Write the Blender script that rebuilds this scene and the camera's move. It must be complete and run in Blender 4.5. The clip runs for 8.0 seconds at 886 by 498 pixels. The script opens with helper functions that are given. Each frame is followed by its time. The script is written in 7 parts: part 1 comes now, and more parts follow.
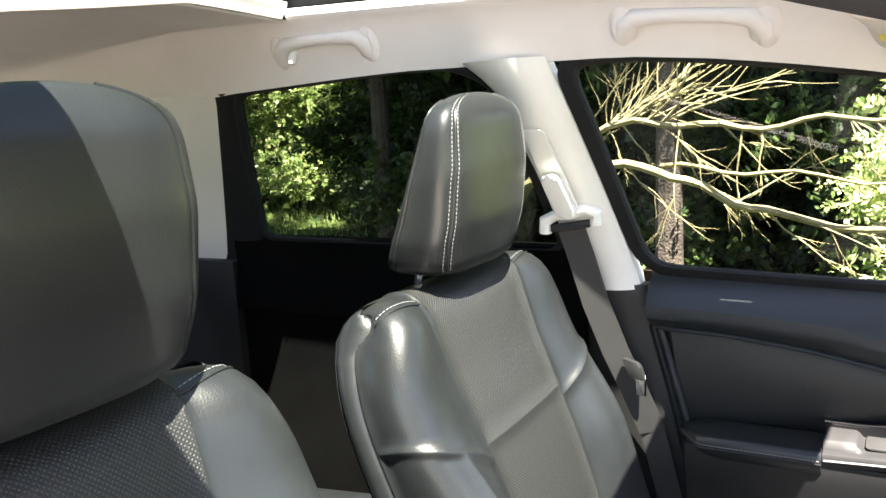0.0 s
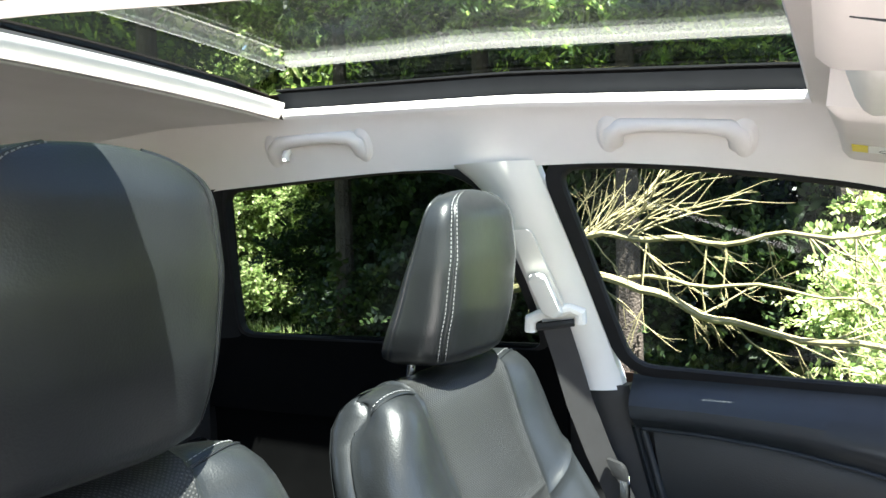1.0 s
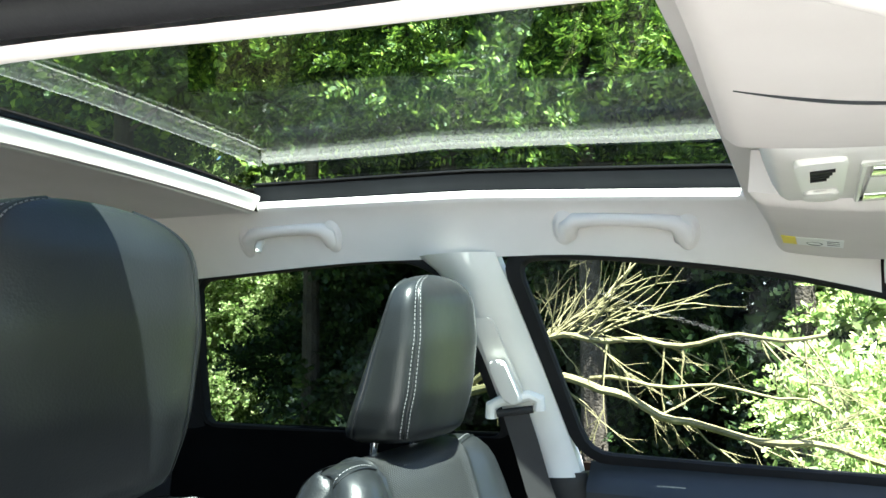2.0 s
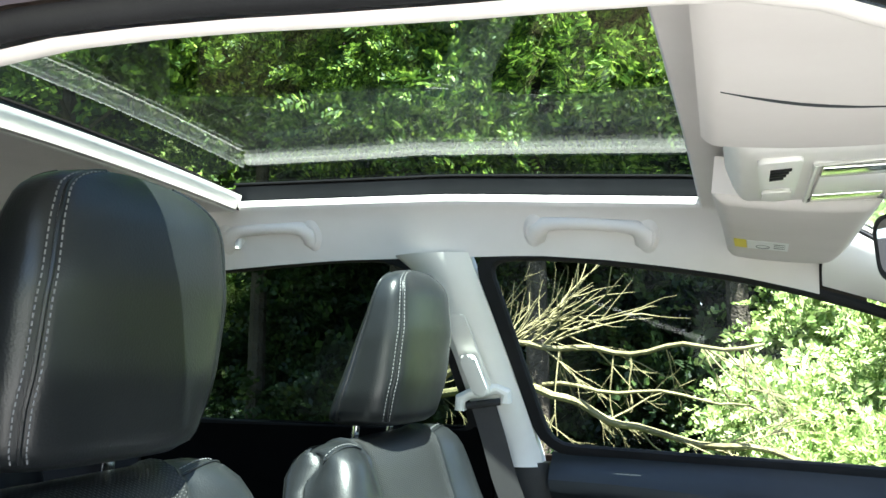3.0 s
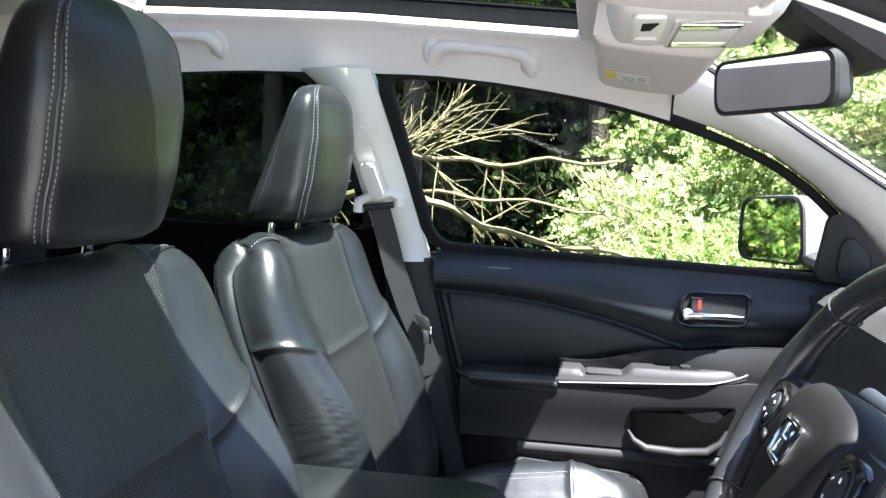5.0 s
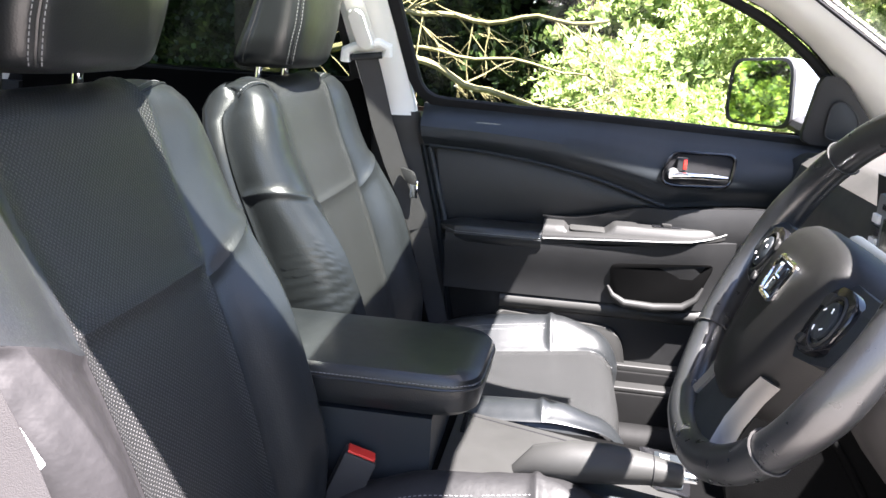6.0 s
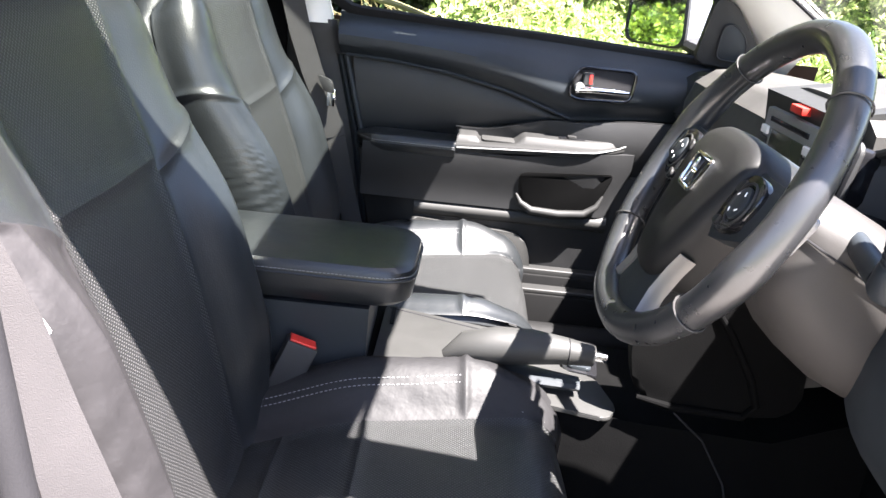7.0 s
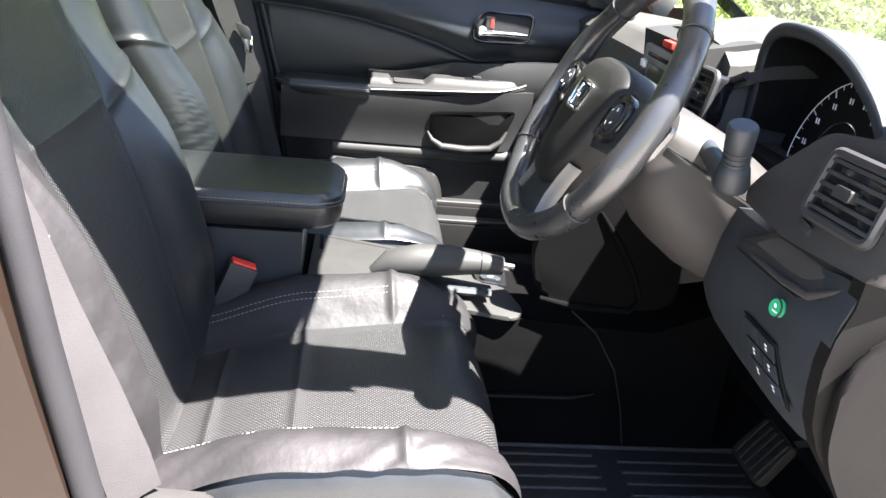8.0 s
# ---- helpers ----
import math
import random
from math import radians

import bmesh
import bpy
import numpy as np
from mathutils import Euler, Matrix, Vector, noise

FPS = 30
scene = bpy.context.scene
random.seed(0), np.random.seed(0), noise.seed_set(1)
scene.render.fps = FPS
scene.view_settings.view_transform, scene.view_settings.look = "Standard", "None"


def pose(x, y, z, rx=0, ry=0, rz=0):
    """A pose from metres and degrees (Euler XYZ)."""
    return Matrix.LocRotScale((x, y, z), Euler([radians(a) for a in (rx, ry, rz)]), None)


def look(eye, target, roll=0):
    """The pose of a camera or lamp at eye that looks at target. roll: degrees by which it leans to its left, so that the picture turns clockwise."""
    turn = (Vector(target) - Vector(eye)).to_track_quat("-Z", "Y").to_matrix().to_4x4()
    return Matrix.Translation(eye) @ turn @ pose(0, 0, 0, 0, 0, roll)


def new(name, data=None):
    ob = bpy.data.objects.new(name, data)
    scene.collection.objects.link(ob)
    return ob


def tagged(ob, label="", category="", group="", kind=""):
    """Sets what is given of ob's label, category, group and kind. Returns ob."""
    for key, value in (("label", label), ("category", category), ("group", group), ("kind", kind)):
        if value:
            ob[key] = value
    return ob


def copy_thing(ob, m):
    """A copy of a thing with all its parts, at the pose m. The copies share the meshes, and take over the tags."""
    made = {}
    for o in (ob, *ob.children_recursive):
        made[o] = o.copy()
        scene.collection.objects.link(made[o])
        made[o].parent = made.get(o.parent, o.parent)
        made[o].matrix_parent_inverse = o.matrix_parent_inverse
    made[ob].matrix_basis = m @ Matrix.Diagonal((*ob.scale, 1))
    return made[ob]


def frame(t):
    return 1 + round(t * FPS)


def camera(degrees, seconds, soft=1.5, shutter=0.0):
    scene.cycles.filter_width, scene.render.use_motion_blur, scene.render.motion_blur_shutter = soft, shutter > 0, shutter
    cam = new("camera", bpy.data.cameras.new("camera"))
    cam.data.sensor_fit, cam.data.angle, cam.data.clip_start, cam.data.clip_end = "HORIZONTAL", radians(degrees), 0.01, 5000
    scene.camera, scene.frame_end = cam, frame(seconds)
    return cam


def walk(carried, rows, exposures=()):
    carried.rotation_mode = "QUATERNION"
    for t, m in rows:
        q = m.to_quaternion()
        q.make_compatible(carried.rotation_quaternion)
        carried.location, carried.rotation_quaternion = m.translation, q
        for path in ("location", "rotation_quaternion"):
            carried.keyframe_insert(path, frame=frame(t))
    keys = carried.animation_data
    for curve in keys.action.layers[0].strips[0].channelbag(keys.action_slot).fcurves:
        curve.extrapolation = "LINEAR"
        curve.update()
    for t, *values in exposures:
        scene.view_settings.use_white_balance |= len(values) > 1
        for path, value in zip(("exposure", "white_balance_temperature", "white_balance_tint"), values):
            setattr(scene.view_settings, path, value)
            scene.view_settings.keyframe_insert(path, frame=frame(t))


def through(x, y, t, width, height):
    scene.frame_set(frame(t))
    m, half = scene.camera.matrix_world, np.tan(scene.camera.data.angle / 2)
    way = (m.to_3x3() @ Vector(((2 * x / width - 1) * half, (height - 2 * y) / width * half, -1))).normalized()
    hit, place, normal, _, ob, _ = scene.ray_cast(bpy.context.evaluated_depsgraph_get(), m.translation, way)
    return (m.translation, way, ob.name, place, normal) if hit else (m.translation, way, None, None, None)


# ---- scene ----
cam = camera(56.8, 8.0)
PATH = [
    (0, (0.394, -0.703, 1.421), (-0.595, 0.998, 1.081), -3.5),
    (0.5, (0.371, -0.739, 1.409), (-0.594, 1.0, 1.205), -2.7),
    (1, (0.353, -0.757, 1.388), (-0.542, 1.031, 1.328), -1.7),
    (1.5, (0.366, -0.779, 1.357), (-0.475, 1.033, 1.448), -1.5),
    (2, (0.388, -0.817, 1.34), (-0.427, 0.997, 1.555), -0.9),
    (2.2, (0.39, -0.83, 1.333), (-0.409, 0.987, 1.58), -0.6),
    (3.3, (0.351, -0.962, 1.284), (-0.278, 0.919, 1.539), 0.2),
    (3.5, (0.35, -0.986, 1.283), (-0.249, 0.91, 1.501), 0.3),
    (4, (0.348, -1.048, 1.287), (-0.16, 0.884, 1.39), 0.5),
    (4.5, (0.349, -1.101, 1.286), (-0.06, 0.856, 1.259), 0.6),
    (5, (0.348, -1.119, 1.293), (-0.015, 0.838, 1.094), 1.6),
    (5.2, (0.336, -1.122, 1.277), (-0.009, 0.83, 1.015), 2.0),
    (6.3, (0.308, -1.141, 1.259), (0.083, 0.76, 0.679), 4.6),
    (6.5, (0.291, -1.158, 1.255), (0.135, 0.74, 0.645), 5.2),
    (7, (0.253, -1.218, 1.247), (0.281, 0.666, 0.576), 6.3),
    (7.5, (0.242, -1.295, 1.249), (0.406, 0.56, 0.521), 6.3),
    (8, (0.229, -1.382, 1.255), (0.484, 0.453, 0.5), 6.5),
]
walk(cam, [(t, look(eye, target, roll)) for t, eye, target, roll in PATH], [(0.0, 4.2, 6800, 20), (1.0, 4.0, 6100, 16), (2.2, 3.75, 5800, 6), (4.0, 3.65, 5800, 10), (5.2, 3.7, 5900, 20), (6.3, 4.2, 6400, 22), (8.0, 4.25, 6400, 18)])

# ---- world, sun and exposure ----
SUN_TRAVEL = Vector((-0.40, 0.312, -1.0)).normalized()
world = bpy.data.worlds.new("world")
scene.world = world
world.use_nodes = True
wn = world.node_tree
sky = wn.nodes.new("ShaderNodeTexSky")
sky.sky_type = "NISHITA"
sky.sun_disc = False
to_sun = -SUN_TRAVEL
sky.sun_elevation = math.asin(to_sun.z)
sky.sun_rotation = math.atan2(to_sun.x, to_sun.y)
wn.links.new(sky.outputs["Color"], wn.nodes["Background"].inputs["Color"])
wn.nodes["Background"].inputs["Strength"].default_value = 0.042
sun = new("sun", bpy.data.lights.new("sun", "SUN"))
sun.data.energy = 5.0
sun.data.angle = radians(0.55)
sun.data.color = (1.0, 0.95, 0.88)
sun.matrix_world = look((-1, -3, 12), Vector((-1, -3, 12)) + SUN_TRAVEL)


# ---- mesh helpers ----
def lerp(a, b, t):
    return a + (b - a) * t


def smooth(t):
    t = max(0.0, min(1.0, t))
    return t * t * (3 - 2 * t)


def table(x, rows):
    """Straight lines between the (x, value) rows."""
    if x <= rows[0][0]:
        return rows[0][1]
    for (a, va), (b, vb) in zip(rows, rows[1:]):
        if x <= b:
            return lerp(va, vb, (x - a) / (b - a))
    return rows[-1][1]


def curve_table(x, rows):
    """As table, with eased corners."""
    return sum(table(x + k * 0.012, rows) for k in (-2, -1, 0, 1, 2)) / 5


def thing(name, label, category, at=(0, 0, 0), group="", kind=""):
    ob = new(name)
    ob.location = at
    ob.empty_display_size = 0.05
    return tagged(ob, label, category, group, kind)


def mesh_object(name, bm, material, flat=False, angle=0.6):
    bmesh.ops.recalc_face_normals(bm, faces=bm.faces)
    for f in bm.faces:
        f.smooth = not flat
    if not flat:
        for e in bm.edges:
            if len(e.link_faces) == 2 and e.calc_face_angle(0) > angle:
                e.smooth = False
    me = bpy.data.meshes.new(name)
    bm.to_mesh(me)
    bm.free()
    for m in (material if isinstance(material, (list, tuple)) else [material]):
        me.materials.append(m)
    return new(name, me)


def part(name, bm, material, parent, label="", flat=False, local=False, angle=0.6):
    """One mesh under a thing or a part. Built in world places, unless local."""
    ob = mesh_object(name, bm, material, flat, angle)
    ob.parent = parent
    if not local:
        base = Vector((0, 0, 0))
        p = parent
        while p:
            base += p.location
            p = p.parent
        ob.location = -base
    if label:
        ob["label"] = label
    return ob


def solid(name, bm, material, label="", category="", kind="", group="", flat=False, angle=0.6):
    """A thing, or a piece of the setting, that is one mesh."""
    return tagged(mesh_object(name, bm, material, flat, angle), label, category, group, kind)


def sheet(f, us, vs, bm=None, closed=False):
    """A grid of faces over f(u, v), with a UV map in metres."""
    bm = bm or bmesh.new()
    uvl = bm.loops.layers.uv.verify()
    pts = [[Vector(f(u, v)) for v in vs] for u in us]
    vt = [[bm.verts.new(p) for p in row] for row in pts]
    su, sv = [0.0], [0.0]
    mu, mv = len(us) // 2, len(vs) // 2
    for i in range(1, len(us)):
        su.append(su[-1] + (pts[i][mv] - pts[i - 1][mv]).length)
    for j in range(1, len(vs)):
        sv.append(sv[-1] + (pts[mu][j] - pts[mu][j - 1]).length)
    n = len(us)
    for i in range(n - 1):
        for j in range(len(vs) - 1):
            q = [(i, j), (i + 1, j), (i + 1, j + 1), (i, j + 1)]
            face = bm.faces.new([vt[a][b] for a, b in q])
            for l, (a, b) in zip(face.loops, q):
                l[uvl].uv = (su[a], sv[b])
    if closed:
        for j in range(len(vs) - 1):
            bm.faces.new([vt[n - 1][j], vt[0][j], vt[0][j + 1], vt[n - 1][j + 1]])
    return bm


def steps(a, b, n):
    return [lerp(a, b, i / n) for i in range(n + 1)]


def thick(f, us, vs, depth, toward, bm=None):
    """A sheet with a back, depth metres away in the direction toward, and closed edges."""
    bm = bm or bmesh.new()
    uvl = bm.loops.layers.uv.verify()
    off = Vector(toward).normalized() * depth
    pts = [[Vector(f(u, v)) for v in vs] for u in us]
    a = [[bm.verts.new(p) for p in row] for row in pts]
    b = [[bm.verts.new(p + off) for p in row] for row in pts]
    nu, nv = len(us), len(vs)
    su, sv = [0.0], [0.0]
    for i in range(1, nu):
        su.append(su[-1] + (pts[i][nv // 2] - pts[i - 1][nv // 2]).length)
    for j in range(1, nv):
        sv.append(sv[-1] + (pts[nu // 2][j] - pts[nu // 2][j - 1]).length)
    for i in range(nu - 1):
        for j in range(nv - 1):
            q = [(i, j), (i + 1, j), (i + 1, j + 1), (i, j + 1)]
            for g in (a, b):
                face = bm.faces.new([g[k][l] for k, l in (q if g is a else q[::-1])])
                for lo, (k, l) in zip(face.loops, q if g is a else q[::-1]):
                    lo[uvl].uv = (su[k], sv[l])
    rim = [(i, 0) for i in range(nu)] + [(nu - 1, j) for j in range(1, nv)] + [(i, nv - 1) for i in range(nu - 2, -1, -1)] + [(0, j) for j in range(nv - 2, 0, -1)]
    for k in range(len(rim)):
        (i, j), (p, q) = rim[k], rim[(k + 1) % len(rim)]
        bm.faces.new([a[p][q], a[i][j], b[i][j], b[p][q]])
    return bm


def tube(points, radius, seg=8, closed=False, bm=None, squash=1.0):
    """A round bar along points; radius is a number or one for each point."""
    bm = bm or bmesh.new()
    pts = [Vector(p) for p in points]
    n = len(pts)
    rad = radius if isinstance(radius, (list, tuple)) else [radius] * n
    rings = []
    side = None
    for i in range(n):
        if closed:
            d = pts[(i + 1) % n] - pts[i - 1]
        else:
            d = pts[min(i + 1, n - 1)] - pts[max(i - 1, 0)]
        d.normalize()
        if side is None:
            side = d.cross(Vector((0, 0, 1)))
            if side.length < 0.1:
                side = d.cross(Vector((1, 0, 0)))
        side = (side - d * side.dot(d)).normalized()
        up = side.cross(d)
        rings.append([bm.verts.new(pts[i] + rad[i] * (math.cos(2 * math.pi * k / seg) * side + squash * math.sin(2 * math.pi * k / seg) * up)) for k in range(seg)])
    for i in range(n if closed else n - 1):
        r, s = rings[i], rings[(i + 1) % n]
        for k in range(seg):
            bm.faces.new([r[k], r[(k + 1) % seg], s[(k + 1) % seg], s[k]])
    if not closed:
        bm.faces.new(rings[0])
        bm.faces.new(rings[-1][::-1])
    return bm


def box(x0, x1, y0, y1, z0, z1, bevel=0.004, bm=None, seg=2):
    bm = bm or bmesh.new()
    r = bmesh.ops.create_cube(bm, size=1.0)
    for v in r["verts"]:
        v.co = Vector((lerp(x0, x1, v.co.x + 0.5), lerp(y0, y1, v.co.y + 0.5), lerp(z0, z1, v.co.z + 0.5)))
    if bevel:
        es = list({e for v in r["verts"] for e in v.link_edges})
        bmesh.ops.bevel(bm, geom=es, offset=bevel, segments=seg, affect="EDGES", profile=0.6)
    return bm


def prism(outline, a, b, place, bevel=0.003, bm=None, seg=2):
    """A slab with the outline (p, q) pairs, from a to b along the third axis; place(p, q, r) puts it in the world."""
    bm = bm or bmesh.new()
    lo = [bm.verts.new(place(p, q, a)) for p, q in outline]
    hi = [bm.verts.new(place(p, q, b)) for p, q in outline]
    n = len(outline)
    fs = [bm.faces.new(lo), bm.faces.new(hi[::-1])]
    for i in range(n):
        fs.append(bm.faces.new([lo[(i + 1) % n], lo[i], hi[i], hi[(i + 1) % n]]))
    if bevel:
        es = list({e for f in fs[:2] for e in f.edges})
        bmesh.ops.bevel(bm, geom=es, offset=bevel, segments=seg, affect="EDGES", profile=0.6)
    return bm


def rounded(pts, r=0.01, n=4):
    """The outline with its corners rounded."""
    out = []
    m = len(pts)
    for i in range(m):
        p, a, b = Vector(pts[i]), Vector(pts[i - 1]), Vector(pts[(i + 1) % m])
        ra = min(r, (a - p).length * 0.45)
        rb = min(r, (b - p).length * 0.45)
        p0, p1 = p + (a - p).normalized() * ra, p + (b - p).normalized() * rb
        for k in range(n + 1):
            t = k / n
            q = p0 * (1 - t) ** 2 + p * 2 * t * (1 - t) + p1 * t * t
            out.append((q.x, q.y))
    return out


def loft(rings, caps=True, bm=None):
    bm = bm or bmesh.new()
    vt = [[bm.verts.new(p) for p in r] for r in rings]
    n = len(rings[0])
    for r, s in zip(vt, vt[1:]):
        for k in range(n):
            bm.faces.new([r[k], r[(k + 1) % n], s[(k + 1) % n], s[k]])
    if caps:
        bm.faces.new(vt[0])
        bm.faces.new(vt[-1][::-1])
    return bm


def disc_ring(centre, ax, ay, r, n=24):
    return [Vector(centre) + r * (math.cos(2 * math.pi * k / n) * ax + math.sin(2 * math.pi * k / n) * ay) for k in range(n)]


def stitches(points, gap=0.006, length=0.0038, r=0.0006, bm=None):
    """A row of raised thread stitches along points."""
    bm = bm or bmesh.new()
    pts = [Vector(p) for p in points]
    run, nxt = 0.0, 0.0
    for a, b in zip(pts, pts[1:]):
        d = (b - a).length
        if d < 1e-6:
            continue
        w = (b - a) / d
        while nxt < run + d:
            p = a + w * (nxt - run)
            s = w.cross(Vector((0.3, 0.2, 1))).normalized() * r
            u = w.cross(s).normalized() * r
            v = [bm.verts.new(q) for q in (p + s, p + u, p - s, p - u)]
            x = [bm.verts.new(q + w * length) for q in (p + s, p + u, p - s, p - u)]
            for k in range(4):
                bm.faces.new([v[k], v[(k + 1) % 4], x[(k + 1) % 4], x[k]])
            nxt += gap
        run += d
    return bm


# ---- materials ----
def material(name, base, rough=0.5, metal=0.0, spec=0.5):
    m = bpy.data.materials.new(name)
    m.use_nodes = True
    b = m.node_tree.nodes["Principled BSDF"]
    b.inputs["Base Color"].default_value = (*base, 1)
    b.inputs["Roughness"].default_value = rough
    b.inputs["Metallic"].default_value = metal
    b.inputs["Specular IOR Level"].default_value = spec
    return m


def node(m, kind, **values):
    n = m.node_tree.nodes.new("ShaderNode" + kind)
    for k, v in values.items():
        n.inputs[k.replace("_", " ")].default_value = v
    return n


def link(m, a, out, b, into):
    m.node_tree.links.new(a.outputs[out], b.inputs[into])


def ramp(m, stops):
    n = m.node_tree.nodes.new("ShaderNodeValToRGB")
    e = n.color_ramp.elements
    while len(e) < len(stops):
        e.new(0.5)
    for k, (p, c) in zip(e, stops):
        k.position, k.color = p, (*c, 1)
    return n


def surface(name, dark, light, rough=(0.4, 0.6), scale=4.0, grain=400.0, bump=0.15, metal=0.0, depth=0.001, grain_kind="NOISE", spec=0.5):
    """A surface with broad tone changes, fine grain and uneven gloss."""
    m = material(name, light, rough[1], metal, spec)
    b = m.node_tree.nodes["Principled BSDF"]
    co = node(m, "TexCoord")
    n1 = node(m, "TexNoise", Scale=scale, Detail=5.0, Roughness=0.6)
    link(m, co, "Object", n1, "Vector")
    r = ramp(m, [(0.3, dark), (0.7, light)])
    link(m, n1, "Fac", r, "Fac")
    link(m, r, "Color", b, "Base Color")
    mr = node(m, "MapRange")
    mr.inputs["To Min"].default_value, mr.inputs["To Max"].default_value = rough
    n2 = node(m, "TexNoise", Scale=scale * 7, Detail=4.0)
    link(m, co, "Object", n2, "Vector")
    link(m, n2, "Fac", mr, "Value")
    link(m, mr, "Result", b, "Roughness")
    if grain_kind == "NOISE":
        g = node(m, "TexNoise", Scale=grain, Detail=2.0)
        out = "Fac"
    else:
        g = node(m, "TexVoronoi", Scale=grain)
        out = "Distance"
    link(m, co, "Object", g, "Vector")
    bp = node(m, "Bump", Strength=bump, Distance=depth)
    link(m, g, out, bp, "Height")
    link(m, bp, "Normal", b, "Normal")
    return m


LEATHER = surface("black_leather", (0.0078, 0.0088, 0.0095), (0.0140, 0.0156, 0.0168), (0.28, 0.41), 6, 420, 0.13, depth=0.0010, grain_kind="VORONOI", spec=0.45)
LEATHER_WORN = surface("creased_black_leather", (0.0100, 0.0098, 0.0102), (0.0165, 0.0160, 0.0166), (0.50, 0.64), 14, 70, 0.34, depth=0.0028, spec=0.2)
PLASTIC = surface("charcoal_moulded_plastic", (0.010, 0.010, 0.0105), (0.017, 0.017, 0.0175), (0.5, 0.66), 5, 900, 0.2, depth=0.0006, spec=0.42)
SOFT_BLACK = surface("soft_black_trim", (0.010, 0.0125, 0.0148), (0.016, 0.020, 0.0238), (0.45, 0.6), 5, 800, 0.25, depth=0.0006, spec=0.35)
RUBBER = surface("black_rubber_seal", (0.007, 0.007, 0.008), (0.012, 0.012, 0.013), (0.65, 0.8), 8, 500, 0.2, spec=0.2)
RAIL_GREY = surface("dark_grey_rail", (0.012, 0.013, 0.015), (0.018, 0.020, 0.023), (0.65, 0.8), 6, 900, 0.1, spec=0.15)
DARK_TRIM = surface("dark_taupe_trim", (0.0022, 0.0020, 0.0019), (0.0036, 0.0032, 0.0030), (0.6, 0.75), 5, 900, 0.15, spec=0.14)
# Near-black base puts shade into the colour; real black cloth is lighter.
SHADE_BLACK = surface("near_black_for_shade", (0.0012, 0.0012, 0.0013), (0.0024, 0.0024, 0.0024), (0.8, 0.95), 8, 500, 0.4, spec=0.05)
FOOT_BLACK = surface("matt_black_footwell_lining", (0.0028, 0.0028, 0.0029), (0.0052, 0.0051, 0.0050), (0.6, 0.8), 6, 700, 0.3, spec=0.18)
HEADLINER = surface("pale_grey_headliner_cloth", (0.60, 0.56, 0.53), (0.68, 0.64, 0.61), (0.85, 0.95), 3, 1500, 0.3, depth=0.0006, spec=0.2)
TRIM_PALE = surface("pale_moulded_trim", (0.66, 0.64, 0.60), (0.74, 0.72, 0.68), (0.45, 0.6), 4, 900, 0.12, depth=0.0005)
SILVER = surface("silver_painted_plastic", (0.014, 0.014, 0.0136), (0.019, 0.019, 0.0185), (0.52, 0.64), 6, 1200, 0.05, metal=0.1, spec=0.3)
GREY_PANEL = surface("grey_console_plastic", (0.017, 0.017, 0.016), (0.025, 0.025, 0.024), (0.5, 0.65), 6, 900, 0.12, spec=0.3)
BRIGHT_SILVER = surface("bright_silver_plastic", (0.17, 0.17, 0.165), (0.21, 0.21, 0.205), (0.35, 0.45), 6, 1200, 0.05, metal=0.2)
CHROME = material("chrome", (0.8, 0.8, 0.8), 0.08, 1.0)
GLOSS_BLACK = material("gloss_black", (0.008, 0.008, 0.009), 0.12)
WHITE_PLASTIC = surface("white_plastic", (0.70, 0.69, 0.66), (0.78, 0.77, 0.74), (0.3, 0.45), 5, 900, 0.05)
THREAD = material("pale_thread", (0.19, 0.19, 0.195), 0.8)
WEBBING = surface("grey_belt_webbing", (0.015, 0.0142, 0.0146), (0.023, 0.0216, 0.022), (0.6, 0.75), 8, 900, 0.4)
PAINT = surface("bronze_body_paint", (0.013, 0.0085, 0.0062), (0.019, 0.0125, 0.0092), (0.3, 0.4), 3, 2000, 0.04, metal=0.3, spec=0.25)
CARPET = surface("black_carpet", (0.006, 0.006, 0.007), (0.018, 0.018, 0.018), (0.9, 1.0), 10, 600, 0.8, depth=0.003, spec=0.1)
MAT_RUBBER = surface("black_floor_mat", (0.0105, 0.0098, 0.0092), (0.023, 0.0215, 0.020), (0.55, 0.72), 8, 500, 0.3)
RED = material("red_plastic", (0.55, 0.03, 0.02), 0.35)
YELLOW = material("yellow_label", (0.75, 0.62, 0.05), 0.5)
PAPER = material("white_label", (0.75, 0.75, 0.74), 0.5)
MIRROR = material("mirror_glass", (0.9, 0.9, 0.9), 0.02, 1.0)


def perforated():
    m = material("perforated_black_leather", (0.02, 0.02, 0.022), 0.46, 0, 0.4)
    b = m.node_tree.nodes["Principled BSDF"]
    uv = node(m, "UVMap")
    mp = node(m, "Mapping")
    mp.inputs["Scale"].default_value = (1, 1, 1)
    link(m, uv, "UV", mp, "Vector")
    v = node(m, "TexVoronoi", Scale=250.0, Randomness=0.0)
    v.voronoi_dimensions = "2D"
    mp.inputs["Rotation"].default_value = (0, 0, radians(45))
    link(m, mp, "Vector", v, "Vector")
    r = ramp(m, [(0.20, (1, 1, 1)), (0.34, (0, 0, 0))])
    link(m, v, "Distance", r, "Fac")
    mix = node(m, "MixRGB")
    mix.inputs["Color1"].default_value = (0.0098, 0.0104, 0.0104, 1)
    mix.inputs["Color2"].default_value = (0.033, 0.033, 0.0325, 1)
    link(m, r, "Color", mix, "Fac")
    link(m, mix, "Color", b, "Base Color")
    bp = node(m, "Bump", Strength=0.7, Distance=0.001)
    bp.invert = True
    link(m, r, "Color", bp, "Height")
    link(m, bp, "Normal", b, "Normal")
    return m


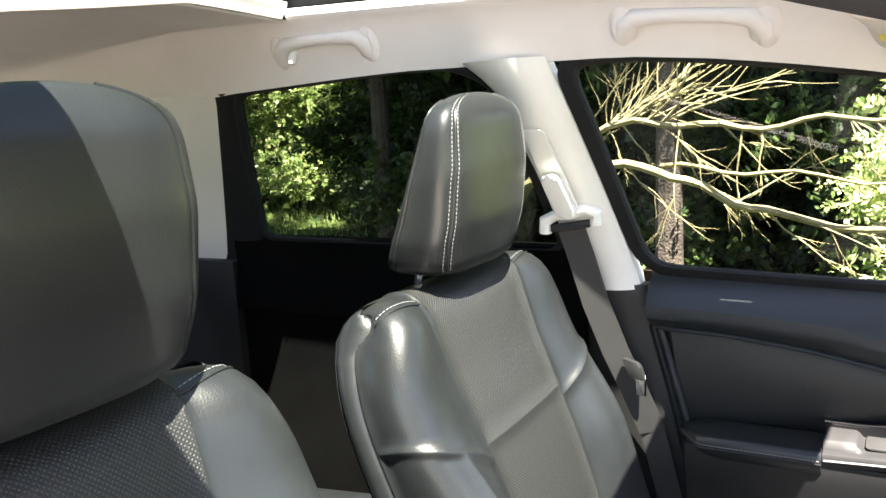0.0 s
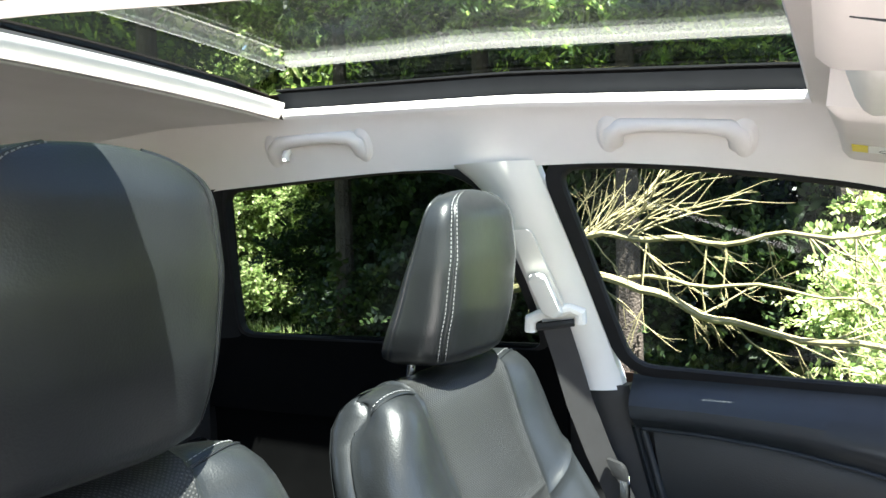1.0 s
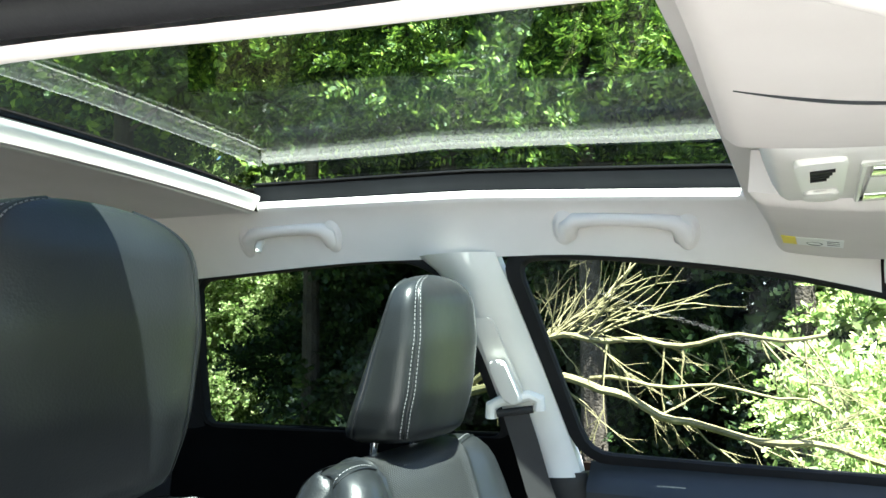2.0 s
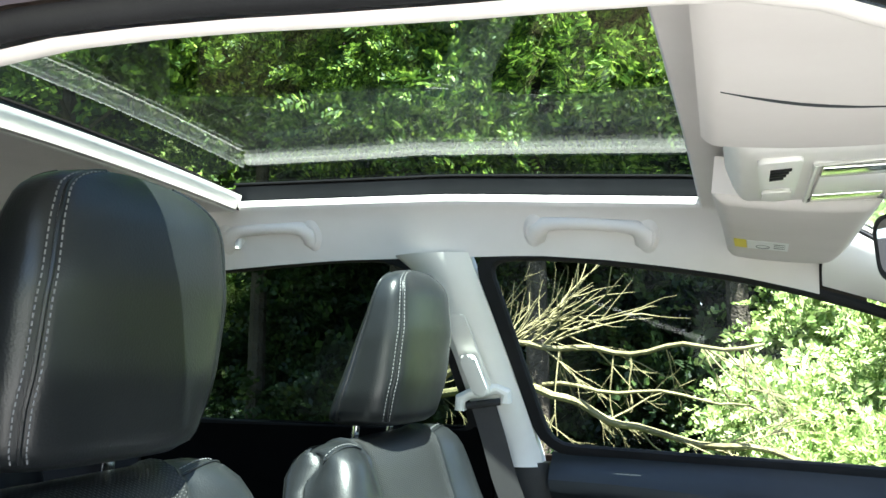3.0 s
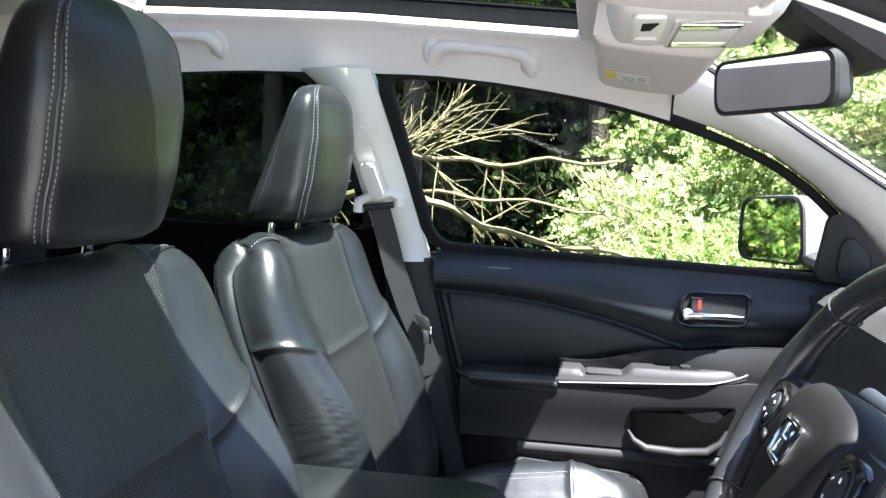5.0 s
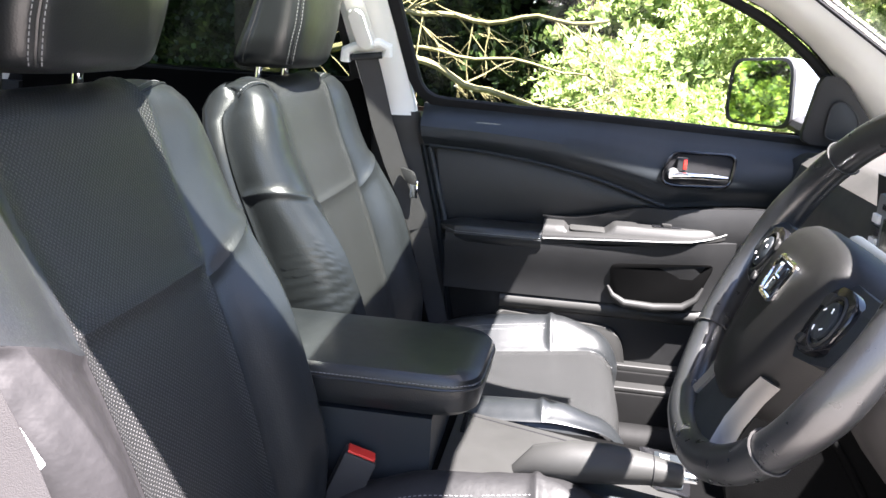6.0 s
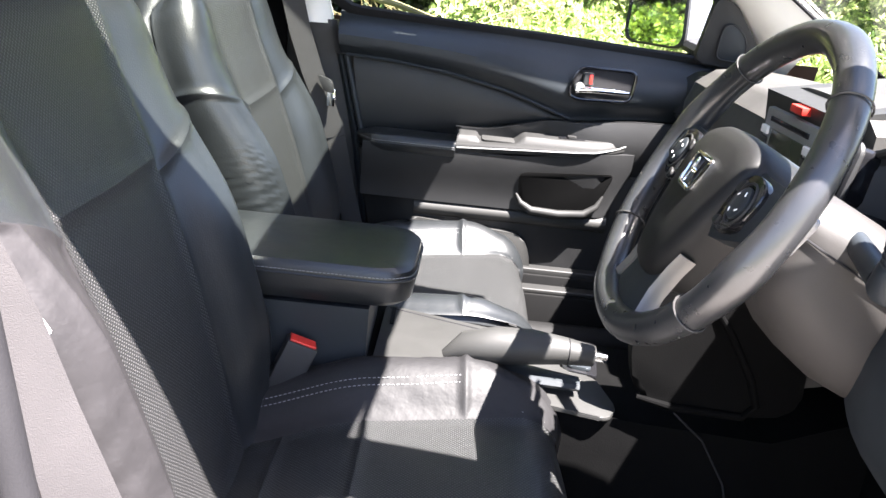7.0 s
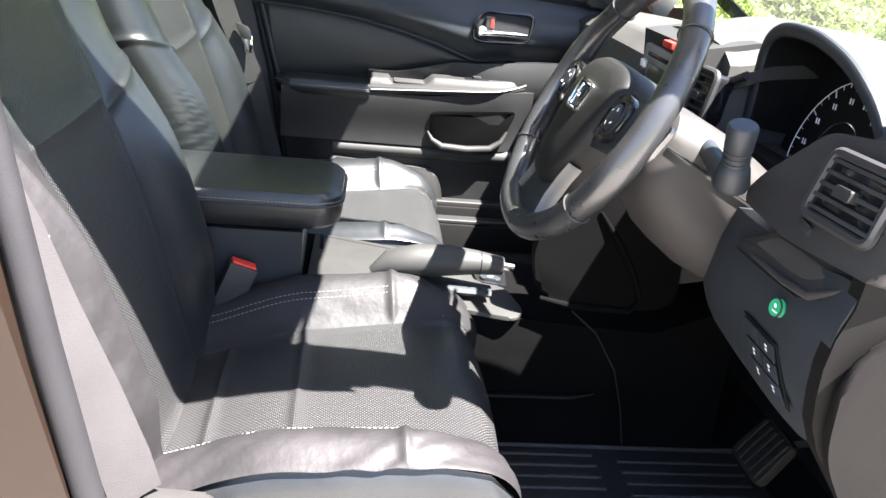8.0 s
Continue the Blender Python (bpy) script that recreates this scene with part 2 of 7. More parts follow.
def pane(name, tint, gloss=0.5):
    m = bpy.data.materials.new(name)
    m.use_nodes = True
    t = m.node_tree
    t.nodes.remove(t.nodes["Principled BSDF"])
    tr = node(m, "BsdfTransparent", Color=(*tint, 1))
    gl = node(m, "BsdfGlossy", Roughness=0.015)
    lw = node(m, "LayerWeight", Blend=0.5)
    p5 = node(m, "Math")
    p5.operation = "POWER"
    p5.inputs[1].default_value = 5.0
    fr = node(m, "Math")
    fr.operation = "MULTIPLY_ADD"
    fr.inputs[1].default_value, fr.inputs[2].default_value = gloss, 0.03
    mx = node(m, "MixShader")
    link(m, lw, "Facing", p5, 0)
    link(m, p5, "Value", fr, 0)
    link(m, fr, "Value", mx, "Fac")
    t.links.new(tr.outputs[0], mx.inputs[1])
    t.links.new(gl.outputs[0], mx.inputs[2])
    t.links.new(mx.outputs[0], t.nodes["Material Output"].inputs["Surface"])
    return m


PERFORATED = perforated()
GLASS_CLEAR = pane("clear_window_glass", (0.95, 0.97, 0.96), 0.85)
GLASS_PRIVACY = pane("dark_privacy_glass", (0.60, 0.64, 0.61), 0.5)
GLASS_ROOF = pane("tinted_roof_glass", (0.70, 0.74, 0.70), 0.38)

# ---- car cabin: x forward, y to the passenger's (left) side, z up from the ground ----
HEAD = [(-1.5, 1.40), (-1.1, 1.45), (-0.84, 1.472), (-0.55, 1.484), (-0.40, 1.488), (0.0, 1.481), (0.133, 1.468), (0.248, 1.451), (0.361, 1.431), (0.473, 1.402), (0.584, 1.366), (0.695, 1.318), (0.786, 1.257)]
ROOF = [(-1.6, 1.56), (-0.9, 1.602), (-0.612, 1.595), (-0.15, 1.578), (0.305, 1.542), (0.45, 1.520), (0.60, 1.492), (0.7, 1.46)]
SR_X0, SR_X1, SR_Y, SR_YR = -0.612, 0.305, 0.510, 0.372  # the roof opening


def side_y(z):
    """Half width of the cabin at the glass."""
    return 0.742 - 0.44 * (z - 1.10) if z > 1.10 else 0.742 + 0.02 * (1.10 - z)


def head_z(x):
    return curve_table(x, HEAD)


def screen_at(t, v, low=0.0):
    """A place on the windscreen: t from head to foot, v across from -1 to 1."""
    c = lerp(Vector((0.552, 0, 1.538)), Vector((1.300, 0, 1.070)), t)
    return Vector((c.x - 0.075 * v * v, v * lerp(0.60, 0.73, t), c.z - 0.014 * v * v)) + Vector((-0.55, 0, -0.83)) * low


def screen_t(x, v):
    return (x + 0.075 * v * v - 0.552) / 0.748


LEAN = 0.009  # the car stands a little lower on its passenger side


def edge_y(sign):
    return SR_Y if sign > 0 else SR_YR


def tip(y):
    return LEAN * (0.5 - y)


def roof_z(x, y):
    return curve_table(x, ROOF) + 0.016 * (1 - min(1, (y / SR_Y) ** 2)) + tip(y)


def head_edge(x, sign):
    """The top edge of the door opening."""
    if sign > 0:
        return Vector((x, side_y(head_z(x)) - 0.012, head_z(x)))
    return Vector((x, -0.578, curve_table(x, [(-1.5, 1.42), (-0.5, 1.452), (-0.1, 1.456), (0.0, 1.465), (0.1, 1.461), (0.227, 1.449), (0.30, 1.444), (0.34, 1.441), (0.39, 1.435), (0.43, 1.411), (0.50, 1.387), (0.58, 1.348)])))


def roof_side(x, s, sign):
    """From the roof's flat part (s = 0) down to the top of the door opening (s = 1)."""
    edge = head_edge(x, sign)
    y = lerp(edge_y(sign), abs(edge.y), s)
    z = lerp(roof_z(x, edge_y(sign)), edge.z, 0.35 * s + 0.65 * s ** 2.2)
    return Vector((x, sign * y, z))


def build_headliner():
    bm = bmesh.new()
    xs = steps(-1.6, SR_X0, 10) + steps(SR_X0, SR_X1, 16)[1:] + steps(SR_X1, 0.545, 8)[1:]
    for sign in (1, -1):
        sheet(lambda x, s: roof_side(x, s, sign), [x for x in xs if x < 0.5], steps(0, 1, 10), bm)
        if sign < 0:
            # the edge rolls out under the rail
            sheet(lambda x, s: head_edge(x, -1) + Vector((0, -0.020 * s, -0.001 * s - 0.002 * math.sin(math.pi * s))), xs, steps(0, 1, 5), bm)
        # lip that turns up round the roof opening
        sheet(lambda x, s: Vector((x, sign * (edge_y(sign) - 0.004 + table(s, [(0, 0.004), (0.2, 0), (0.5, 0.002), (0.7, 0.010), (1, 0.030)])), roof_z(x, edge_y(sign)) + table(s, [(0, 0), (0.5, 0.017), (0.7, 0.021), (1, 0.022)]))), steps(SR_X0, SR_X1, 16), steps(0, 1, 10), bm)
    ys = steps(-SR_YR, SR_Y, 16)
    sheet(lambda x, y: Vector((x, y, roof_z(x, y))), steps(-1.6, SR_X0, 10), ys, bm)
    sheet(lambda x, y: Vector((x, y, roof_z(x, y))), steps(SR_X1, 0.545, 8), ys, bm)
    sheet(lambda s, y: Vector((SR_X1 - 0.006 * math.sin(s * 1.57), y, roof_z(SR_X1, y) + 0.02 * s)), steps(0, 1, 3), ys, bm)
    bmesh.ops.remove_doubles(bm, verts=bm.verts, dist=0.0004)
    return solid("ceiling", bm, HEADLINER, "pale grey cloth headliner round a large roof opening", "headliner", "structure")


build_headliner()


def build_sunroof():
    t = thing("sunroof", "tinted glass panoramic sunroof closed above the cabin", "sunroof", (-0.15, 0, 1.60))
    # dark rails on both sides, a white roller bar behind
    for sign in (1, -1):
        part("side_rail", thick(lambda x, s: Vector((x, sign * lerp(edge_y(sign) + 0.024, edge_y(sign) + 0.010, s), roof_z(x, edge_y(sign)) + 0.0225 + 0.030 * s)), steps(SR_X0 - 0.02, SR_X1 + 0.02, 16), steps(0, 1, 4), 0.004, (0, sign, 0)), RAIL_GREY, t, "dark grey side rail")
    part("roller_bar", thick(lambda y, s: Vector((SR_X0 - 0.016 + 0.020 * math.sin(s * 1.57), y, roof_z(SR_X0, y) - 0.002 + 0.034 * s)), steps(-SR_YR, SR_Y, 16), steps(0, 1, 5), 0.006, (-1, 0, 0)), TRIM_PALE, t, "white roller blind bar")
    part("rear_rail", thick(lambda y, s: Vector((SR_X0 - 0.018 - 0.06 * s, y, roof_z(SR_X0, y) + 0.026 + 0.028 * s)), steps(-SR_YR, SR_Y, 12), steps(0, 1, 3), 0.006, (0, 0, 1)), RUBBER, t)
    for sign in (1, -1):
        part("glass_edge", thick(lambda x, s: Vector((x, sign * (edge_y(sign) + 0.030 - 0.024 * s), roof_z(x, edge_y(sign)) + 0.0535 + 0.004 * s)), steps(SR_X0 - 0.02, SR_X1 + 0.02, 16), [0, 0.5, 1], 0.003, (0, 0, 1)), RUBBER, t, "black seal under the glass")
    part("front_rail", thick(lambda y, s: Vector((SR_X1 + 0.002 + 0.05 * s, y, roof_z(SR_X1, y) + 0.022 + 0.03 * s)), steps(-SR_YR, SR_Y, 12), steps(0, 1, 3), 0.006, (0, 0, 1)), RAIL_GREY, t)
    part("glass_panel", thick(lambda x, y: Vector((x, y, roof_z(x, y) + 0.062)), steps(SR_X0 - 0.08, SR_X1 + 0.08, 12), steps(-SR_YR - 0.06, SR_Y + 0.06, 12), 0.004, (0, 0, 1)), GLASS_ROOF, t)
    return t


build_sunroof()


FRONT_WIN = [(-0.014, 1.116), (-0.051, 1.275), (-0.077, 1.390), (-0.099, 1.482), (0.036, 1.4785), (0.133, 1.467), (0.248, 1.450), (0.361, 1.430), (0.473, 1.401), (0.584, 1.365), (0.695, 1.317), (0.786, 1.256), (0.92, 1.13), (0.94, 1.075), (0.487, 1.097), (0.244, 1.104)]
REAR_WIN = [(-0.907, 1.150), (-0.87, 1.30), (-0.818, 1.472), (-0.552, 1.484), (-0.424, 1.489), (-0.305, 1.487), (-0.235, 1.450), (-0.205, 1.30), (-0.17, 1.143), (-0.53, 1.144)]


def ring_strip(name, pts, inner, outer, off, material_, parent, label="", sign=1, r=0.03):
    """A band round an opening in the cabin's side: shrunk by inner, grown by outer (metres)."""
    o = rounded(pts, r, 4)
    n = len(o)
    cx, cz = sum(p[0] for p in o) / n, sum(p[1] for p in o) / n

    def moved(i, d):
        a, b = Vector(o[i - 1]), Vector(o[(i + 1) % n])
        t = (b - a).normalized()
        nrm = Vector((t.y, -t.x))
        if nrm.dot(Vector(o[i]) - Vector((cx, cz))) < 0:
            nrm = -nrm
        return Vector(o[i]) + nrm * d

    bm = bmesh.new()
    rows = []
    for i in range(n):
        q = []
        wide = outer * lerp(1, 0.42, smooth((o[i][0] + 0.05) / 0.08)) if o[i][1] > 1.13 else outer * 0.7
        for d, h in ((-inner, off - 0.012), (-inner, off), (-inner * 0.4, off + 0.006), (wide * 0.4, off + 0.006), (wide, off), (wide, off - 0.012)):
            p = moved(i, d)
            q.append(bm.verts.new((p.x, sign * (side_y(p.y) - h), p.y)))
        rows.append(q)
    for i in range(n):
        a, b = rows[i], rows[(i + 1) % n]
        for k in range(6):
            bm.faces.new([a[k], a[(k + 1) % 6], b[(k + 1) % 6], b[k]])
    return part(name, bm, material_, parent, label) if parent else solid(name, bm, material_, label, "trim", "structure")


def window_pane(name, pts, material_, label, sign=1, off=-0.012):
    bm = bmesh.new()
    o = rounded(pts, 0.03, 4)
    f = bm.faces.new([bm.verts.new((x, sign * (side_y(z) - off), z)) for x, z in o])
    g = bm.faces.new([bm.verts.new((x, sign * (side_y(z) - off + 0.004), z)) for x, z in o][::-1])
    for i in range(len(o)):
        bm.faces.new([f.verts[i], f.verts[(i + 1) % len(o)], g.verts[len(o) - 1 - (i + 1) % len(o)], g.verts[len(o) - 1 - i]])
    return solid(name, bm, material_, label, "window", "structure", flat=True)


window_pane("window_1", FRONT_WIN, GLASS_CLEAR, "clear glass side window in the passenger door")
window_pane("window_2", REAR_WIN, GLASS_PRIVACY, "dark tinted glass of the rear side door")
ring_strip("trim_1", FRONT_WIN, 0.007, 0.026, 0.004, RUBBER, None, "black rubber seal round the front side window", r=0.048)
ring_strip("trim_2", REAR_WIN, 0.004, 0.016, 0.004, RUBBER, None, "black rubber seal round the rear side window", r=0.036)


def pillar(name, left, right, z0, z1, material_, label, sign=1, bulge=0.02, off=0.012):
    """Trim between two edges, each rows of (z, x)."""
    def f(t, z):
        x = lerp(table(z, left), table(z, right), t)
        return Vector((x, sign * (side_y(z) - off - bulge * math.sin(math.pi * t) ** 0.7), z))
    return solid(name, thick(f, steps(0, 1, 12), steps(z0, z1, 16), 0.03, (0, sign, 0)), material_, label, "pillar trim", "structure")


pillar("wall_pillar_b", [(1.07, -0.135), (1.146, -0.155), (1.30, -0.188), (1.45, -0.232), (1.49, -0.28)], [(1.07, -0.027), (1.118, -0.037), (1.274, -0.072), (1.432, -0.112), (1.49, -0.128)], 1.075, 1.492, TRIM_PALE, "pale moulded centre pillar trim", bulge=0.028)
pillar("wall_pillar_b_lower", [(0.40, -0.09), (0.8, -0.14), (1.09, -0.145)], [(0.40, 0.11), (0.594, 0.085), (0.84, 0.040), (1.09, -0.020)], 0.38, 1.083, PLASTIC, "charcoal plastic lower centre pillar", bulge=0.018)
pillar("wall_quarter_black", [(1.08, -1.06), (1.156, -1.02), (1.30, -0.95), (1.46, -0.875), (1.49, -0.868)], [(1.08, -0.89), (1.156, -0.912), (1.30, -0.875), (1.472, -0.822), (1.49, -0.82)], 1.08, 1.475, RUBBER, "black frame behind the rear side window", bulge=0.004, off=0.008)
pillar("wall_pillar_c", [(1.05, -1.5), (1.49, -1.5)], [(1.08, -1.055), (1.156, -1.015), (1.30, -0.945), (1.46, -0.87), (1.49, -0.864)], 1.08, 1.478, TRIM_PALE, "pale moulded rear pillar trim", bulge=0.012, off=0.008)


# ---- bodywork, floor and the rest that closes the cabin ----
def build_body():
    t = thing("car_body", "bronze painted estate car body with its driver's door open", "car", (-0.2, 0, 0.36))
    # roof skin round the glass
    def skin(x, y):
        return Vector((x, y, roof_z(x, min(abs(y), SR_Y)) - tip(min(abs(y), SR_Y)) + tip(y) + 0.068 - max(0, abs(y) - SR_Y) ** 1.6 * 1.1))
    bm = bmesh.new()
    for sign in (1, -1):
        thick(lambda x, s: skin(x, sign * lerp(edge_y(sign) + 0.055, 0.602, s)), steps(-1.75, 0.550, 20), steps(0, 1, 6), 0.003, (0, 0, 1), bm)
    thick(lambda x, y: skin(x, y), steps(-1.75, SR_X0 - 0.075, 6), steps(-SR_YR - 0.055, SR_Y + 0.055, 10), 0.003, (0, 0, 1), bm)
    thick(lambda x, y: skin(x, y), steps(SR_X1 + 0.075, 0.550, 4), steps(-SR_YR - 0.055, SR_Y + 0.055, 10), 0.003, (0, 0, 1), bm)
    part("roof_skin", bm, PAINT, t)
    # rails above the door openings
    for sign in (1, -1):
        part("roof_rail", thick(lambda x, s: Vector((x, sign * lerp(abs(head_edge(x, sign).y) + 0.022 + 0.030 * (sign < 0), 0.60, s), lerp(head_edge(x, sign).z + 0.004, skin(x, sign * 0.60).z, s))), steps(-1.6, 0.56, 24), steps(0, 1, 5), 0.004, (0, -sign, 0)), PAINT, t)
    # outer windscreen pillar on the passenger side
    for sign in (1,):
        low = [(0.44, 1.43), (0.584, 1.382), (0.695, 1.334), (0.786, 1.273), (0.92, 1.155), (1.04, 1.03)]

        def outer(i, s):
            x, z = table(i, [(k, p[0]) for k, p in enumerate(low)]), table(i, [(k, p[1]) for k, p in enumerate(low)])
            c = lerp(Vector((0.552, 0, 1.538)), Vector((1.300, 0, 1.070)), max(0, (x + 0.105 - 0.552) / 0.748))
            return lerp(Vector((x, sign * (side_y(z) + 0.022), z + 0.002)), Vector((x + 0.035, sign * (side_y(z) - 0.02), max(c.z - 0.006, z + 0.02))), s) + Vector((0, sign * 0.012 * math.sin(math.pi * s), 0))
        part("outer_pillar", thick(outer, steps(0, 5, 20), steps(0, 1, 6), 0.004, (0, sign, 0.3)), PAINT, t)
    # outer skin of the passenger side, below the glass
    def flank(x, z):
        return Vector((x, 0.79 + 0.11 * math.sin(min(1, max(0, (z - 0.25) / 0.85)) * 2.6), z))
    part("flank", thick(lambda x, z: flank(x, z), steps(-2.3, 1.15, 20), steps(0.28, 1.085, 10), 0.01, (0, -1, 0)), PAINT, t)
    part("rear_flank", thick(lambda x, z: Vector((x, -flank(x, z).y, z)), steps(-2.3, -0.12, 14), steps(0.28, 1.085, 10), 0.01, (0, 1, 0)), PAINT, t)
    part("bonnet", thick(lambda x, y: Vector((x, y, 1.03 - 0.12 * (x - 1.15) - 0.1 * max(0, x - 1.7) - 0.12 * (y / 0.85) ** 4)), steps(1.18, 2.05, 10), steps(-0.84, 0.84, 16), 0.01, (0, 0, -1)), PAINT, t)
    part("nose", thick(lambda y, z: Vector((2.06 + 0.08 * math.cos(y * 1.6) - 0.1 * ((z - 0.6) / 0.4) ** 2, y, z)), steps(-0.84, 0.84, 16), steps(0.25, 0.86, 8), 0.01, (-1, 0, 0)), PAINT, t)
    for sign in (1, -1):
        part("wing", thick(lambda x, z: Vector((x, sign * (0.84 + 0.03 * math.sin((z - 0.3) * 4)), z)), steps(1.16, 2.08, 10), steps(0.36, 0.90, 8), 0.01, (0, -sign, 0)), PAINT, t)
    part("tailgate", thick(lambda y, z: Vector((-2.1 - 0.25 * math.cos(y) + 0.45 * max(0, z - 0.95), y, z)), steps(-0.74, 0.74, 14), steps(0.3, 1.55, 12), 0.03, (1, 0, 0)), PAINT, t)
    for sign in (1, -1):
        part("sill", box(-0.95, 1.1, *sorted((sign * 0.72, sign * 0.86)), 0.27, 0.40, 0.02), PAINT, t)
        for x in (1.30, -1.42):
            part("wheel_arch", box(x - 0.36, x + 0.36, *sorted((sign * 0.58, sign * 0.60)), 0.25, 0.80, 0.01), RUBBER, t)
    for sign in (1, -1):
        for x in (1.30, -1.42):
            w = part("wheel", tube([(x, sign * 0.64, 0.345), (x, sign * 0.66, 0.345), (x, sign * 0.84, 0.345), (x, sign * 0.86, 0.345)], [0.31, 0.345, 0.345, 0.31], 32), RUBBER, t)
            part("rim", tube([(x, sign * 0.845, 0.345), (x, sign * 0.868, 0.345)], [0.23, 0.2], 24), SILVER, w)
    return t


build_body()

solid("floor", box(-2.1, 1.15, -0.74, 0.74, 0.30, 0.355, 0.01), CARPET, "black carpeted cabin floor", "floor", kind="structure")
def build_sill_trim():
    t = thing("sill_trim", "grey ribbed sill trim along the passenger doorway", "sill trim", (0.6, 0.65, 0.50), kind="structure")
    part("upper_strip", box(0.38, 0.98, 0.634, 0.664, 0.546, 0.562, 0.005, seg=3), SILVER, t)
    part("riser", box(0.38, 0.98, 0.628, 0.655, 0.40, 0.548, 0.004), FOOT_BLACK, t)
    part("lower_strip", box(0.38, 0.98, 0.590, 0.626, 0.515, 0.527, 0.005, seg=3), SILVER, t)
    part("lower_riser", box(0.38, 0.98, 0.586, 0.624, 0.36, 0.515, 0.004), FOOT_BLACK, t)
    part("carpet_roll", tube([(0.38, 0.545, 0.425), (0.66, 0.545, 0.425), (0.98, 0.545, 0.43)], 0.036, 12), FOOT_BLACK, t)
    return t


build_sill_trim()
solid("wall_firewall", thick(lambda y, z: Vector((1.20 - 0.25 * max(0, 0.6 - z), y, z)), steps(-0.74, 0.74, 6), steps(0.30, 1.03, 8), 0.03, (1, 0, 0)), CARPET, "black carpeted bulkhead under the dashboard", "bulkhead", kind="structure")
solid("wall_rear", thick(lambda y, z: Vector((-1.95, y, z)), steps(-0.70, 0.70, 6), steps(0.30, 1.56, 6), 0.02, (-1, 0, 0)), PLASTIC, "dark plastic lining of the tailgate", "wall", kind="structure")


def rear_side(sign):
    """Lower rear side lining with the rear door."""
    t = thing("rear_door", "black leather-look rear door lining, closed, darkened for shade", "car door", (-0.5, sign * 0.72, 0.4))
    # Both panels carry the shade behind the passenger seat in their colour.
    part("upper_panel", thick(lambda x, z: Vector((x, sign * (side_y(z) - 0.006 - 0.055 * math.sin((1.15 - z) / 0.75 * 2.4) ** 0.6 if z < 1.149 else side_y(z) - 0.006), z)), steps(-1.0, -0.13, 12), steps(0.98, 1.15, 8), 0.04, (0, sign, 0)), SHADE_BLACK, t)
    part("lower_panel", thick(lambda x, z: Vector((x, sign * (0.712 + 0.012 * math.sin(z * 9)), z)), steps(-1.0, -0.13, 12), steps(0.36, 0.990, 10), 0.04, (0, sign, 0)), SHADE_BLACK, t)
    return t


rear_side(1)
rear_side(-1)
for sgn in (1, -1):
    solid("wall_cargo", thick(lambda x, z: Vector((x, sgn * 0.70, z)), steps(-1.95, -1.0, 6), steps(0.36, 1.09, 6), 0.03, (0, sgn, 0)), PLASTIC, "dark plastic lining of the load bay side", "wall", kind="structure")
pillar("wall_rear_door_pillar", [(1.05, -1.0), (1.49, -0.95)], [(1.05, -0.13), (1.49, -0.24)], 1.08, 1.49, PLASTIC, "dark lining of the rear side on the driver's side", sign=-1, bulge=0.01)


def build_windscreen():
    return solid("window_3", thick(lambda t, v: screen_at(t, v), steps(0, 1, 6), steps(-1, 1, 14), 0.005, (0.4, 0, 0.8)), GLASS_CLEAR, "clear glass windscreen", "windscreen", kind="structure")


def build_windscreen_border():
    # Added border, not seen itself: keeps sunlight off the passenger door's upper pad.
    return solid("trim_4", thick(lambda t, v: screen_at(t, v) + Vector((0.005, 0, 0.010)), steps(0, 1, 8), steps(0.875, 1.0, 4), 0.002, (0.4, 0, 0.8)), RUBBER, "black windscreen edge border, added to block sun on the door", "trim", kind="structure")


def build_windscreen_band():
    def f(k, y):
        t = k * (0.020 + 0.10 * (1 - smooth((abs(y - 0.01) - 0.03) / 0.04)))
        return screen_at(t, y / lerp(0.60, 0.73, t), 0.005)
    return solid("trim_5", thick(f, steps(0, 1, 8), steps(-0.54, 0.48, 50), 0.002, (-0.4, 0, -0.8)), RUBBER, "black printed band at the head of the windscreen", "trim", kind="structure")


def build_a_pillar(sign):
    # trim between the side glass and the windscreen, from the roof's front corner down to the dash
    low = [(0.49, 1.412), (0.584, 1.382), (0.695, 1.334), (0.786, 1.273), (0.92, 1.155), (1.02, 1.05)]

    def f(i, t):
        x, z = table(i, [(k, p[0]) for k, p in enumerate(low)]), table(i, [(k, p[1]) for k, p in enumerate(low)])
        a = Vector((x, side_y(z) - 0.010, z))
        v = 0.865
        k = max(0.0, screen_t(x + 0.03, v))
        b = screen_at(k, v, 0.008)
        b.z = max(b.z, z + 0.02)
        p = lerp(a, b, t) + Vector((-0.012, -0.020, 0.0)) * math.sin(math.pi * t)
        return Vector((p.x, sign * p.y, p.z))
    return solid("wall_pillar_a", thick(f, steps(0, 5, 24), steps(0, 1, 10), 0.012, (0.3, sign, 0)), TRIM_PALE, "pale moulded windscreen pillar trim", "pillar trim", "structure")


def build_pillar_seam():
    pts = [screen_at(t, 0.848, 0.008) for t in steps(0.02, 0.75, 16)]
    return solid("trim_6", tube(pts, 0.0035, 8), RUBBER, "dark seam between windscreen and pillar trim", "trim", "structure")


build_a_pillar(1)
build_a_pillar(-1)
build_pillar_seam()
build_windscreen()
build_windscreen_border()
build_windscreen_band()


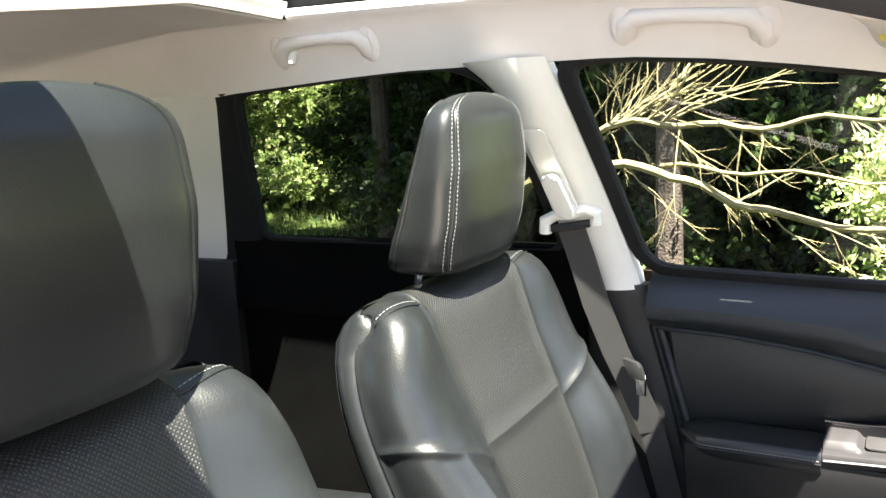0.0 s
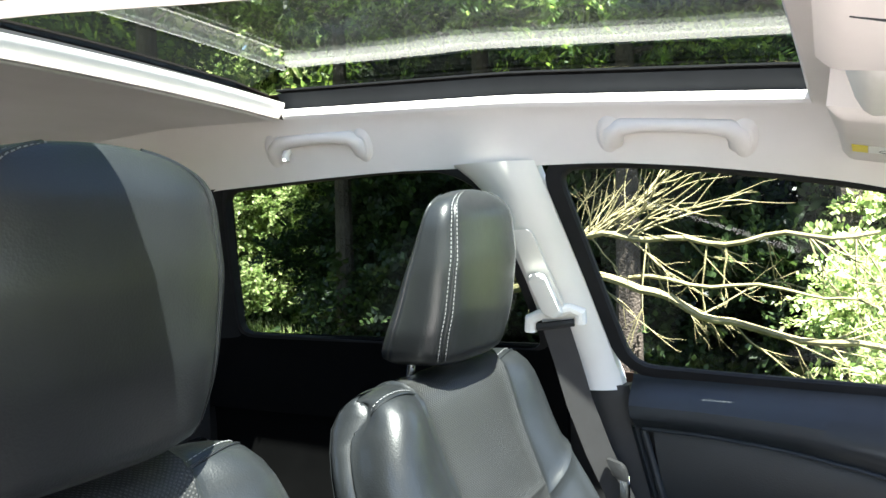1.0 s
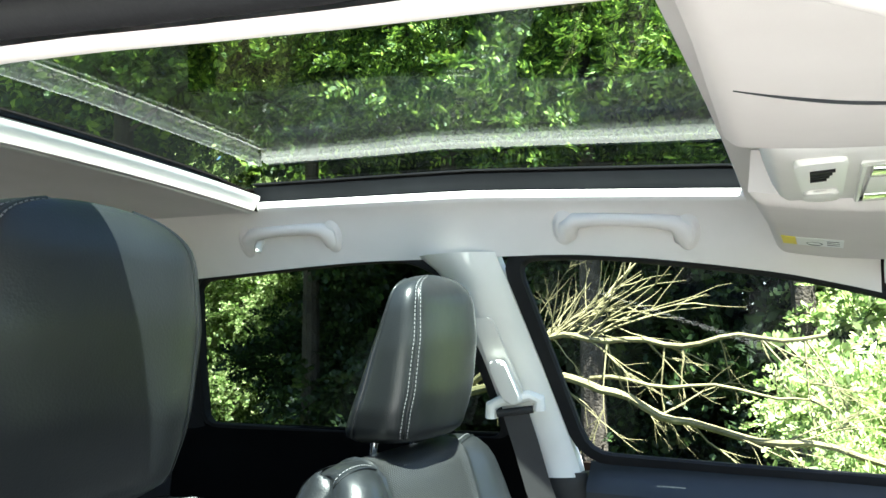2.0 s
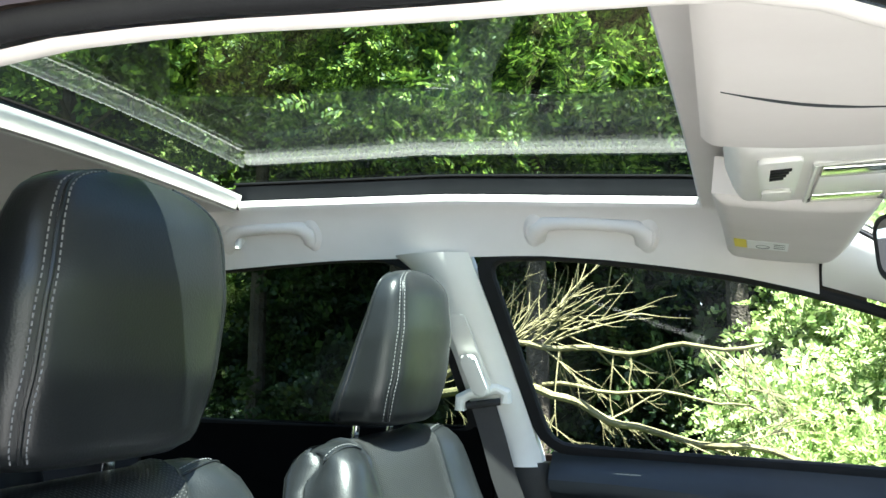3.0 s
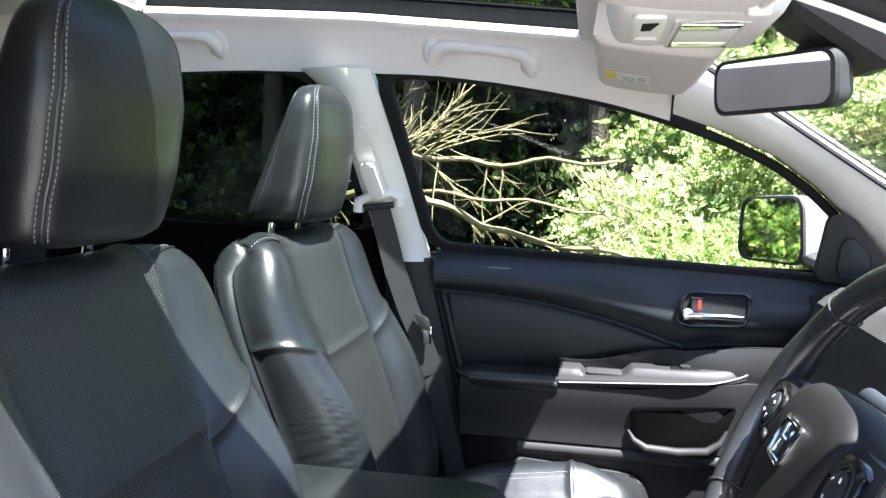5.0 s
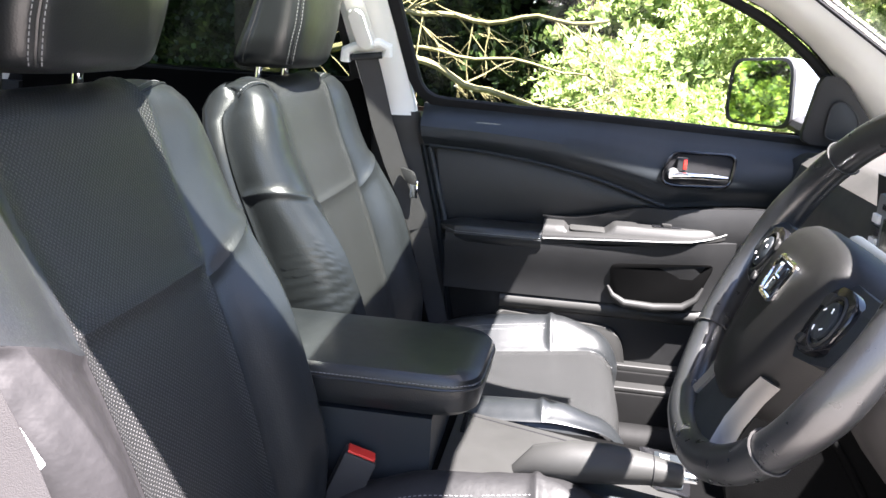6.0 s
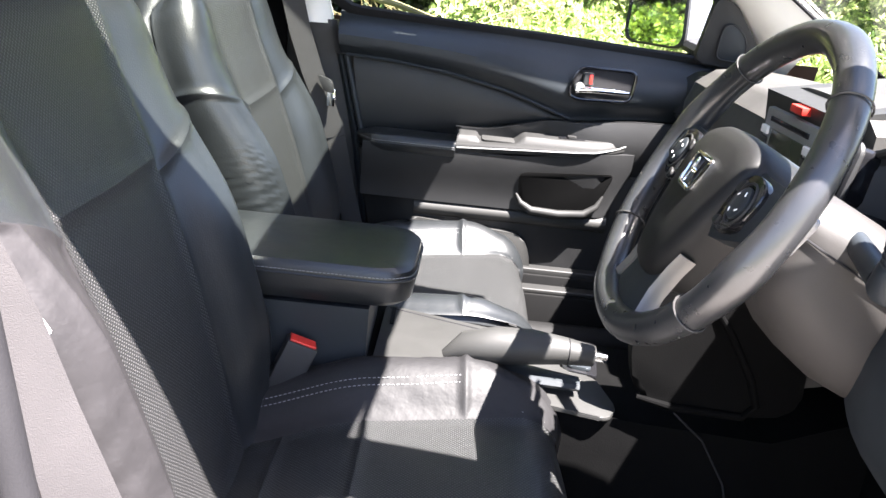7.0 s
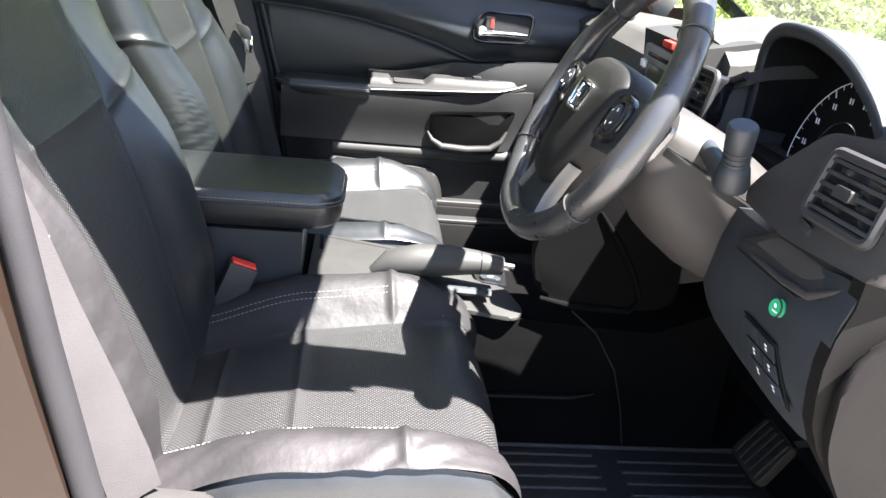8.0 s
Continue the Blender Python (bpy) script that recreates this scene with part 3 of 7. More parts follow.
# ---- seats ----
class Seatback:
    a = radians(18.5)
    base = Vector((0.005, 0, 0.575))
    L = 0.590
    r = 0.046
    # a side bolster's cross-section: (share of its width, rise) from the centre panel outwards and round to the side
    LOW = [(0.0, 0.0), (0.16, 0.016), (0.36, 0.042), (0.60, 0.056), (0.82, 0.049), (0.96, 0.024), (1.0, -0.018), (0.98, -0.050)]
    TOP = [(0.0, 0.0), (0.18, 0.009), (0.40, 0.018), (0.64, 0.021), (0.85, 0.013), (0.97, -0.006), (1.0, -0.030), (0.97, -0.056)]

    def __init__(s, shoulder):
        s.shoulder = shoulder
        s.d = Vector((-math.sin(s.a), 0, math.cos(s.a)))
        s.n = Vector((math.cos(s.a), 0, math.sin(s.a)))
        s.total = 2 * s.L + math.pi * s.r

    def profile(s, w):
        if w <= s.L:
            return s.base + s.d * w, s.n
        c = s.base + s.d * s.L - s.n * s.r
        k = (w - s.L) / s.r
        if k <= math.pi:
            return c + s.n * s.r * math.cos(k) + s.d * s.r * math.sin(k), s.n * math.cos(k) + s.d * math.sin(k)
        return c - s.n * s.r - s.d * (w - s.L - math.pi * s.r), -s.n

    def half(s, w):
        w = w if w <= s.L + s.r * 1.57 else s.total - w
        return curve_table(w, [(0, 0.242), (0.1, 0.256), (0.3, 0.272), (0.44, 0.279), (0.50, 0.280), (0.555, 0.269), (0.60, 0.246), (0.63, 0.230), (0.66, 0.220), (0.70, 0.213)])

    def inner(s, w):
        return curve_table(w, [(0, 0.118), (0.20, 0.126), (0.39, 0.133), (0.50, 0.140), (0.62, 0.150), (0.75, 0.15)])

    def fade(s, w):
        return 1 - smooth((w - s.L + 0.02) / 0.085)

    def centre(s, u, w):
        p, n = s.profile(w)
        h = 0.014 * math.sin(math.pi * min(1, max(0, w) / 0.5)) + 0.006 * (1 - min(1, abs(u) / s.inner(w)) ** 2)
        return p + n * (h * s.fade(w)) + Vector((0, u, 0))

    def bolster(s, k, q, w):
        """q from 0 at the centre panel's seam to 1 on the seat's side."""
        p, n = s.profile(w)
        m = smooth((w - 0.28) / 0.21)
        low = 0.55 + 0.45 * smooth(w / 0.12)
        i = min(6.999, max(0, q * 7))
        j = int(i)

        def at(rows, c):
            a, b, c0, c1 = rows[j][c], rows[j + 1][c], rows[max(0, j - 1)][c], rows[min(7, j + 2)][c]
            f = i - j
            ta, tb = (b - c0) / 2, (c1 - a) / 2
            return (2 * f ** 3 - 3 * f * f + 1) * a + (f ** 3 - 2 * f * f + f) * ta + (3 * f * f - 2 * f ** 3) * b + (f ** 3 - f * f) * tb
        e = lerp(at(s.LOW, 0), at(s.TOP, 0), m)
        h = lerp(at(s.LOW, 1) * low, at(s.TOP, 1), m) + 0.014 * math.sin(math.pi * min(1, max(0, w) / 0.5)) * (1 - q)
        f = s.fade(w)
        return p + n * (h * f - 0.012 * (1 - f) * smooth(q * 1.3 - 0.3)) + Vector((0, k * lerp(s.inner(w), s.half(w), e), 0))


def padded(f, width, height, us=None, groove=0.0045, soft=0.014, n=14, m=14):
    """A stuffed panel over f(s, t), s and t from 0 to 1: sunk along its seams."""
    def ease(k):
        return [0.5 - 0.5 * math.cos(math.pi * i / k) for i in range(k + 1)]
    e = 0.004

    def g(s, t):
        p = Vector(f(s, t))
        a = Vector(f(min(1, s + e), t)) - Vector(f(max(0, s - e), t))
        b = Vector(f(s, min(1, t + e))) - Vector(f(s, max(0, t - e)))
        nr = a.cross(b)
        nr = nr.normalized() if nr.length > 1e-9 else Vector((0, 0, 0))
        d = min(min(s, 1 - s) * width, min(t, 1 - t) * height)
        return p - nr * groove * (1 - smooth(d / soft)) ** 1.5
    return sheet(g, ease(n), ease(m))


def build_seat(shoulder, head_y):
    t = thing("front_seat", "black leather front seat with perforated centre panels", "car seat", (0, 0, 0.36), group="front seats")
    lift = Vector((0, 0, -0.36))
    driver = shoulder < 0.5

    def add(name, bm, mat, label="", parent=t):
        bmesh.ops.translate(bm, verts=bm.verts, vec=lift)
        return part(name, bm, mat, parent, label, local=True, angle=1.0)

    S = Seatback(shoulder)
    worn = LEATHER_WORN if driver else LEATHER
    seam = lambda q: lerp(0.378, 0.452, smooth(q * 1.15) ** 0.9)
    RIDGE = 0.44
    add("upper_back_panel", padded(lambda s, q: S.centre(lerp(1, -1, s) * S.inner(lerp(0.395, 0.68, q)), lerp(0.395, 0.68, q)), 0.29, 0.28, m=20), PERFORATED)
    add("lower_back_panel", padded(lambda s, q: S.centre(lerp(1, -1, s) * S.inner(lerp(-0.03, 0.395, q)), lerp(-0.03, 0.395, q)), 0.26, 0.42, m=20), PERFORATED)
    for k in (1, -1):
        def up(s, q, k=k):
            return S.bolster(k, s, lerp(seam(s), 0.68, q))

        def front(s, q, k=k):
            return S.bolster(k, s * RIDGE, lerp(-0.03, seam(s * RIDGE), q))

        def wing(s, q, k=k):
            b = lerp(RIDGE, 1, s)
            w = lerp(-0.03, seam(b), q)
            ruche = 0.0
            if not driver and k < 0:
                ruche = 0.0019 * math.sin(w * 2 * math.pi / 0.019 + 2.5 * s + 1.7 * math.sin(w * 37)) * smooth(s * 4) * smooth((1 - s) * 3) * smooth((w - 0.04) / 0.08) * smooth((0.37 - w) / 0.05)
            elif driver and k < 0:
                ruche = 0.0011 * math.sin(w * 95 + 9 * s + 2 * math.sin(w * 31)) * smooth(s * 4) * smooth((1 - s) * 3)
            return S.bolster(k, b, w) + Vector((0.7, k, 0.2)) * ruche
        add("upper_bolster", padded((lambda s, q: up(1 - s, q)) if k > 0 else up, 0.15, 0.25, n=20, m=20), LEATHER)
        add("front_bolster", padded((lambda s, q: front(1 - s, q)) if k > 0 else front, 0.09, 0.42, m=20), worn if k < 0 else LEATHER)
        add("wing_bolster", padded((lambda s, q: wing(1 - s, q)) if k > 0 else wing, 0.12, 0.42, n=16, m=90 if k < 0 else 20), worn if k < 0 else LEATHER)

        def sidepanel(s, q, k=k):
            m = S.L + S.r * 1.57
            wf = lerp(0.0, m, q)
            a, b = S.bolster(k, 1, wf), S.profile(S.total - wf)[0] + Vector((0, k * S.half(wf), 0))
            return lerp(a, b, s) + Vector((0, k * 0.008 * math.sin(math.pi * s), 0))
        add("side_panel", padded(sidepanel if k > 0 else (lambda s, q: sidepanel(1 - s, q)), 0.08, 0.6, groove=0.002, m=26), LEATHER)
        add("piping", tube([S.bolster(k, 1, w) for w in steps(0.02, 0.62, 40)], 0.0024, 6), LEATHER)
        out = lambda q, w, e=0.0016, k=k: S.bolster(k, q, w) + (S.profile(w)[1] * (0.6 if q > 0.3 else 1.0) + Vector((0, k * (0.6 if q > 0.3 else 0), 0))) * e
        for q in (RIDGE - 0.022, RIDGE + 0.03):
            add("ridge_stitching", stitches([out(q, w, 0.0008) for w in steps(0.05, 0.40, 50)], 0.0065, 0.004, 0.0007), THREAD)
        add("shoulder_stitching", stitches([S.bolster(k, 0.05, w) + S.profile(w)[1] * -0.0004 for w in steps(0.39, 0.64, 40)], 0.0065, 0.004, 0.0006), THREAD)
        if driver:
            add("edge_stitching", stitches([out(0.86, w, 0.0006) for w in steps(0.46, 0.60, 30)], 0.0065, 0.004, 0.0006), THREAD)
        add("top_seam", tube([S.bolster(k, q, 0.612 + 0.012 * q) + S.profile(0.615)[1] * 0.0002 for q in steps(0.0, 0.98, 18)], 0.0016, 6), LEATHER)
        add("top_stitching", stitches([S.bolster(k, q, 0.619 + 0.012 * q) + S.profile(0.62)[1] * 0.0006 for q in steps(0.02, 0.95, 24)], 0.0065, 0.004, 0.0006), THREAD)
    add("back_cover", sheet(lambda s, q: S.profile(lerp(0.665, S.total, q))[0] + Vector((0, lerp(1, -1, s) * S.half(lerp(0.665, S.total, q)), 0)), steps(0, 1, 10), steps(0, 1, 24)), LEATHER)

    # cushion
    def cin(w):
        return table(w, [(0, 0.135), (0.25, 0.148), (0.42, 0.165), (0.6, 0.17)])

    def chalf(w):
        return curve_table(w, [(-0.1, 0.235), (0.1, 0.258), (0.35, 0.265), (0.43, 0.258), (0.5, 0.24), (0.6, 0.235)])

    def cush(u, w):
        """w runs forward along the cushion, then over its front edge."""
        L, r = 0.435, 0.055
        if w <= L:
            p, n = Vector((-0.03 + w, 0, 0.578 + 0.085 * w - 0.045 * smooth((0.22 - w) / 0.22))), Vector((-0.09, 0, 1)).normalized()
        else:
            k = min((w - L) / r, 1.65)
            c = Vector((-0.03 + L, 0, 0.578 + 0.085 * L - r))
            p = c + Vector((math.sin(k) * r, 0, math.cos(k) * r))
            n = Vector((math.sin(k), 0, math.cos(k)))
            if w > L + 1.65 * r:
                p = p + Vector((-0.08, 0, -1)) * (w - L - 1.65 * r)
        ui, hw = cin(w), chalf(w)
        q = (abs(u) - ui) / (hw - ui)
        fade = 1 - 0.75 * smooth((w - 0.36) / 0.14)
        h = 0.006 * (1 - min(1, abs(u) / ui) ** 2) + 0.004 * math.sin(w * 26) * (1 - min(1, abs(u) / ui)) * 0.4
        if q > 0:
            h += 0.056 * math.sin(min(1, q) * 2.45) * fade / math.sin(2.0)
        return p + n * h + Vector((0, u, 0))
    for a, b in ((0.0, 0.10), (0.10, 0.215), (0.215, 0.60)):
        add("cushion_panel", padded(lambda s, q: cush(lerp(-1, 1, s) * cin(lerp(a, b, q)), lerp(a, b, q)), 0.3, b - a, n=18, m=20), PERFORATED)
    for k in (1, -1):
        for a, b in ((0.0, 0.355), (0.355, 0.60)):
            def bol(s, q, k=k, a=a, b=b):
                w = lerp(a, b, q)
                crease = 0.0016 * math.sin(w * 70 + 14 * s + 2.5 * math.sin(w * 23 + 5 * s)) * smooth(s * 3) if driver else 0.0
                return cush(k * lerp(cin(w), chalf(w), s), w) + Vector((0, 0, crease))
            add("cushion_bolster", padded(bol if k > 0 else (lambda s, q: bol(1 - s, q)), 0.1, b - a, n=20, m=44), LEATHER_WORN if driver else LEATHER)

        def skirt(s, q, k=k):
            w = lerp(0.0, 0.60, q)
            p = cush(k * chalf(w), w)
            return Vector((p.x, p.y + k * 0.012 * math.sin(s * 2.6), lerp(p.z, 0.50, s)))
        add("cushion_side", padded(skirt if k < 0 else (lambda s, q: skirt(1 - s, q)), 0.1, 0.55, m=18), LEATHER)
        add("cushion_stitching", stitches([cush(k * (cin(w) + 0.008), w) for w in steps(0.02, 0.5, 30)], 0.007, 0.004, 0.0006), THREAD)
        for o in (0.034, 0.042):
            add("bolster_stitching", stitches([cush(k * (cin(w) + o), w) + Vector((0, 0, 0.0006)) for w in steps(0.02, 0.35, 30)], 0.007, 0.004, 0.0006), THREAD)
        # moulded side shield and slide rail
        add("side_shield", prism(rounded([(-0.12, 0.44), (0.40, 0.44), (0.44, 0.52), (0.32, 0.545), (0.0, 0.54), (-0.10, 0.60), (-0.14, 0.55)], 0.03), 0.258, 0.285, lambda p, q, r_: Vector((p, k * r_, q)), 0.008), PLASTIC)
        add("slide_rail", box(-0.12, 0.38, *sorted((k * 0.16, k * 0.21)), 0.36, 0.42, 0.005), PLASTIC)
    add("cushion_base", box(-0.08, 0.40, -0.22, 0.22, 0.42, 0.535, 0.02), PLASTIC)

    # headrest
    z0, z1 = 1.184, 1.440
    N = 64

    def hring(q):
        z = lerp(z0, z1, q)
        xf = curve_table(q, [(0, -0.158), (0.3, -0.139), (0.6, -0.132), (0.85, -0.138), (1, -0.150)])
        xb = curve_table(q, [(0, -0.296), (0.3, -0.262), (0.7, -0.220), (1, -0.190)])
        hw = curve_table(q, [(0, 0.126), (0.2, 0.137), (0.55, 0.137), (0.8, 0.128), (1, 0.110)])
        e = 1.0
        if q > 0.84:
            e = max(0.0, 1 - ((q - 0.84) / 0.16) ** 2.8) ** 0.5
        if q < 0.08:
            e = 0.80 + 0.20 * math.sqrt(1 - (1 - q / 0.08) ** 2)
        cx, rx = (xf + xb) / 2, (xf - xb) / 2
        pts = []
        for i in range(N):
            th = 2 * math.pi * i / N
            c, s_ = math.cos(th), math.sin(th)
            ex = 2 / 3.4
            x = math.copysign(abs(c) ** ex, c)
            y = math.copysign(abs(s_) ** ex, s_)
            g = 1.0
            wrapped = abs(th if th < math.pi else th - 2 * math.pi)
            g -= 0.035 * math.exp(-((wrapped - 0.85) / 0.05) ** 2) + 0.05 * math.exp(-((wrapped - 1.86) / 0.05) ** 2)
            g -= 0.04 * smooth((wrapped - 1.86) / 0.1) * (1 - smooth((wrapped - 2.3) / 0.3))
            pts.append(Vector((cx + rx * x * g * lerp(e, 1, 0.25), head_y + hw * y * g * e, z)))
        return pts
    qs = [i / 30 for i in range(26)] + [0.84 + 0.16 * (1 - (1 - i / 10) ** 2) for i in range(1, 11)]
    rings = [hring(q) for q in qs]
    head = add("headrest", loft(rings), LEATHER)

    def on_head(name, bm, mat):
        bmesh.ops.translate(bm, verts=bm.verts, vec=lift)
        part(name, bm, mat, head, local=True)
    for k in (1, -1):
        idx = round(0.85 / (2 * math.pi) * N) * k % N
        on_head("headrest_piping", tube([r_[idx] for r_ in rings[1:-3]], 0.0022, 6), LEATHER)
        for o in ((-1, 1) if k < 0 or not driver else ()):
            line_ = [lerp(r_[idx], r_[(idx + o) % N], 0.95) for r_ in rings[1:-3]]
            on_head("headrest_stitching", stitches([p + Vector((0.5, k * 0.8, 0)) * 0.0008 for p in line_], 0.0062, 0.0038, 0.00075), THREAD)
        idx = round(1.86 / (2 * math.pi) * N) * k % N
        on_head("headrest_piping", tube([r_[idx] + Vector((0, k * 0.002, 0)) for r_ in rings[1:-5]], 0.0022, 6), LEATHER)
        add("headrest_post", tube([(-0.252, head_y + k * 0.070, 1.10), (-0.240, head_y + k * 0.070, 1.20)], 0.0065, 12), CHROME, "chrome post")
        add("post_guide", tube([(-0.249, head_y + k * 0.070, 1.128), (-0.246, head_y + k * 0.070, 1.150)], [0.016, 0.013], 12), PLASTIC)
    return t


seat = build_seat(1.0, 0.0)
seat.location = (0, 0.385, 0.36)
driver_seat = build_seat(0.15, 0.034)
driver_seat.location = (0.002, -0.352, 0.378)
tagged(seat, "black leather passenger seat with perforated centre panels, empty")
tagged(driver_seat, "black leather driver's seat, creased bolster, perforated centre panels, empty")

# ---- passenger door ----
DOOR_PLASTIC = surface("black_door_plastic", (0.0062, 0.0064, 0.0068), (0.0105, 0.0108, 0.0112), (0.5, 0.66), 5, 900, 0.25, depth=0.0006, spec=0.38)
DOOR_LEATHER = surface("door_leather", (0.009, 0.010, 0.011), (0.015, 0.0165, 0.018), (0.40, 0.52), 6, 420, 0.2, depth=0.0010, grain_kind="VORONOI", spec=0.4)


def build_passenger_door():
    t = thing("front_door", "closed passenger door lined in black with a silver armrest", "car door", (0.45, 0.74, 0.45))
    ARC = [(0.0, 1.013), (0.029, 1.011), (0.113, 1.008), (0.24, 0.994), (0.365, 0.970), (0.451, 0.945), (0.517, 0.922), (0.53, 0.916)]
    LOW = [(0.53, 0.915), (0.60, 0.924), (0.70, 0.934), (0.80, 0.938), (0.92, 0.945)]
    BELT = [(-0.02, 1.104), (0.376, 1.099), (0.674, 1.088), (0.845, 1.078), (0.95, 1.066)]

    def pad_low(x):
        return curve_table(x, ARC) if x < 0.53 else table(x, LOW)

    def upper(x, s):
        z = lerp(pad_low(x), table(x, BELT), s)
        y = lerp(0.700, 0.672, smooth(s * 3.2)) if s < 0.40 else lerp(0.672, 0.738, smooth((s - 0.40) / 0.60) ** 1.4)
        return Vector((x + 0.012 * (1 - s), y, z))
    part("upper_pad", thick(upper, steps(-0.012, 0.95, 44), [0, 0.015, 0.03, 0.06, 0.10, 0.16, 0.25, 0.35, 0.5, 0.65, 0.8, 0.9, 0.96, 1], 0.03, (0, 1, 0)), SOFT_BLACK, t)

    def edge_x(z):
        return table(z, [(0.45, 0.115), (0.594, 0.094), (0.84, 0.048), (1.013, 0.002)])

    part("backing", thick(lambda x, z: Vector((x, 0.742 + 0.02 * (1.09 - z), z)), steps(0.0, 0.95, 6), steps(0.40, 1.062, 6), 0.015, (0, 1, 0)), PLASTIC, t)

    # recessed leather insert under the arc
    def insert(i, s):
        x = lerp(0.024, 0.53, i)
        z = lerp(lerp(0.835, 0.90, smooth(i)), curve_table(x, ARC) + 0.004, s)
        return Vector((x + edge_x(z) * (1 - i) * 0.6, 0.724 - 0.010 * math.sin(math.pi * s) ** 0.6, z))
    part("insert", thick(insert, steps(0, 1, 30), steps(0, 1, 12), 0.02, (0, 1, 0)), DOOR_LEATHER, t, "black leather insert")
    part("arc_trim", tube([(x + 0.012, 0.6985, z) for x, z in [(q, curve_table(q, ARC) + 0.001) for q in steps(0.0, 0.53, 40)]], 0.0042, 8), SOFT_BLACK, t)
    part("edge_bead", tube([(edge_x(z) + 0.008, 0.712, z) for z in steps(0.835, 1.008, 14)], 0.0065, 10), SOFT_BLACK, t)
    part("edge_strip", thick(lambda z, s: Vector((edge_x(z) - 0.020 + 0.024 * s, 0.730 - 0.014 * math.sin(math.pi * s), z)), steps(0.42, 1.01, 16), steps(0, 1, 6), 0.01, (0, 1, 0)), SOFT_BLACK, t)
    # face between pad and armrest, ahead of the insert: it bellies out to the dashboard
    def middle(x, s):
        top = lerp(0.872, 0.915, smooth((x - 0.33) / 0.2)) if x < 0.53 else table(x, LOW) - 0.003
        return Vector((x, lerp(0.716, 0.703, s) - 0.046 * smooth((x - 0.42) / 0.2) * (0.55 + 0.45 * math.sin(math.pi * (0.1 + 0.75 * s))), lerp(0.80, top, s)))
    part("middle_panel", thick(middle, steps(0.28, 0.92, 26), steps(0, 1, 10), 0.02, (0, 1, 0)), DOOR_PLASTIC, t)
    # lower panel
    part("lower_panel", thick(lambda i, z: Vector((lerp(edge_x(z), 0.90, i), lerp(0.672, 0.664, smooth((z - 0.5) / 0.2)) + 0.03 * (1 - smooth(i * 8)), z)), steps(0, 1, 24), steps(0.42, 0.80, 14), 0.03, (0, 1, 0)), DOOR_PLASTIC, t)

    def under_y(x, z):
        return lerp(0.630, 0.648, smooth((0.830 - z) / 0.12)) + 0.03 * smooth((x - 0.62) / 0.09)
    # the face that falls away below the armrest
    part("armrest_face", thick(lambda x, s: Vector((x, under_y(x, lerp(0.832, 0.700, s)), lerp(0.832 + 0.025 * smooth((x - 0.40) / 0.25), 0.700, s))), steps(0.07, 0.70, 30), steps(0, 1, 12), 0.02, (0, 1, 0)), DOOR_PLASTIC, t)
    part("speaker_panel", prism(rounded([(0.185, 0.52), (0.50, 0.52), (0.486, 0.600), (0.462, 0.640), (0.190, 0.658)], 0.022), 0.648, 0.67, lambda p, q, r: Vector((p, r, q)), 0.006, seg=3), GREY_PANEL, t)
    part("kick_step", thick(lambda x, s: Vector((x, 0.662 - 0.016 * math.sin(math.pi * min(1, s * 1.1)) ** 0.7, lerp(0.662, 0.706, s))), steps(0.20, 0.66, 20), steps(0, 1, 8), 0.02, (0, 1, 0)), GREY_PANEL, t)

    # armrest pad with a stitched edge, tapering towards the rear
    def pad_ring(x):
        a = smooth((x - 0.050) / 0.05)
        yo, zt, zb = lerp(0.672, 0.626, a), lerp(0.842, 0.852, a), lerp(0.826, 0.812, a)
        o = rounded([(0.716, zt), (yo, zt - 0.001), (yo - 0.003, zb + 0.012), (yo + 0.016, zb - 0.012), (0.716, zb - 0.012)], 0.011, 4)
        return [Vector((x, p, q)) for p, q in o]
    pad = part("armrest_pad", loft([pad_ring(x) for x in (0.052, 0.056, 0.064, 0.076, 0.09, 0.12, 0.18, 0.24, 0.275, 0.283)]), LEATHER, t, "black leather armrest pad")
    part("armrest_seam", tube([(x, 0.6238 + 0.046 * (1 - smooth((x - 0.050) / 0.05)), 0.8325) for x in steps(0.058, 0.283, 24)], 0.0014, 6), LEATHER, pad)
    part("armrest_stitching", stitches([(x, 0.6240 + 0.046 * (1 - smooth((x - 0.050) / 0.05)), 0.8375) for x in steps(0.06, 0.28, 30)], 0.006, 0.004, 0.0007), THREAD, pad)

    # silver switch panel: a low rim towards the cabin, a scooped grip, then the raised switch plinth
    def panel_ring(x):
        yin = curve_table(x, [(0.283, 0.628), (0.56, 0.622), (0.62, 0.628), (0.66, 0.645), (0.69, 0.675), (0.70, 0.695)])
        rim = table(x, [(0.283, 0.850), (0.64, 0.866), (0.70, 0.872)])
        top = table(x, [(0.283, 0.866), (0.330, 0.866), (0.340, 0.853), (0.418, 0.856), (0.440, 0.876), (0.70, 0.882)])
        zb = table(x, [(0.283, 0.826), (0.60, 0.846), (0.70, 0.866)])
        k = smooth((0.702 - x) / 0.03)
        top = lerp(rim, top, k)
        o = [(0.718, zb), (yin + 0.010, zb), (yin + 0.002, zb + 0.004), (yin, zb + 0.010), (yin, rim - 0.007), (yin + 0.0025, rim - 0.002), (yin + 0.008, rim), (yin + 0.016, rim + 0.0005), (yin + 0.021, lerp(rim, top, 0.75)), (yin + 0.027, top), (0.718, top + 0.001)]
        return [Vector((x, min(p, 0.718), q)) for p, q in o]
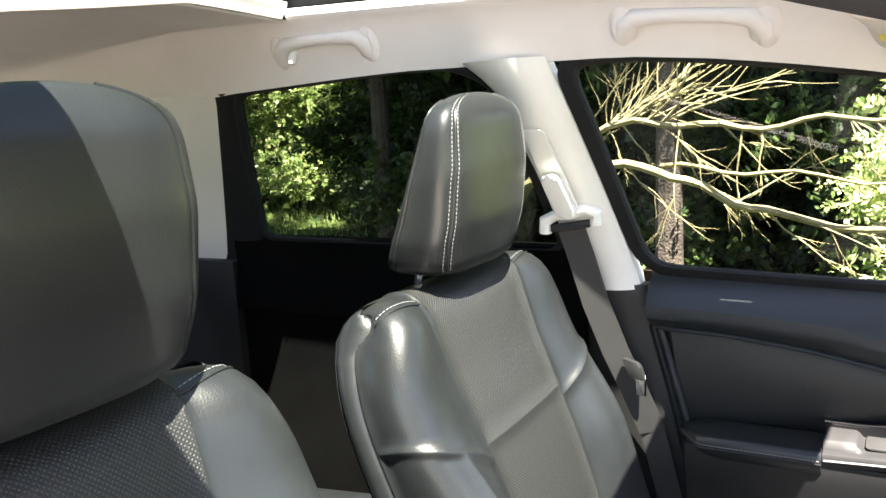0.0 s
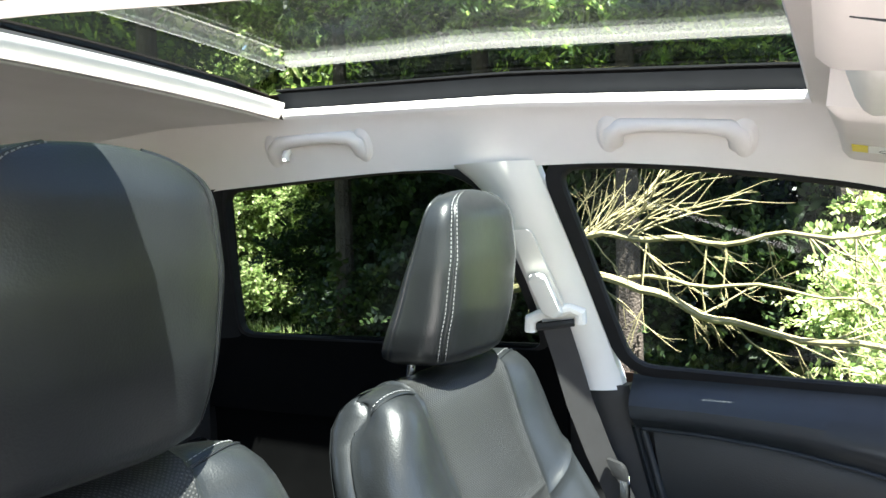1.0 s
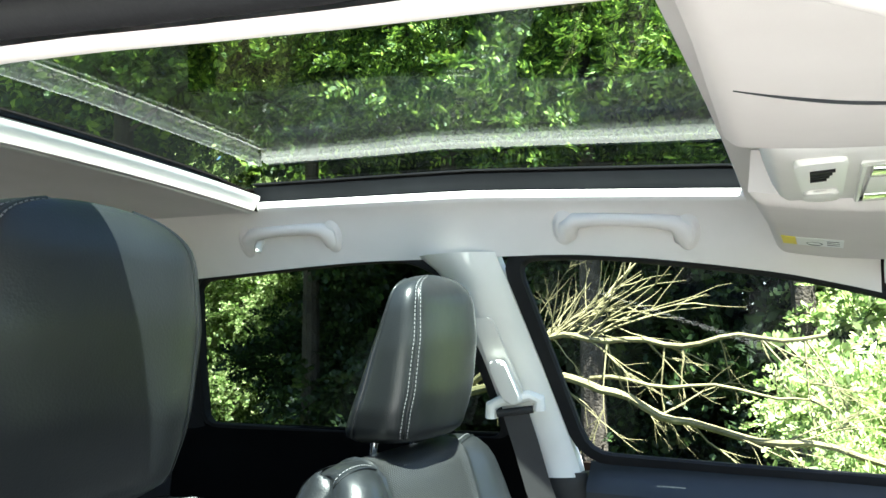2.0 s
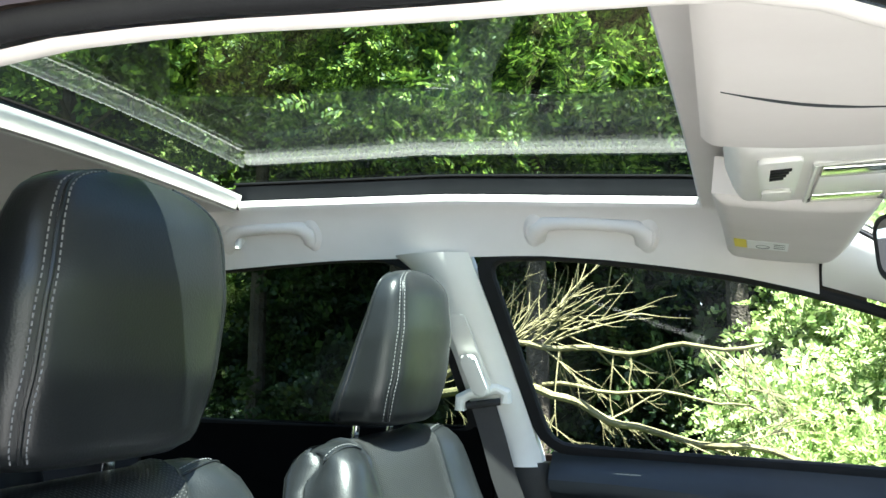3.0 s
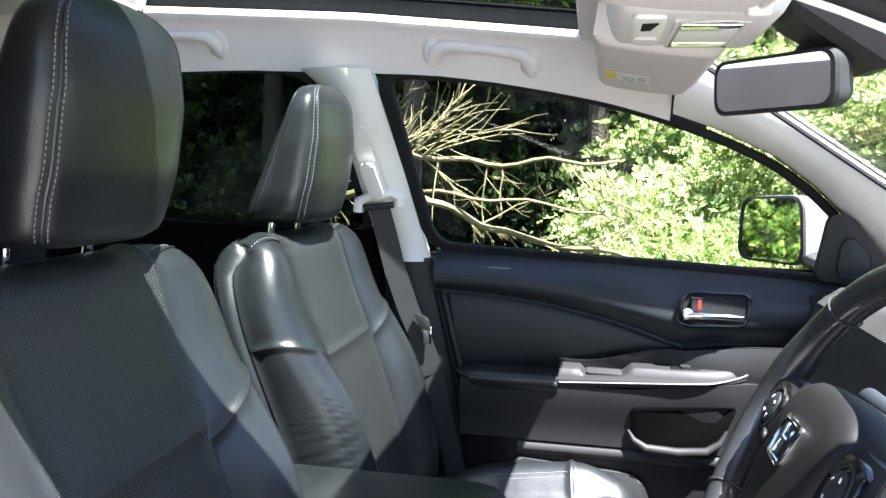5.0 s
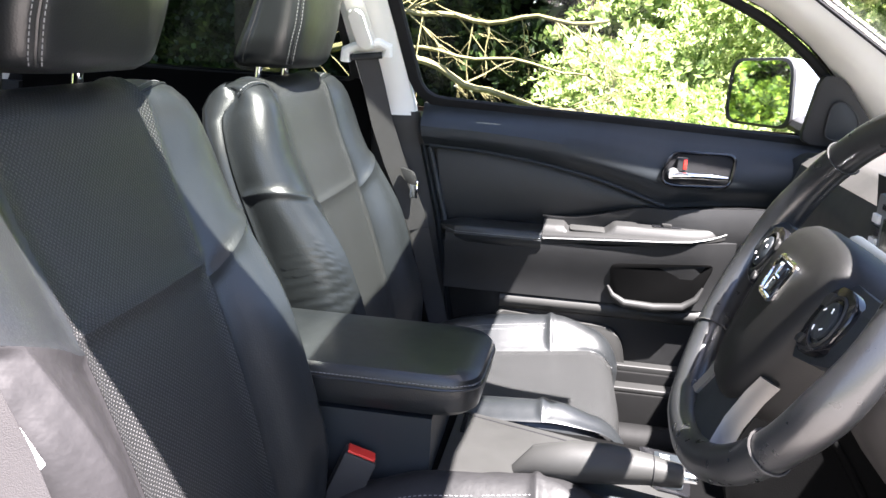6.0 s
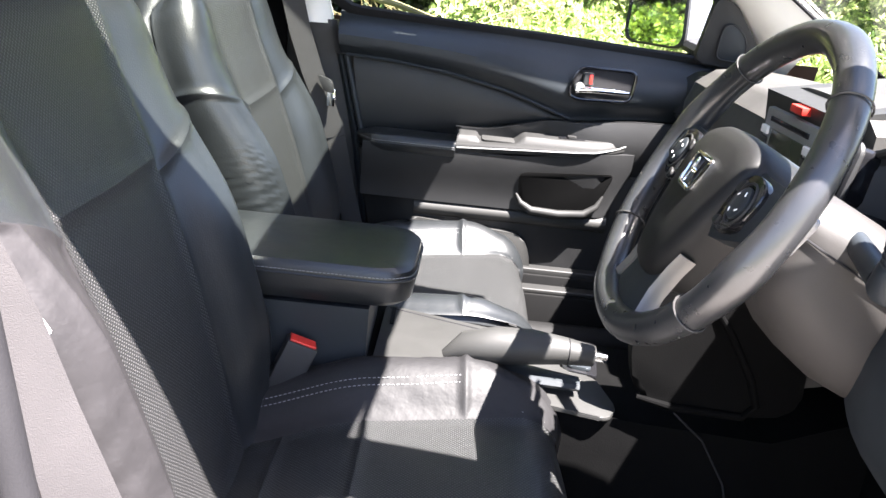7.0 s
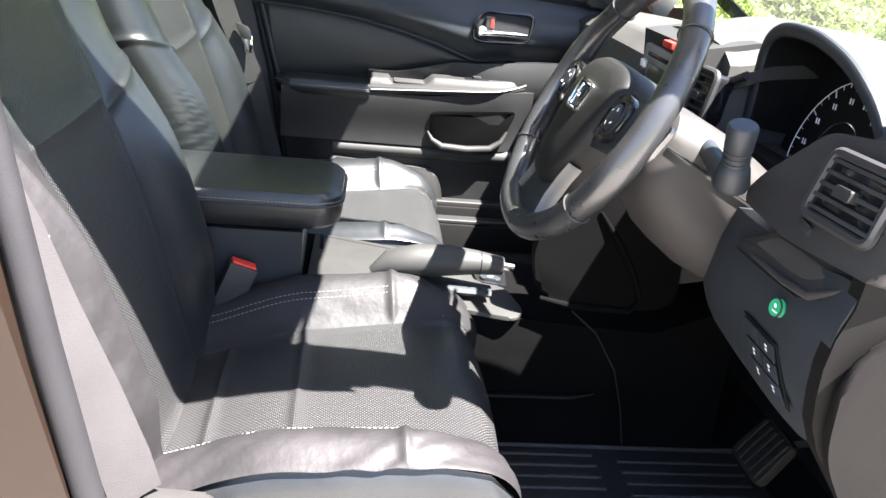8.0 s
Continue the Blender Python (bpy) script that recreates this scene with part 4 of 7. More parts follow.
    xs = [0.284, 0.290, 0.31, 0.328, 0.333, 0.338, 0.344, 0.38, 0.415, 0.422, 0.43, 0.438, 0.444, 0.48, 0.52, 0.56, 0.59, 0.62, 0.64, 0.66, 0.675, 0.688, 0.696, 0.700]
    sw = part("switch_panel", loft([panel_ring(x) for x in xs]), SILVER, t, "silver armrest panel")
    part("panel_line", tube([(x, panel_ring(x)[3].y - 0.0008, panel_ring(x)[3].z + 0.003) for x in steps(0.286, 0.68, 30)], 0.0016, 6), BRIGHT_SILVER, sw)
    part("grip_liner", prism(rounded([(0.343, 0.654), (0.420, 0.654), (0.420, 0.708), (0.343, 0.708)], 0.008), 0.8560, 0.8585, lambda p, q, r: Vector((p, q, r)), 0.001), GREY_PANEL, sw)
    part("window_switch_well", prism(rounded([(0.520, 0.655), (0.580, 0.655), (0.580, 0.678), (0.520, 0.678)], 0.004), 0.8790, 0.8805, lambda p, q, r: Vector((p, q, r)), 0.0005), GLOSS_BLACK, sw, "black switch well")
    part("window_switch", prism(rounded([(0.540, 0.657), (0.560, 0.657), (0.560, 0.676), (0.540, 0.676)], 0.003), 0.8800, 0.8855, lambda p, q, r: Vector((p, q, r)), 0.002), SILVER, sw, "window switch")
    # pocket with silver lip; it lies flush, black painted for the hollow's shade
    def pocket(p, q, r):
        return Vector((p, under_y(p, q) + r, q))
    pk = part("pocket", prism(rounded([(0.436, 0.796), (0.444, 0.722), (0.478, 0.702), (0.606, 0.708), (0.632, 0.735), (0.660, 0.812)], 0.020), -0.0025, 0.012, pocket, 0.001), SHADE_BLACK, t, "flush black door pocket, coloured for its shaded hollow")
    part("pocket_lip", tube([pocket(*p) for p in ((0.436, 0.742, -0.002), (0.448, 0.722, -0.008), (0.475, 0.706, -0.012), (0.54, 0.703, -0.013), (0.60, 0.709, -0.012), (0.628, 0.730, -0.008), (0.640, 0.756, -0.002))], [0.003, 0.007, 0.010, 0.0105, 0.010, 0.007, 0.003], 12), SILVER, pk)
    # inner release
    B = rounded([(0.524, 0.984), (0.542, 1.044), (0.674, 1.046), (0.668, 0.977), (0.545, 0.972)], 0.020)
    hd = part("release_bezel", prism(B, 0.664, 0.690, lambda p, q, r: Vector((p, r, q)), 0.002), RUBBER, t, "black recess of the door release")
    part("bezel_ring", tube([Vector((p, 0.664, q)) for p, q in B], 0.0042, 10, closed=True), GLOSS_BLACK, hd)
    part("release_lever", tube([(0.540, 0.654, 0.993), (0.56, 0.650, 0.997), (0.60, 0.648, 0.998), (0.64, 0.649, 0.998), (0.660, 0.655, 0.998)], [0.007, 0.0080, 0.0068, 0.0066, 0.004], 12), CHROME, hd, "chrome release lever")
    part("lever_pivot", tube([(0.548, 0.660, 1.000), (0.548, 0.646, 1.000)], [0.012, 0.010], 14), BRIGHT_SILVER, hd)
    part("lock_tab", box(0.553, 0.577, 0.650, 0.664, 1.006, 1.034, 0.004, seg=3), PLASTIC, hd)
    part("lock_mark", box(0.566, 0.573, 0.6485, 0.652, 1.010, 1.031, 0.001), RED, hd, "red lock mark")
    # black corner piece by the mirror
    part("mirror_corner", prism(rounded([(0.80, 1.08), (0.955, 1.068), (0.93, 1.13), (0.86, 1.215), (0.815, 1.225)], 0.02), 0.688, 0.712, lambda p, q, r: Vector((p, r - 0.25 * (q - 1.08), q)), 0.005), PLASTIC, t)
    cv = part("mirror_corner_cover", prism(rounded([(0.842, 1.092), (0.91, 1.088), (0.902, 1.14), (0.868, 1.172), (0.842, 1.165)], 0.02), 0.680, 0.69, lambda p, q, r: Vector((p, r - 0.25 * (q - 1.08), q)), 0.004), SOFT_BLACK, t)
    part("cover_rim", tube([Vector((p, 0.680 - 0.25 * (q - 1.08), q)) for p, q in rounded([(0.842, 1.092), (0.91, 1.088), (0.902, 1.14), (0.868, 1.172), (0.842, 1.165)], 0.02)], 0.0018, 6, closed=True), PLASTIC, cv)
    return t


build_passenger_door()


# Mirror case: pale silver-blue, where the body is bronze.
CASE_TONE = surface("silver_blue_case", (0.20, 0.22, 0.26), (0.26, 0.28, 0.32), (0.25, 0.35), 3, 2000, 0.04, metal=0.4)


def build_door_mirror():
    t = thing("door_mirror", "pale blue-grey exterior mirror on the passenger door", "car mirror", (0.80, 0.90, 1.10))
    c, n = Vector((0.775, 0.965, 1.165)), Vector((-0.86, -0.5, 0.02)).normalized()
    s = n.cross(Vector((0, 0, 1))).normalized()
    u = s.cross(n).normalized()
    def ring(k, off):
        o = rounded([(-0.11, -0.072), (0.105, -0.078), (0.105, 0.07), (-0.09, 0.082)], 0.04, 6)
        return [c + s * p * k + u * q * k + n * off for p, q in o]
    part("case", loft([ring(0.5, -0.10), ring(0.85, -0.085), ring(1.05, -0.04), ring(1.08, 0.0), ring(1.04, 0.012), ring(1.0, 0.012)], True), CASE_TONE, t)
    part("mirror_surround", loft([ring(1.06, 0.008), ring(1.06, 0.016), ring(0.98, 0.018), ring(0.98, 0.008)], False), PLASTIC, t)
    part("mirror_glass", loft([ring(0.975, 0.013), ring(0.975, 0.0145)], True), MIRROR, t)
    part("arm", tube([(0.86, 0.78, 1.095), (0.85, 0.86, 1.10), (0.83, 0.92, 1.11)], [0.035, 0.03, 0.03], 10, squash=0.7), PLASTIC, t)
    return t


build_door_mirror()


# ---- overhead ----
def build_grab_handle():
    t = thing("grab_handle", "pale folding grab handle on the headliner", "grab handle", (0, 0, 0), group="grab handles")
    path = [(-0.098, 0.004, -0.020), (-0.098, -0.006, -0.014), (-0.094, -0.012, 0.000), (-0.080, -0.015, 0.011), (-0.05, -0.016, 0.014), (0, -0.016, 0.015), (0.05, -0.016, 0.014), (0.080, -0.015, 0.011), (0.094, -0.012, 0.000), (0.098, -0.006, -0.014), (0.098, 0.004, -0.020)]
    part("bar", tube(path, [0.020, 0.021, 0.019, 0.015, 0.012, 0.0115, 0.012, 0.015, 0.019, 0.021, 0.020], 14, squash=0.9), HEADLINER, t, local=True)
    for k in (1, -1):
        rings = []
        for h, s in ((0.012, 1.25), (-0.004, 1.3), (-0.014, 1.15), (-0.020, 0.75)):
            rings.append([Vector((k * 0.103 + 0.017 * s * math.cos(a), h, -0.004 + 0.029 * s * math.sin(a))) for a in steps(0, 2 * math.pi, 18)[:-1]])
        part("mount", loft(rings), HEADLINER, t, local=True)
    return t


def place_on_rail(x, s):
    p = roof_side(x, s, 1)
    dx = roof_side(x + 0.05, s, 1) - roof_side(x - 0.05, s, 1)
    ds = roof_side(x, s + 0.05, 1) - roof_side(x, s - 0.05, 1)
    X = dx.normalized()
    Z = -(ds - X * ds.dot(X)).normalized()
    Y = Z.cross(X)
    return Matrix.Translation(p + Y * 0.012) @ Matrix((X, Y, Z)).transposed().to_4x4()


grab = build_grab_handle()
grab.matrix_basis = place_on_rail(0.108, 0.62)
grab_rear = copy_thing(grab, place_on_rail(-0.560, 0.62))
part("coat_hook", tube([(-0.07, -0.006, -0.004), (-0.07, -0.022, -0.012), (-0.07, -0.028, -0.022)], [0.009, 0.008, 0.007], 10), TRIM_PALE, grab_rear, local=True)
tagged(grab_rear, "pale folding grab handle with a coat hook")


def build_visor(sign, label):
    t = thing("sun_visor", label, "sun visor", (0.44, sign * 0.36, 1.48), group="sun visors")
    y0, y1 = (0.10, 0.575) if sign > 0 else (0.150, 0.535)
    za, zb = (1.478, 1.456) if sign > 0 else (1.482, 1.470)

    def f(i, j):
        y = lerp(y0, y1, j)
        x = lerp(0.332, 0.515, i) + 0.01 * j - 0.016 * smooth((j - 0.7) / 0.3) * i
        z = lerp(za, zb, i) - 0.012 * smooth((j - 0.6) / 0.4) - 0.004 * math.sin(math.pi * i)
        edge = min(min(i, 1 - i) * 0.19, min(j, 1 - j) * 0.46)
        return Vector((x, sign * y, z + 0.011 * (1 - min(1, edge / 0.018)) ** 2))
    part("panel", thick(f, [0, 0.025, 0.05, 0.08, 0.11, 0.2, 0.4, 0.6, 0.8, 0.89, 0.92, 0.95, 0.975, 1], [0, 0.01, 0.02, 0.032, 0.045, 0.2, 0.4, 0.6, 0.8, 0.955, 0.968, 0.98, 0.99, 1], 0.045, (0.12, 0, 1)), HEADLINER, t)
    if sign < 0:
        part("pocket_slit", tube([f(i, (0.325 - 0.045 * (i - 0.09) / 0.64 - 0.006 * math.sin((i - 0.09) / 0.64 * 3.14) - y0) / (y1 - y0)) + Vector((0, 0, -0.0003)) for i in steps(0.09, 0.73, 16)], [0.0004 + 0.0012 * math.sin(math.pi * k / 16) for k in range(17)], 6), SOFT_BLACK, t)
        part("pivot_clip", box(0.497, 0.522, -0.185, -0.160, 1.462, 1.482, 0.005, seg=3), TRIM_PALE, t)
    if sign < 0:
        part("hinge_rod", tube([(0.51, sign * y0, zb + 0.004), (0.525, sign * 0.565, zb - 0.006)], 0.005, 8), TRIM_PALE, t)
    if sign > 0:
        def on(p, q, r):
            return f((p - 0.332) / 0.183, (q - y0) / (y1 - y0)) + Vector((0, 0, -0.0015 + r))
        lab = part("warning_label", prism([(0.366, 0.40), (0.425, 0.40), (0.425, 0.46), (0.366, 0.46)], -0.001, 0.0, on, 0), PAPER, t, "white printed label")
        part("label_band", prism([(0.347, 0.40), (0.365, 0.40), (0.365, 0.46), (0.347, 0.46)], -0.001, 0.0, on, 0), YELLOW, t, "yellow label band")
        part("label_ring", tube([on(0.388 + 0.010 * math.cos(k * 0.4189), 0.440 + 0.012 * math.sin(k * 0.4189), -0.001) for k in range(15)], 0.0006, 5, closed=True), SOFT_BLACK, lab)
        for i in range(3):
            part("label_bar", tube([on(0.404, 0.415 + 0.014 * i, -0.001), on(0.420, 0.415 + 0.014 * i, -0.001)], 0.0008, 4), SOFT_BLACK, lab)
    return t


build_visor(1, "pale sun visor folded up, with a small warning label")
build_visor(-1, "pale sun visor folded up against the headliner")


def build_overhead_console():
    t = thing("overhead_console", "pale overhead console with map lamps between the visors", "overhead console", (0.45, 0, 1.50))

    def ring(k, z, o):
        return [Vector((0.455 + (p - 0.455) * k, q * k - 0.01, z + 0.10 * (0.455 - p) * 0.3)) for p, q in rounded(o, 0.035, 5)]
    O = [(0.362, -0.150), (0.545, -0.150), (0.552, 0.140), (0.362, 0.140)]
    part("body", loft([ring(1.14, 1.516, O), ring(1.06, 1.492, O), ring(0.99, 1.479, O), ring(0.93, 1.474, O), ring(0.80, 1.473, O)]), TRIM_PALE, t)
    part("microphone_panel", prism(rounded([(0.380, -0.120), (0.420, -0.125), (0.420, 0.055), (0.402, 0.070), (0.386, 0.055)], 0.010), 1.470, 1.477, lambda p, q, r: Vector((p, q, r)), 0.003, seg=3), WHITE_PLASTIC, t)
    part("switch_pad", prism(rounded([(0.386, 0.005), (0.416, 0.005), (0.416, 0.06), (0.386, 0.055)], 0.010), 1.466, 1.471, lambda p, q, r: Vector((p, q, r)), 0.003, seg=3), TRIM_PALE, t)
    for i in range(4):
        part("microphone_slot", prism([(0.392, -0.092 + 0.013 * i), (0.411 - 0.002 * i, -0.096 + 0.013 * i), (0.411 - 0.002 * i, -0.089 + 0.013 * i), (0.392, -0.085 + 0.013 * i)], 1.4682, 1.4702, lambda p, q, r: Vector((p, q, r)), 0), RUBBER, t)
    for y0, y1 in ((-0.092, -0.052), (0.045, 0.088)):
        part("lamp_lens", box(0.438, 0.508, y0, y1, 1.4675, 1.4735, 0.002), LAMP_MIRROR, t, "clear map lamp lens over a bright reflector")
    part("lamp_cover", box(0.438, 0.508, -0.050, 0.043, 1.4680, 1.4735, 0.002), WHITE_PLASTIC, t)
    part("lamp_frame", tube([(0.432, -0.099, 1.4715), (0.514, -0.099, 1.4715), (0.516, 0.095, 1.4715), (0.434, 0.095, 1.4715)], 0.0030, 6, closed=True), WHITE_PLASTIC, t)
    return t


LAMP_MIRROR = material("lamp_reflector", (0.82, 0.84, 0.78), 0.16, 1.0)
build_overhead_console()


def build_rear_mirror():
    t = thing("rear_view_mirror", "black framed rear-view mirror on the windscreen", "mirror", (0.57, 0, 1.42))
    c = Vector((0.566, 0.01, 1.412))
    n = Vector((-0.80, -0.60, -0.05)).normalized()
    s = n.cross(Vector((0, 0, 1))).normalized()
    u = s.cross(n).normalized()
    o = rounded([(-0.094, -0.031), (0.094, -0.034), (0.096, 0.031), (-0.092, 0.033)], 0.020, 6)
    ring = lambda k, off: [c + s * p * k + u * q * (k if k < 1 else 1 + (k - 1) * 2) + n * off for p, q in o]
    part("case", loft([ring(0.7, -0.04), ring(0.95, -0.034), ring(1.06, -0.012), ring(1.07, 0.004), ring(1.03, 0.008), ring(0.97, 0.006)], True), PLASTIC, t)
    part("mirror_glass", loft([ring(0.965, 0.006), ring(0.965, 0.0085)], True), MIRROR, t)
    part("stalk", tube([c - n * 0.03, c + Vector((0.03, 0.02, 0.03)), Vector((0.63, 0.01, 1.485))], [0.014, 0.012, 0.018], 10), PLASTIC, t)
    part("base_cover", loft([[screen_at(t_, y / 0.62, 0.004 + d) for t_, y in ((0.03 + e, -0.085 + f), (0.03 + e, 0.060 - f), (0.20 - e, 0.045 - f), (0.20 - e, -0.070 + f))] for d, e, f in ((0.0, 0.0, 0.0), (0.022, 0.004, 0.006), (0.034, 0.02, 0.02))], True), PLASTIC, t, "black sensor housing on the glass")
    return t


build_rear_mirror()


# ---- belts ----
def strap(points, width, across, parent, name="strap", label="", mat=None, th=0.0014):
    a = Vector(across).normalized()
    pts = [Vector(p) for p in points]
    f = lambda i, s: lerp(pts[int(i)], pts[min(int(i) + 1, len(pts) - 1)], i - int(i)) + a * (s - 0.5) * width
    d = (pts[-1] - pts[0]).cross(a)
    return part(name, thick(f, list(range(len(pts))), [0, 0.5, 1], th, d), mat or WEBBING, parent, label)


def build_passenger_belt():
    t = thing("seat_belt", "grey seat belt hanging from a pale anchor on the pillar", "seat belt", (-0.1, 0.68, 1.2))
    part("slide_cover", prism(rounded([(-0.150, 1.235), (-0.105, 1.235), (-0.142, 1.375), (-0.180, 1.375)], 0.008), 0.0, 0.006, lambda p, q, r: Vector((p, side_y(q) - 0.046 - r, q)), 0.002), TRIM_PALE, t)
    part("adjuster", prism(rounded([(-0.137, 1.215), (-0.105, 1.22), (-0.128, 1.30), (-0.158, 1.295)], 0.012), 0.0, 0.022, lambda p, q, r: Vector((p, side_y(q) - 0.052 - r, q)), 0.007, seg=3), WHITE_PLASTIC, t)
    g = part("belt_guide", tube([(-0.172, 0.640, 1.19), (-0.170, 0.636, 1.212), (-0.15, 0.634, 1.222), (-0.125, 0.636, 1.226), (-0.10, 0.644, 1.232), (-0.082, 0.652, 1.224), (-0.084, 0.656, 1.205)], [0.012, 0.012, 0.010, 0.012, 0.010, 0.012, 0.012], 10), WHITE_PLASTIC, t)
    part("guide_slot", tube([(-0.160, 0.636, 1.198), (-0.094, 0.650, 1.206)], 0.007, 8), PLASTIC, g)
    strap([(-0.128, 0.645, 1.205), (-0.11, 0.652, 1.14), (-0.09, 0.66, 1.06), (-0.06, 0.672, 0.97), (-0.03, 0.68, 0.90), (0.0, 0.69, 0.82)], 0.048, (1, 0.2, 0.25), t)
    part("latch_tongue", prism(rounded([(-0.045, 0.965), (-0.012, 0.955), (-0.004, 0.925), (-0.03, 0.93)], 0.006), 0, 0.012, lambda p, q, r: Vector((p, 0.668 - r, q)), 0.003), PLASTIC, t)
    part("tongue_plate", box(-0.022, -0.004, 0.664, 0.668, 0.895, 0.935, 0.001), CHROME, t, "bright steel tongue")
    strap([(0.0, 0.69, 0.82), (0.03, 0.685, 0.7), (0.07, 0.68, 0.56), (0.10, 0.675, 0.42)], 0.046, (1, 0, 0.2), t, "lower_strap")
    return t


build_passenger_belt()


def build_driver_belt():
    t = thing("seat_belt", "grey seat belt hanging beside the driver's seat", "seat belt", (-0.05, -0.63, 0.7))
    part("guide_loop", tube([(-0.09, -0.652, 0.985), (-0.062, -0.640, 0.965), (-0.046, -0.636, 0.935), (-0.062, -0.640, 0.915), (-0.10, -0.652, 0.905)], 0.0065, 10), WHITE_PLASTIC, t)
    strap([(-0.15, -0.675, 1.22), (-0.105, -0.667, 1.05), (-0.062, -0.66, 0.945), (-0.037, -0.660, 0.87), (-0.002, -0.662, 0.78), (0.025, -0.662, 0.70), (0.036, -0.662, 0.655)], 0.054, (0.71, 0.50, 0.23), t)
    part("anchor_cover", prism(rounded([(0.03, 0.46), (0.10, 0.46), (0.115, 0.645), (0.035, 0.652)], 0.012), -0.675, -0.640, lambda p, q, r: Vector((p, r, q)), 0.006), GREY_PANEL, t)
    part("latch_tongue", prism(rounded([(-0.10, 0.86), (-0.055, 0.85), (-0.058, 0.815), (-0.10, 0.82)], 0.008), -0.66, -0.648, lambda p, q, r: Vector((p, r, q)), 0.003), WHITE_PLASTIC, t)
    return t


build_driver_belt()


def build_buckle():
    t = thing("belt_buckle", "black seat belt buckle with a red release button", "buckle", (0.06, -0.13, 0.6))
    m = pose(0.066, -0.133, 0.66, 0, 22, 12)
    bm = box(-0.024, 0.024, -0.0145, 0.0145, -0.055, 0.035, 0.005)
    bmesh.ops.transform(bm, matrix=m, verts=bm.verts)
    part("case", bm, PLASTIC, t)
    bm = box(-0.020, 0.020, -0.011, 0.011, 0.034, 0.038, 0.0015)
    bmesh.ops.transform(bm, matrix=m, verts=bm.verts)
    part("release_button", bm, RED, t, "bright red button")
    part("stem", tube([(0.045, -0.135, 0.50), (0.055, -0.133, 0.60)], 0.012, 8, squash=0.5), PLASTIC, t)
    return t


build_buckle()


# ---- centre console ----
def build_console():
    t = thing("centre_console", "black and grey centre console between the seats", "console", (0.2, 0, 0.36))
    bm = thick(lambda i, s: Vector((lerp(-0.20, 0.17, i), lerp(-0.102, 0.102, s), 0.742)), steps(0, 1, 4), steps(0, 1, 4), 0.38, (0, 0, -1))
    bmesh.ops.bevel(bm, geom=[e for e in bm.edges if e.calc_face_angle(0) > 1], offset=0.012, segments=3, affect="EDGES")
    part("storage_box", bm, SOFT_BLACK, t)
    lid = part("armrest_lid", loft([[Vector((x, y, 0)) + Vector((0, 0, 0.748 + h)) for x, y in [((p - 0.05) * k + 0.05, q * k) for p, q in rounded([(-0.20, -0.108), (0.195, -0.108), (0.232, -0.085), (0.238, 0.085), (0.20, 0.108), (-0.20, 0.108)], 0.03, 5)]] for h, k in ((0.0, 0.93), (0.008, 0.985), (0.022, 1.0), (0.042, 1.0), (0.054, 0.985), (0.061, 0.94), (0.064, 0.8), (0.066, 0.4))]), LEATHER, t, "black leather armrest lid")
    o = rounded([(-0.20, -0.109), (0.195, -0.109), (0.233, -0.086), (0.239, 0.086), (0.20, 0.109), (-0.20, 0.109)], 0.03, 5)
    part("lid_seam", tube([(x, y, 0.790) for x, y in o], 0.0022, 6, closed=True), LEATHER, lid)
    part("lid_stitching", stitches([(x * 1.001, y * 1.003, 0.796) for x, y in o], 0.006, 0.004, 0.0006), THREAD, lid)
    # tunnel with the grey top panel
    def tun(x, s):
        zt = table(x, [(0.15, 0.652), (0.60, 0.612), (0.80, 0.60), (0.95, 0.66)])
        y = lerp(-1, 1, s)
        if abs(y) < 0.8:
            return Vector((x, y / 0.8 * 0.128, zt))
        k = (abs(y) - 0.8) / 0.2
        return Vector((x, math.copysign(0.128 + 0.025 * k, y), lerp(zt, 0.36, smooth(k) if k < 1 else 1)))
    # Footwell shade is put into the tunnel's near-black colour.
    part("tunnel", sheet(tun, steps(0.15, 0.95, 16), [0, 0.03, 0.06, 0.085, 0.1, 0.102, 0.2, 0.35, 0.5, 0.65, 0.8, 0.898, 0.9, 0.915, 0.94, 0.97, 1]), SHADE_BLACK, t)
    top = lambda p, q, r: Vector((p, q, table(p, [(0.15, 0.652), (0.60, 0.612), (0.8, 0.60)]) + r))
    part("top_panel", prism(rounded([(0.180, -0.115), (0.300, -0.126), (0.540, -0.150), (0.560, -0.112), (0.538, -0.022), (0.486, -0.018), (0.474, 0.068), (0.405, 0.090), (0.185, 0.112)], 0.012), 0.003, 0.010, top, 0.003), GREY_PANEL, t, "grey console top")
    part("panel_joint", tube([top(p, q, 0.0105) for p, q in ((0.192, 0.100), (0.30, 0.086), (0.405, 0.072), (0.455, 0.052), (0.468, 0.020))], 0.0012, 6), RUBBER, t)
    sb = part("switch_block", prism(rounded([(0.480, 0.116), (0.562, 0.110), (0.545, -0.016), (0.490, -0.012)], 0.008), 0.003, 0.009, top, 0.002), GLOSS_BLACK, t, "black switch block")
    part("label_plate", prism(rounded([(0.500, 0.062), (0.548, 0.060), (0.552, 0.104), (0.504, 0.106)], 0.004), 0.009, 0.0105, top, 0.0005), SOFT_BLACK, sb)
    for i in range(4):
        part("plate_mark", prism([(0.512, 0.068 + 0.0085 * i), (0.526, 0.068 + 0.0085 * i), (0.526, 0.072 + 0.0085 * i), (0.512, 0.072 + 0.0085 * i)], 0.0105, 0.0109, top, 0), PAPER, sb)
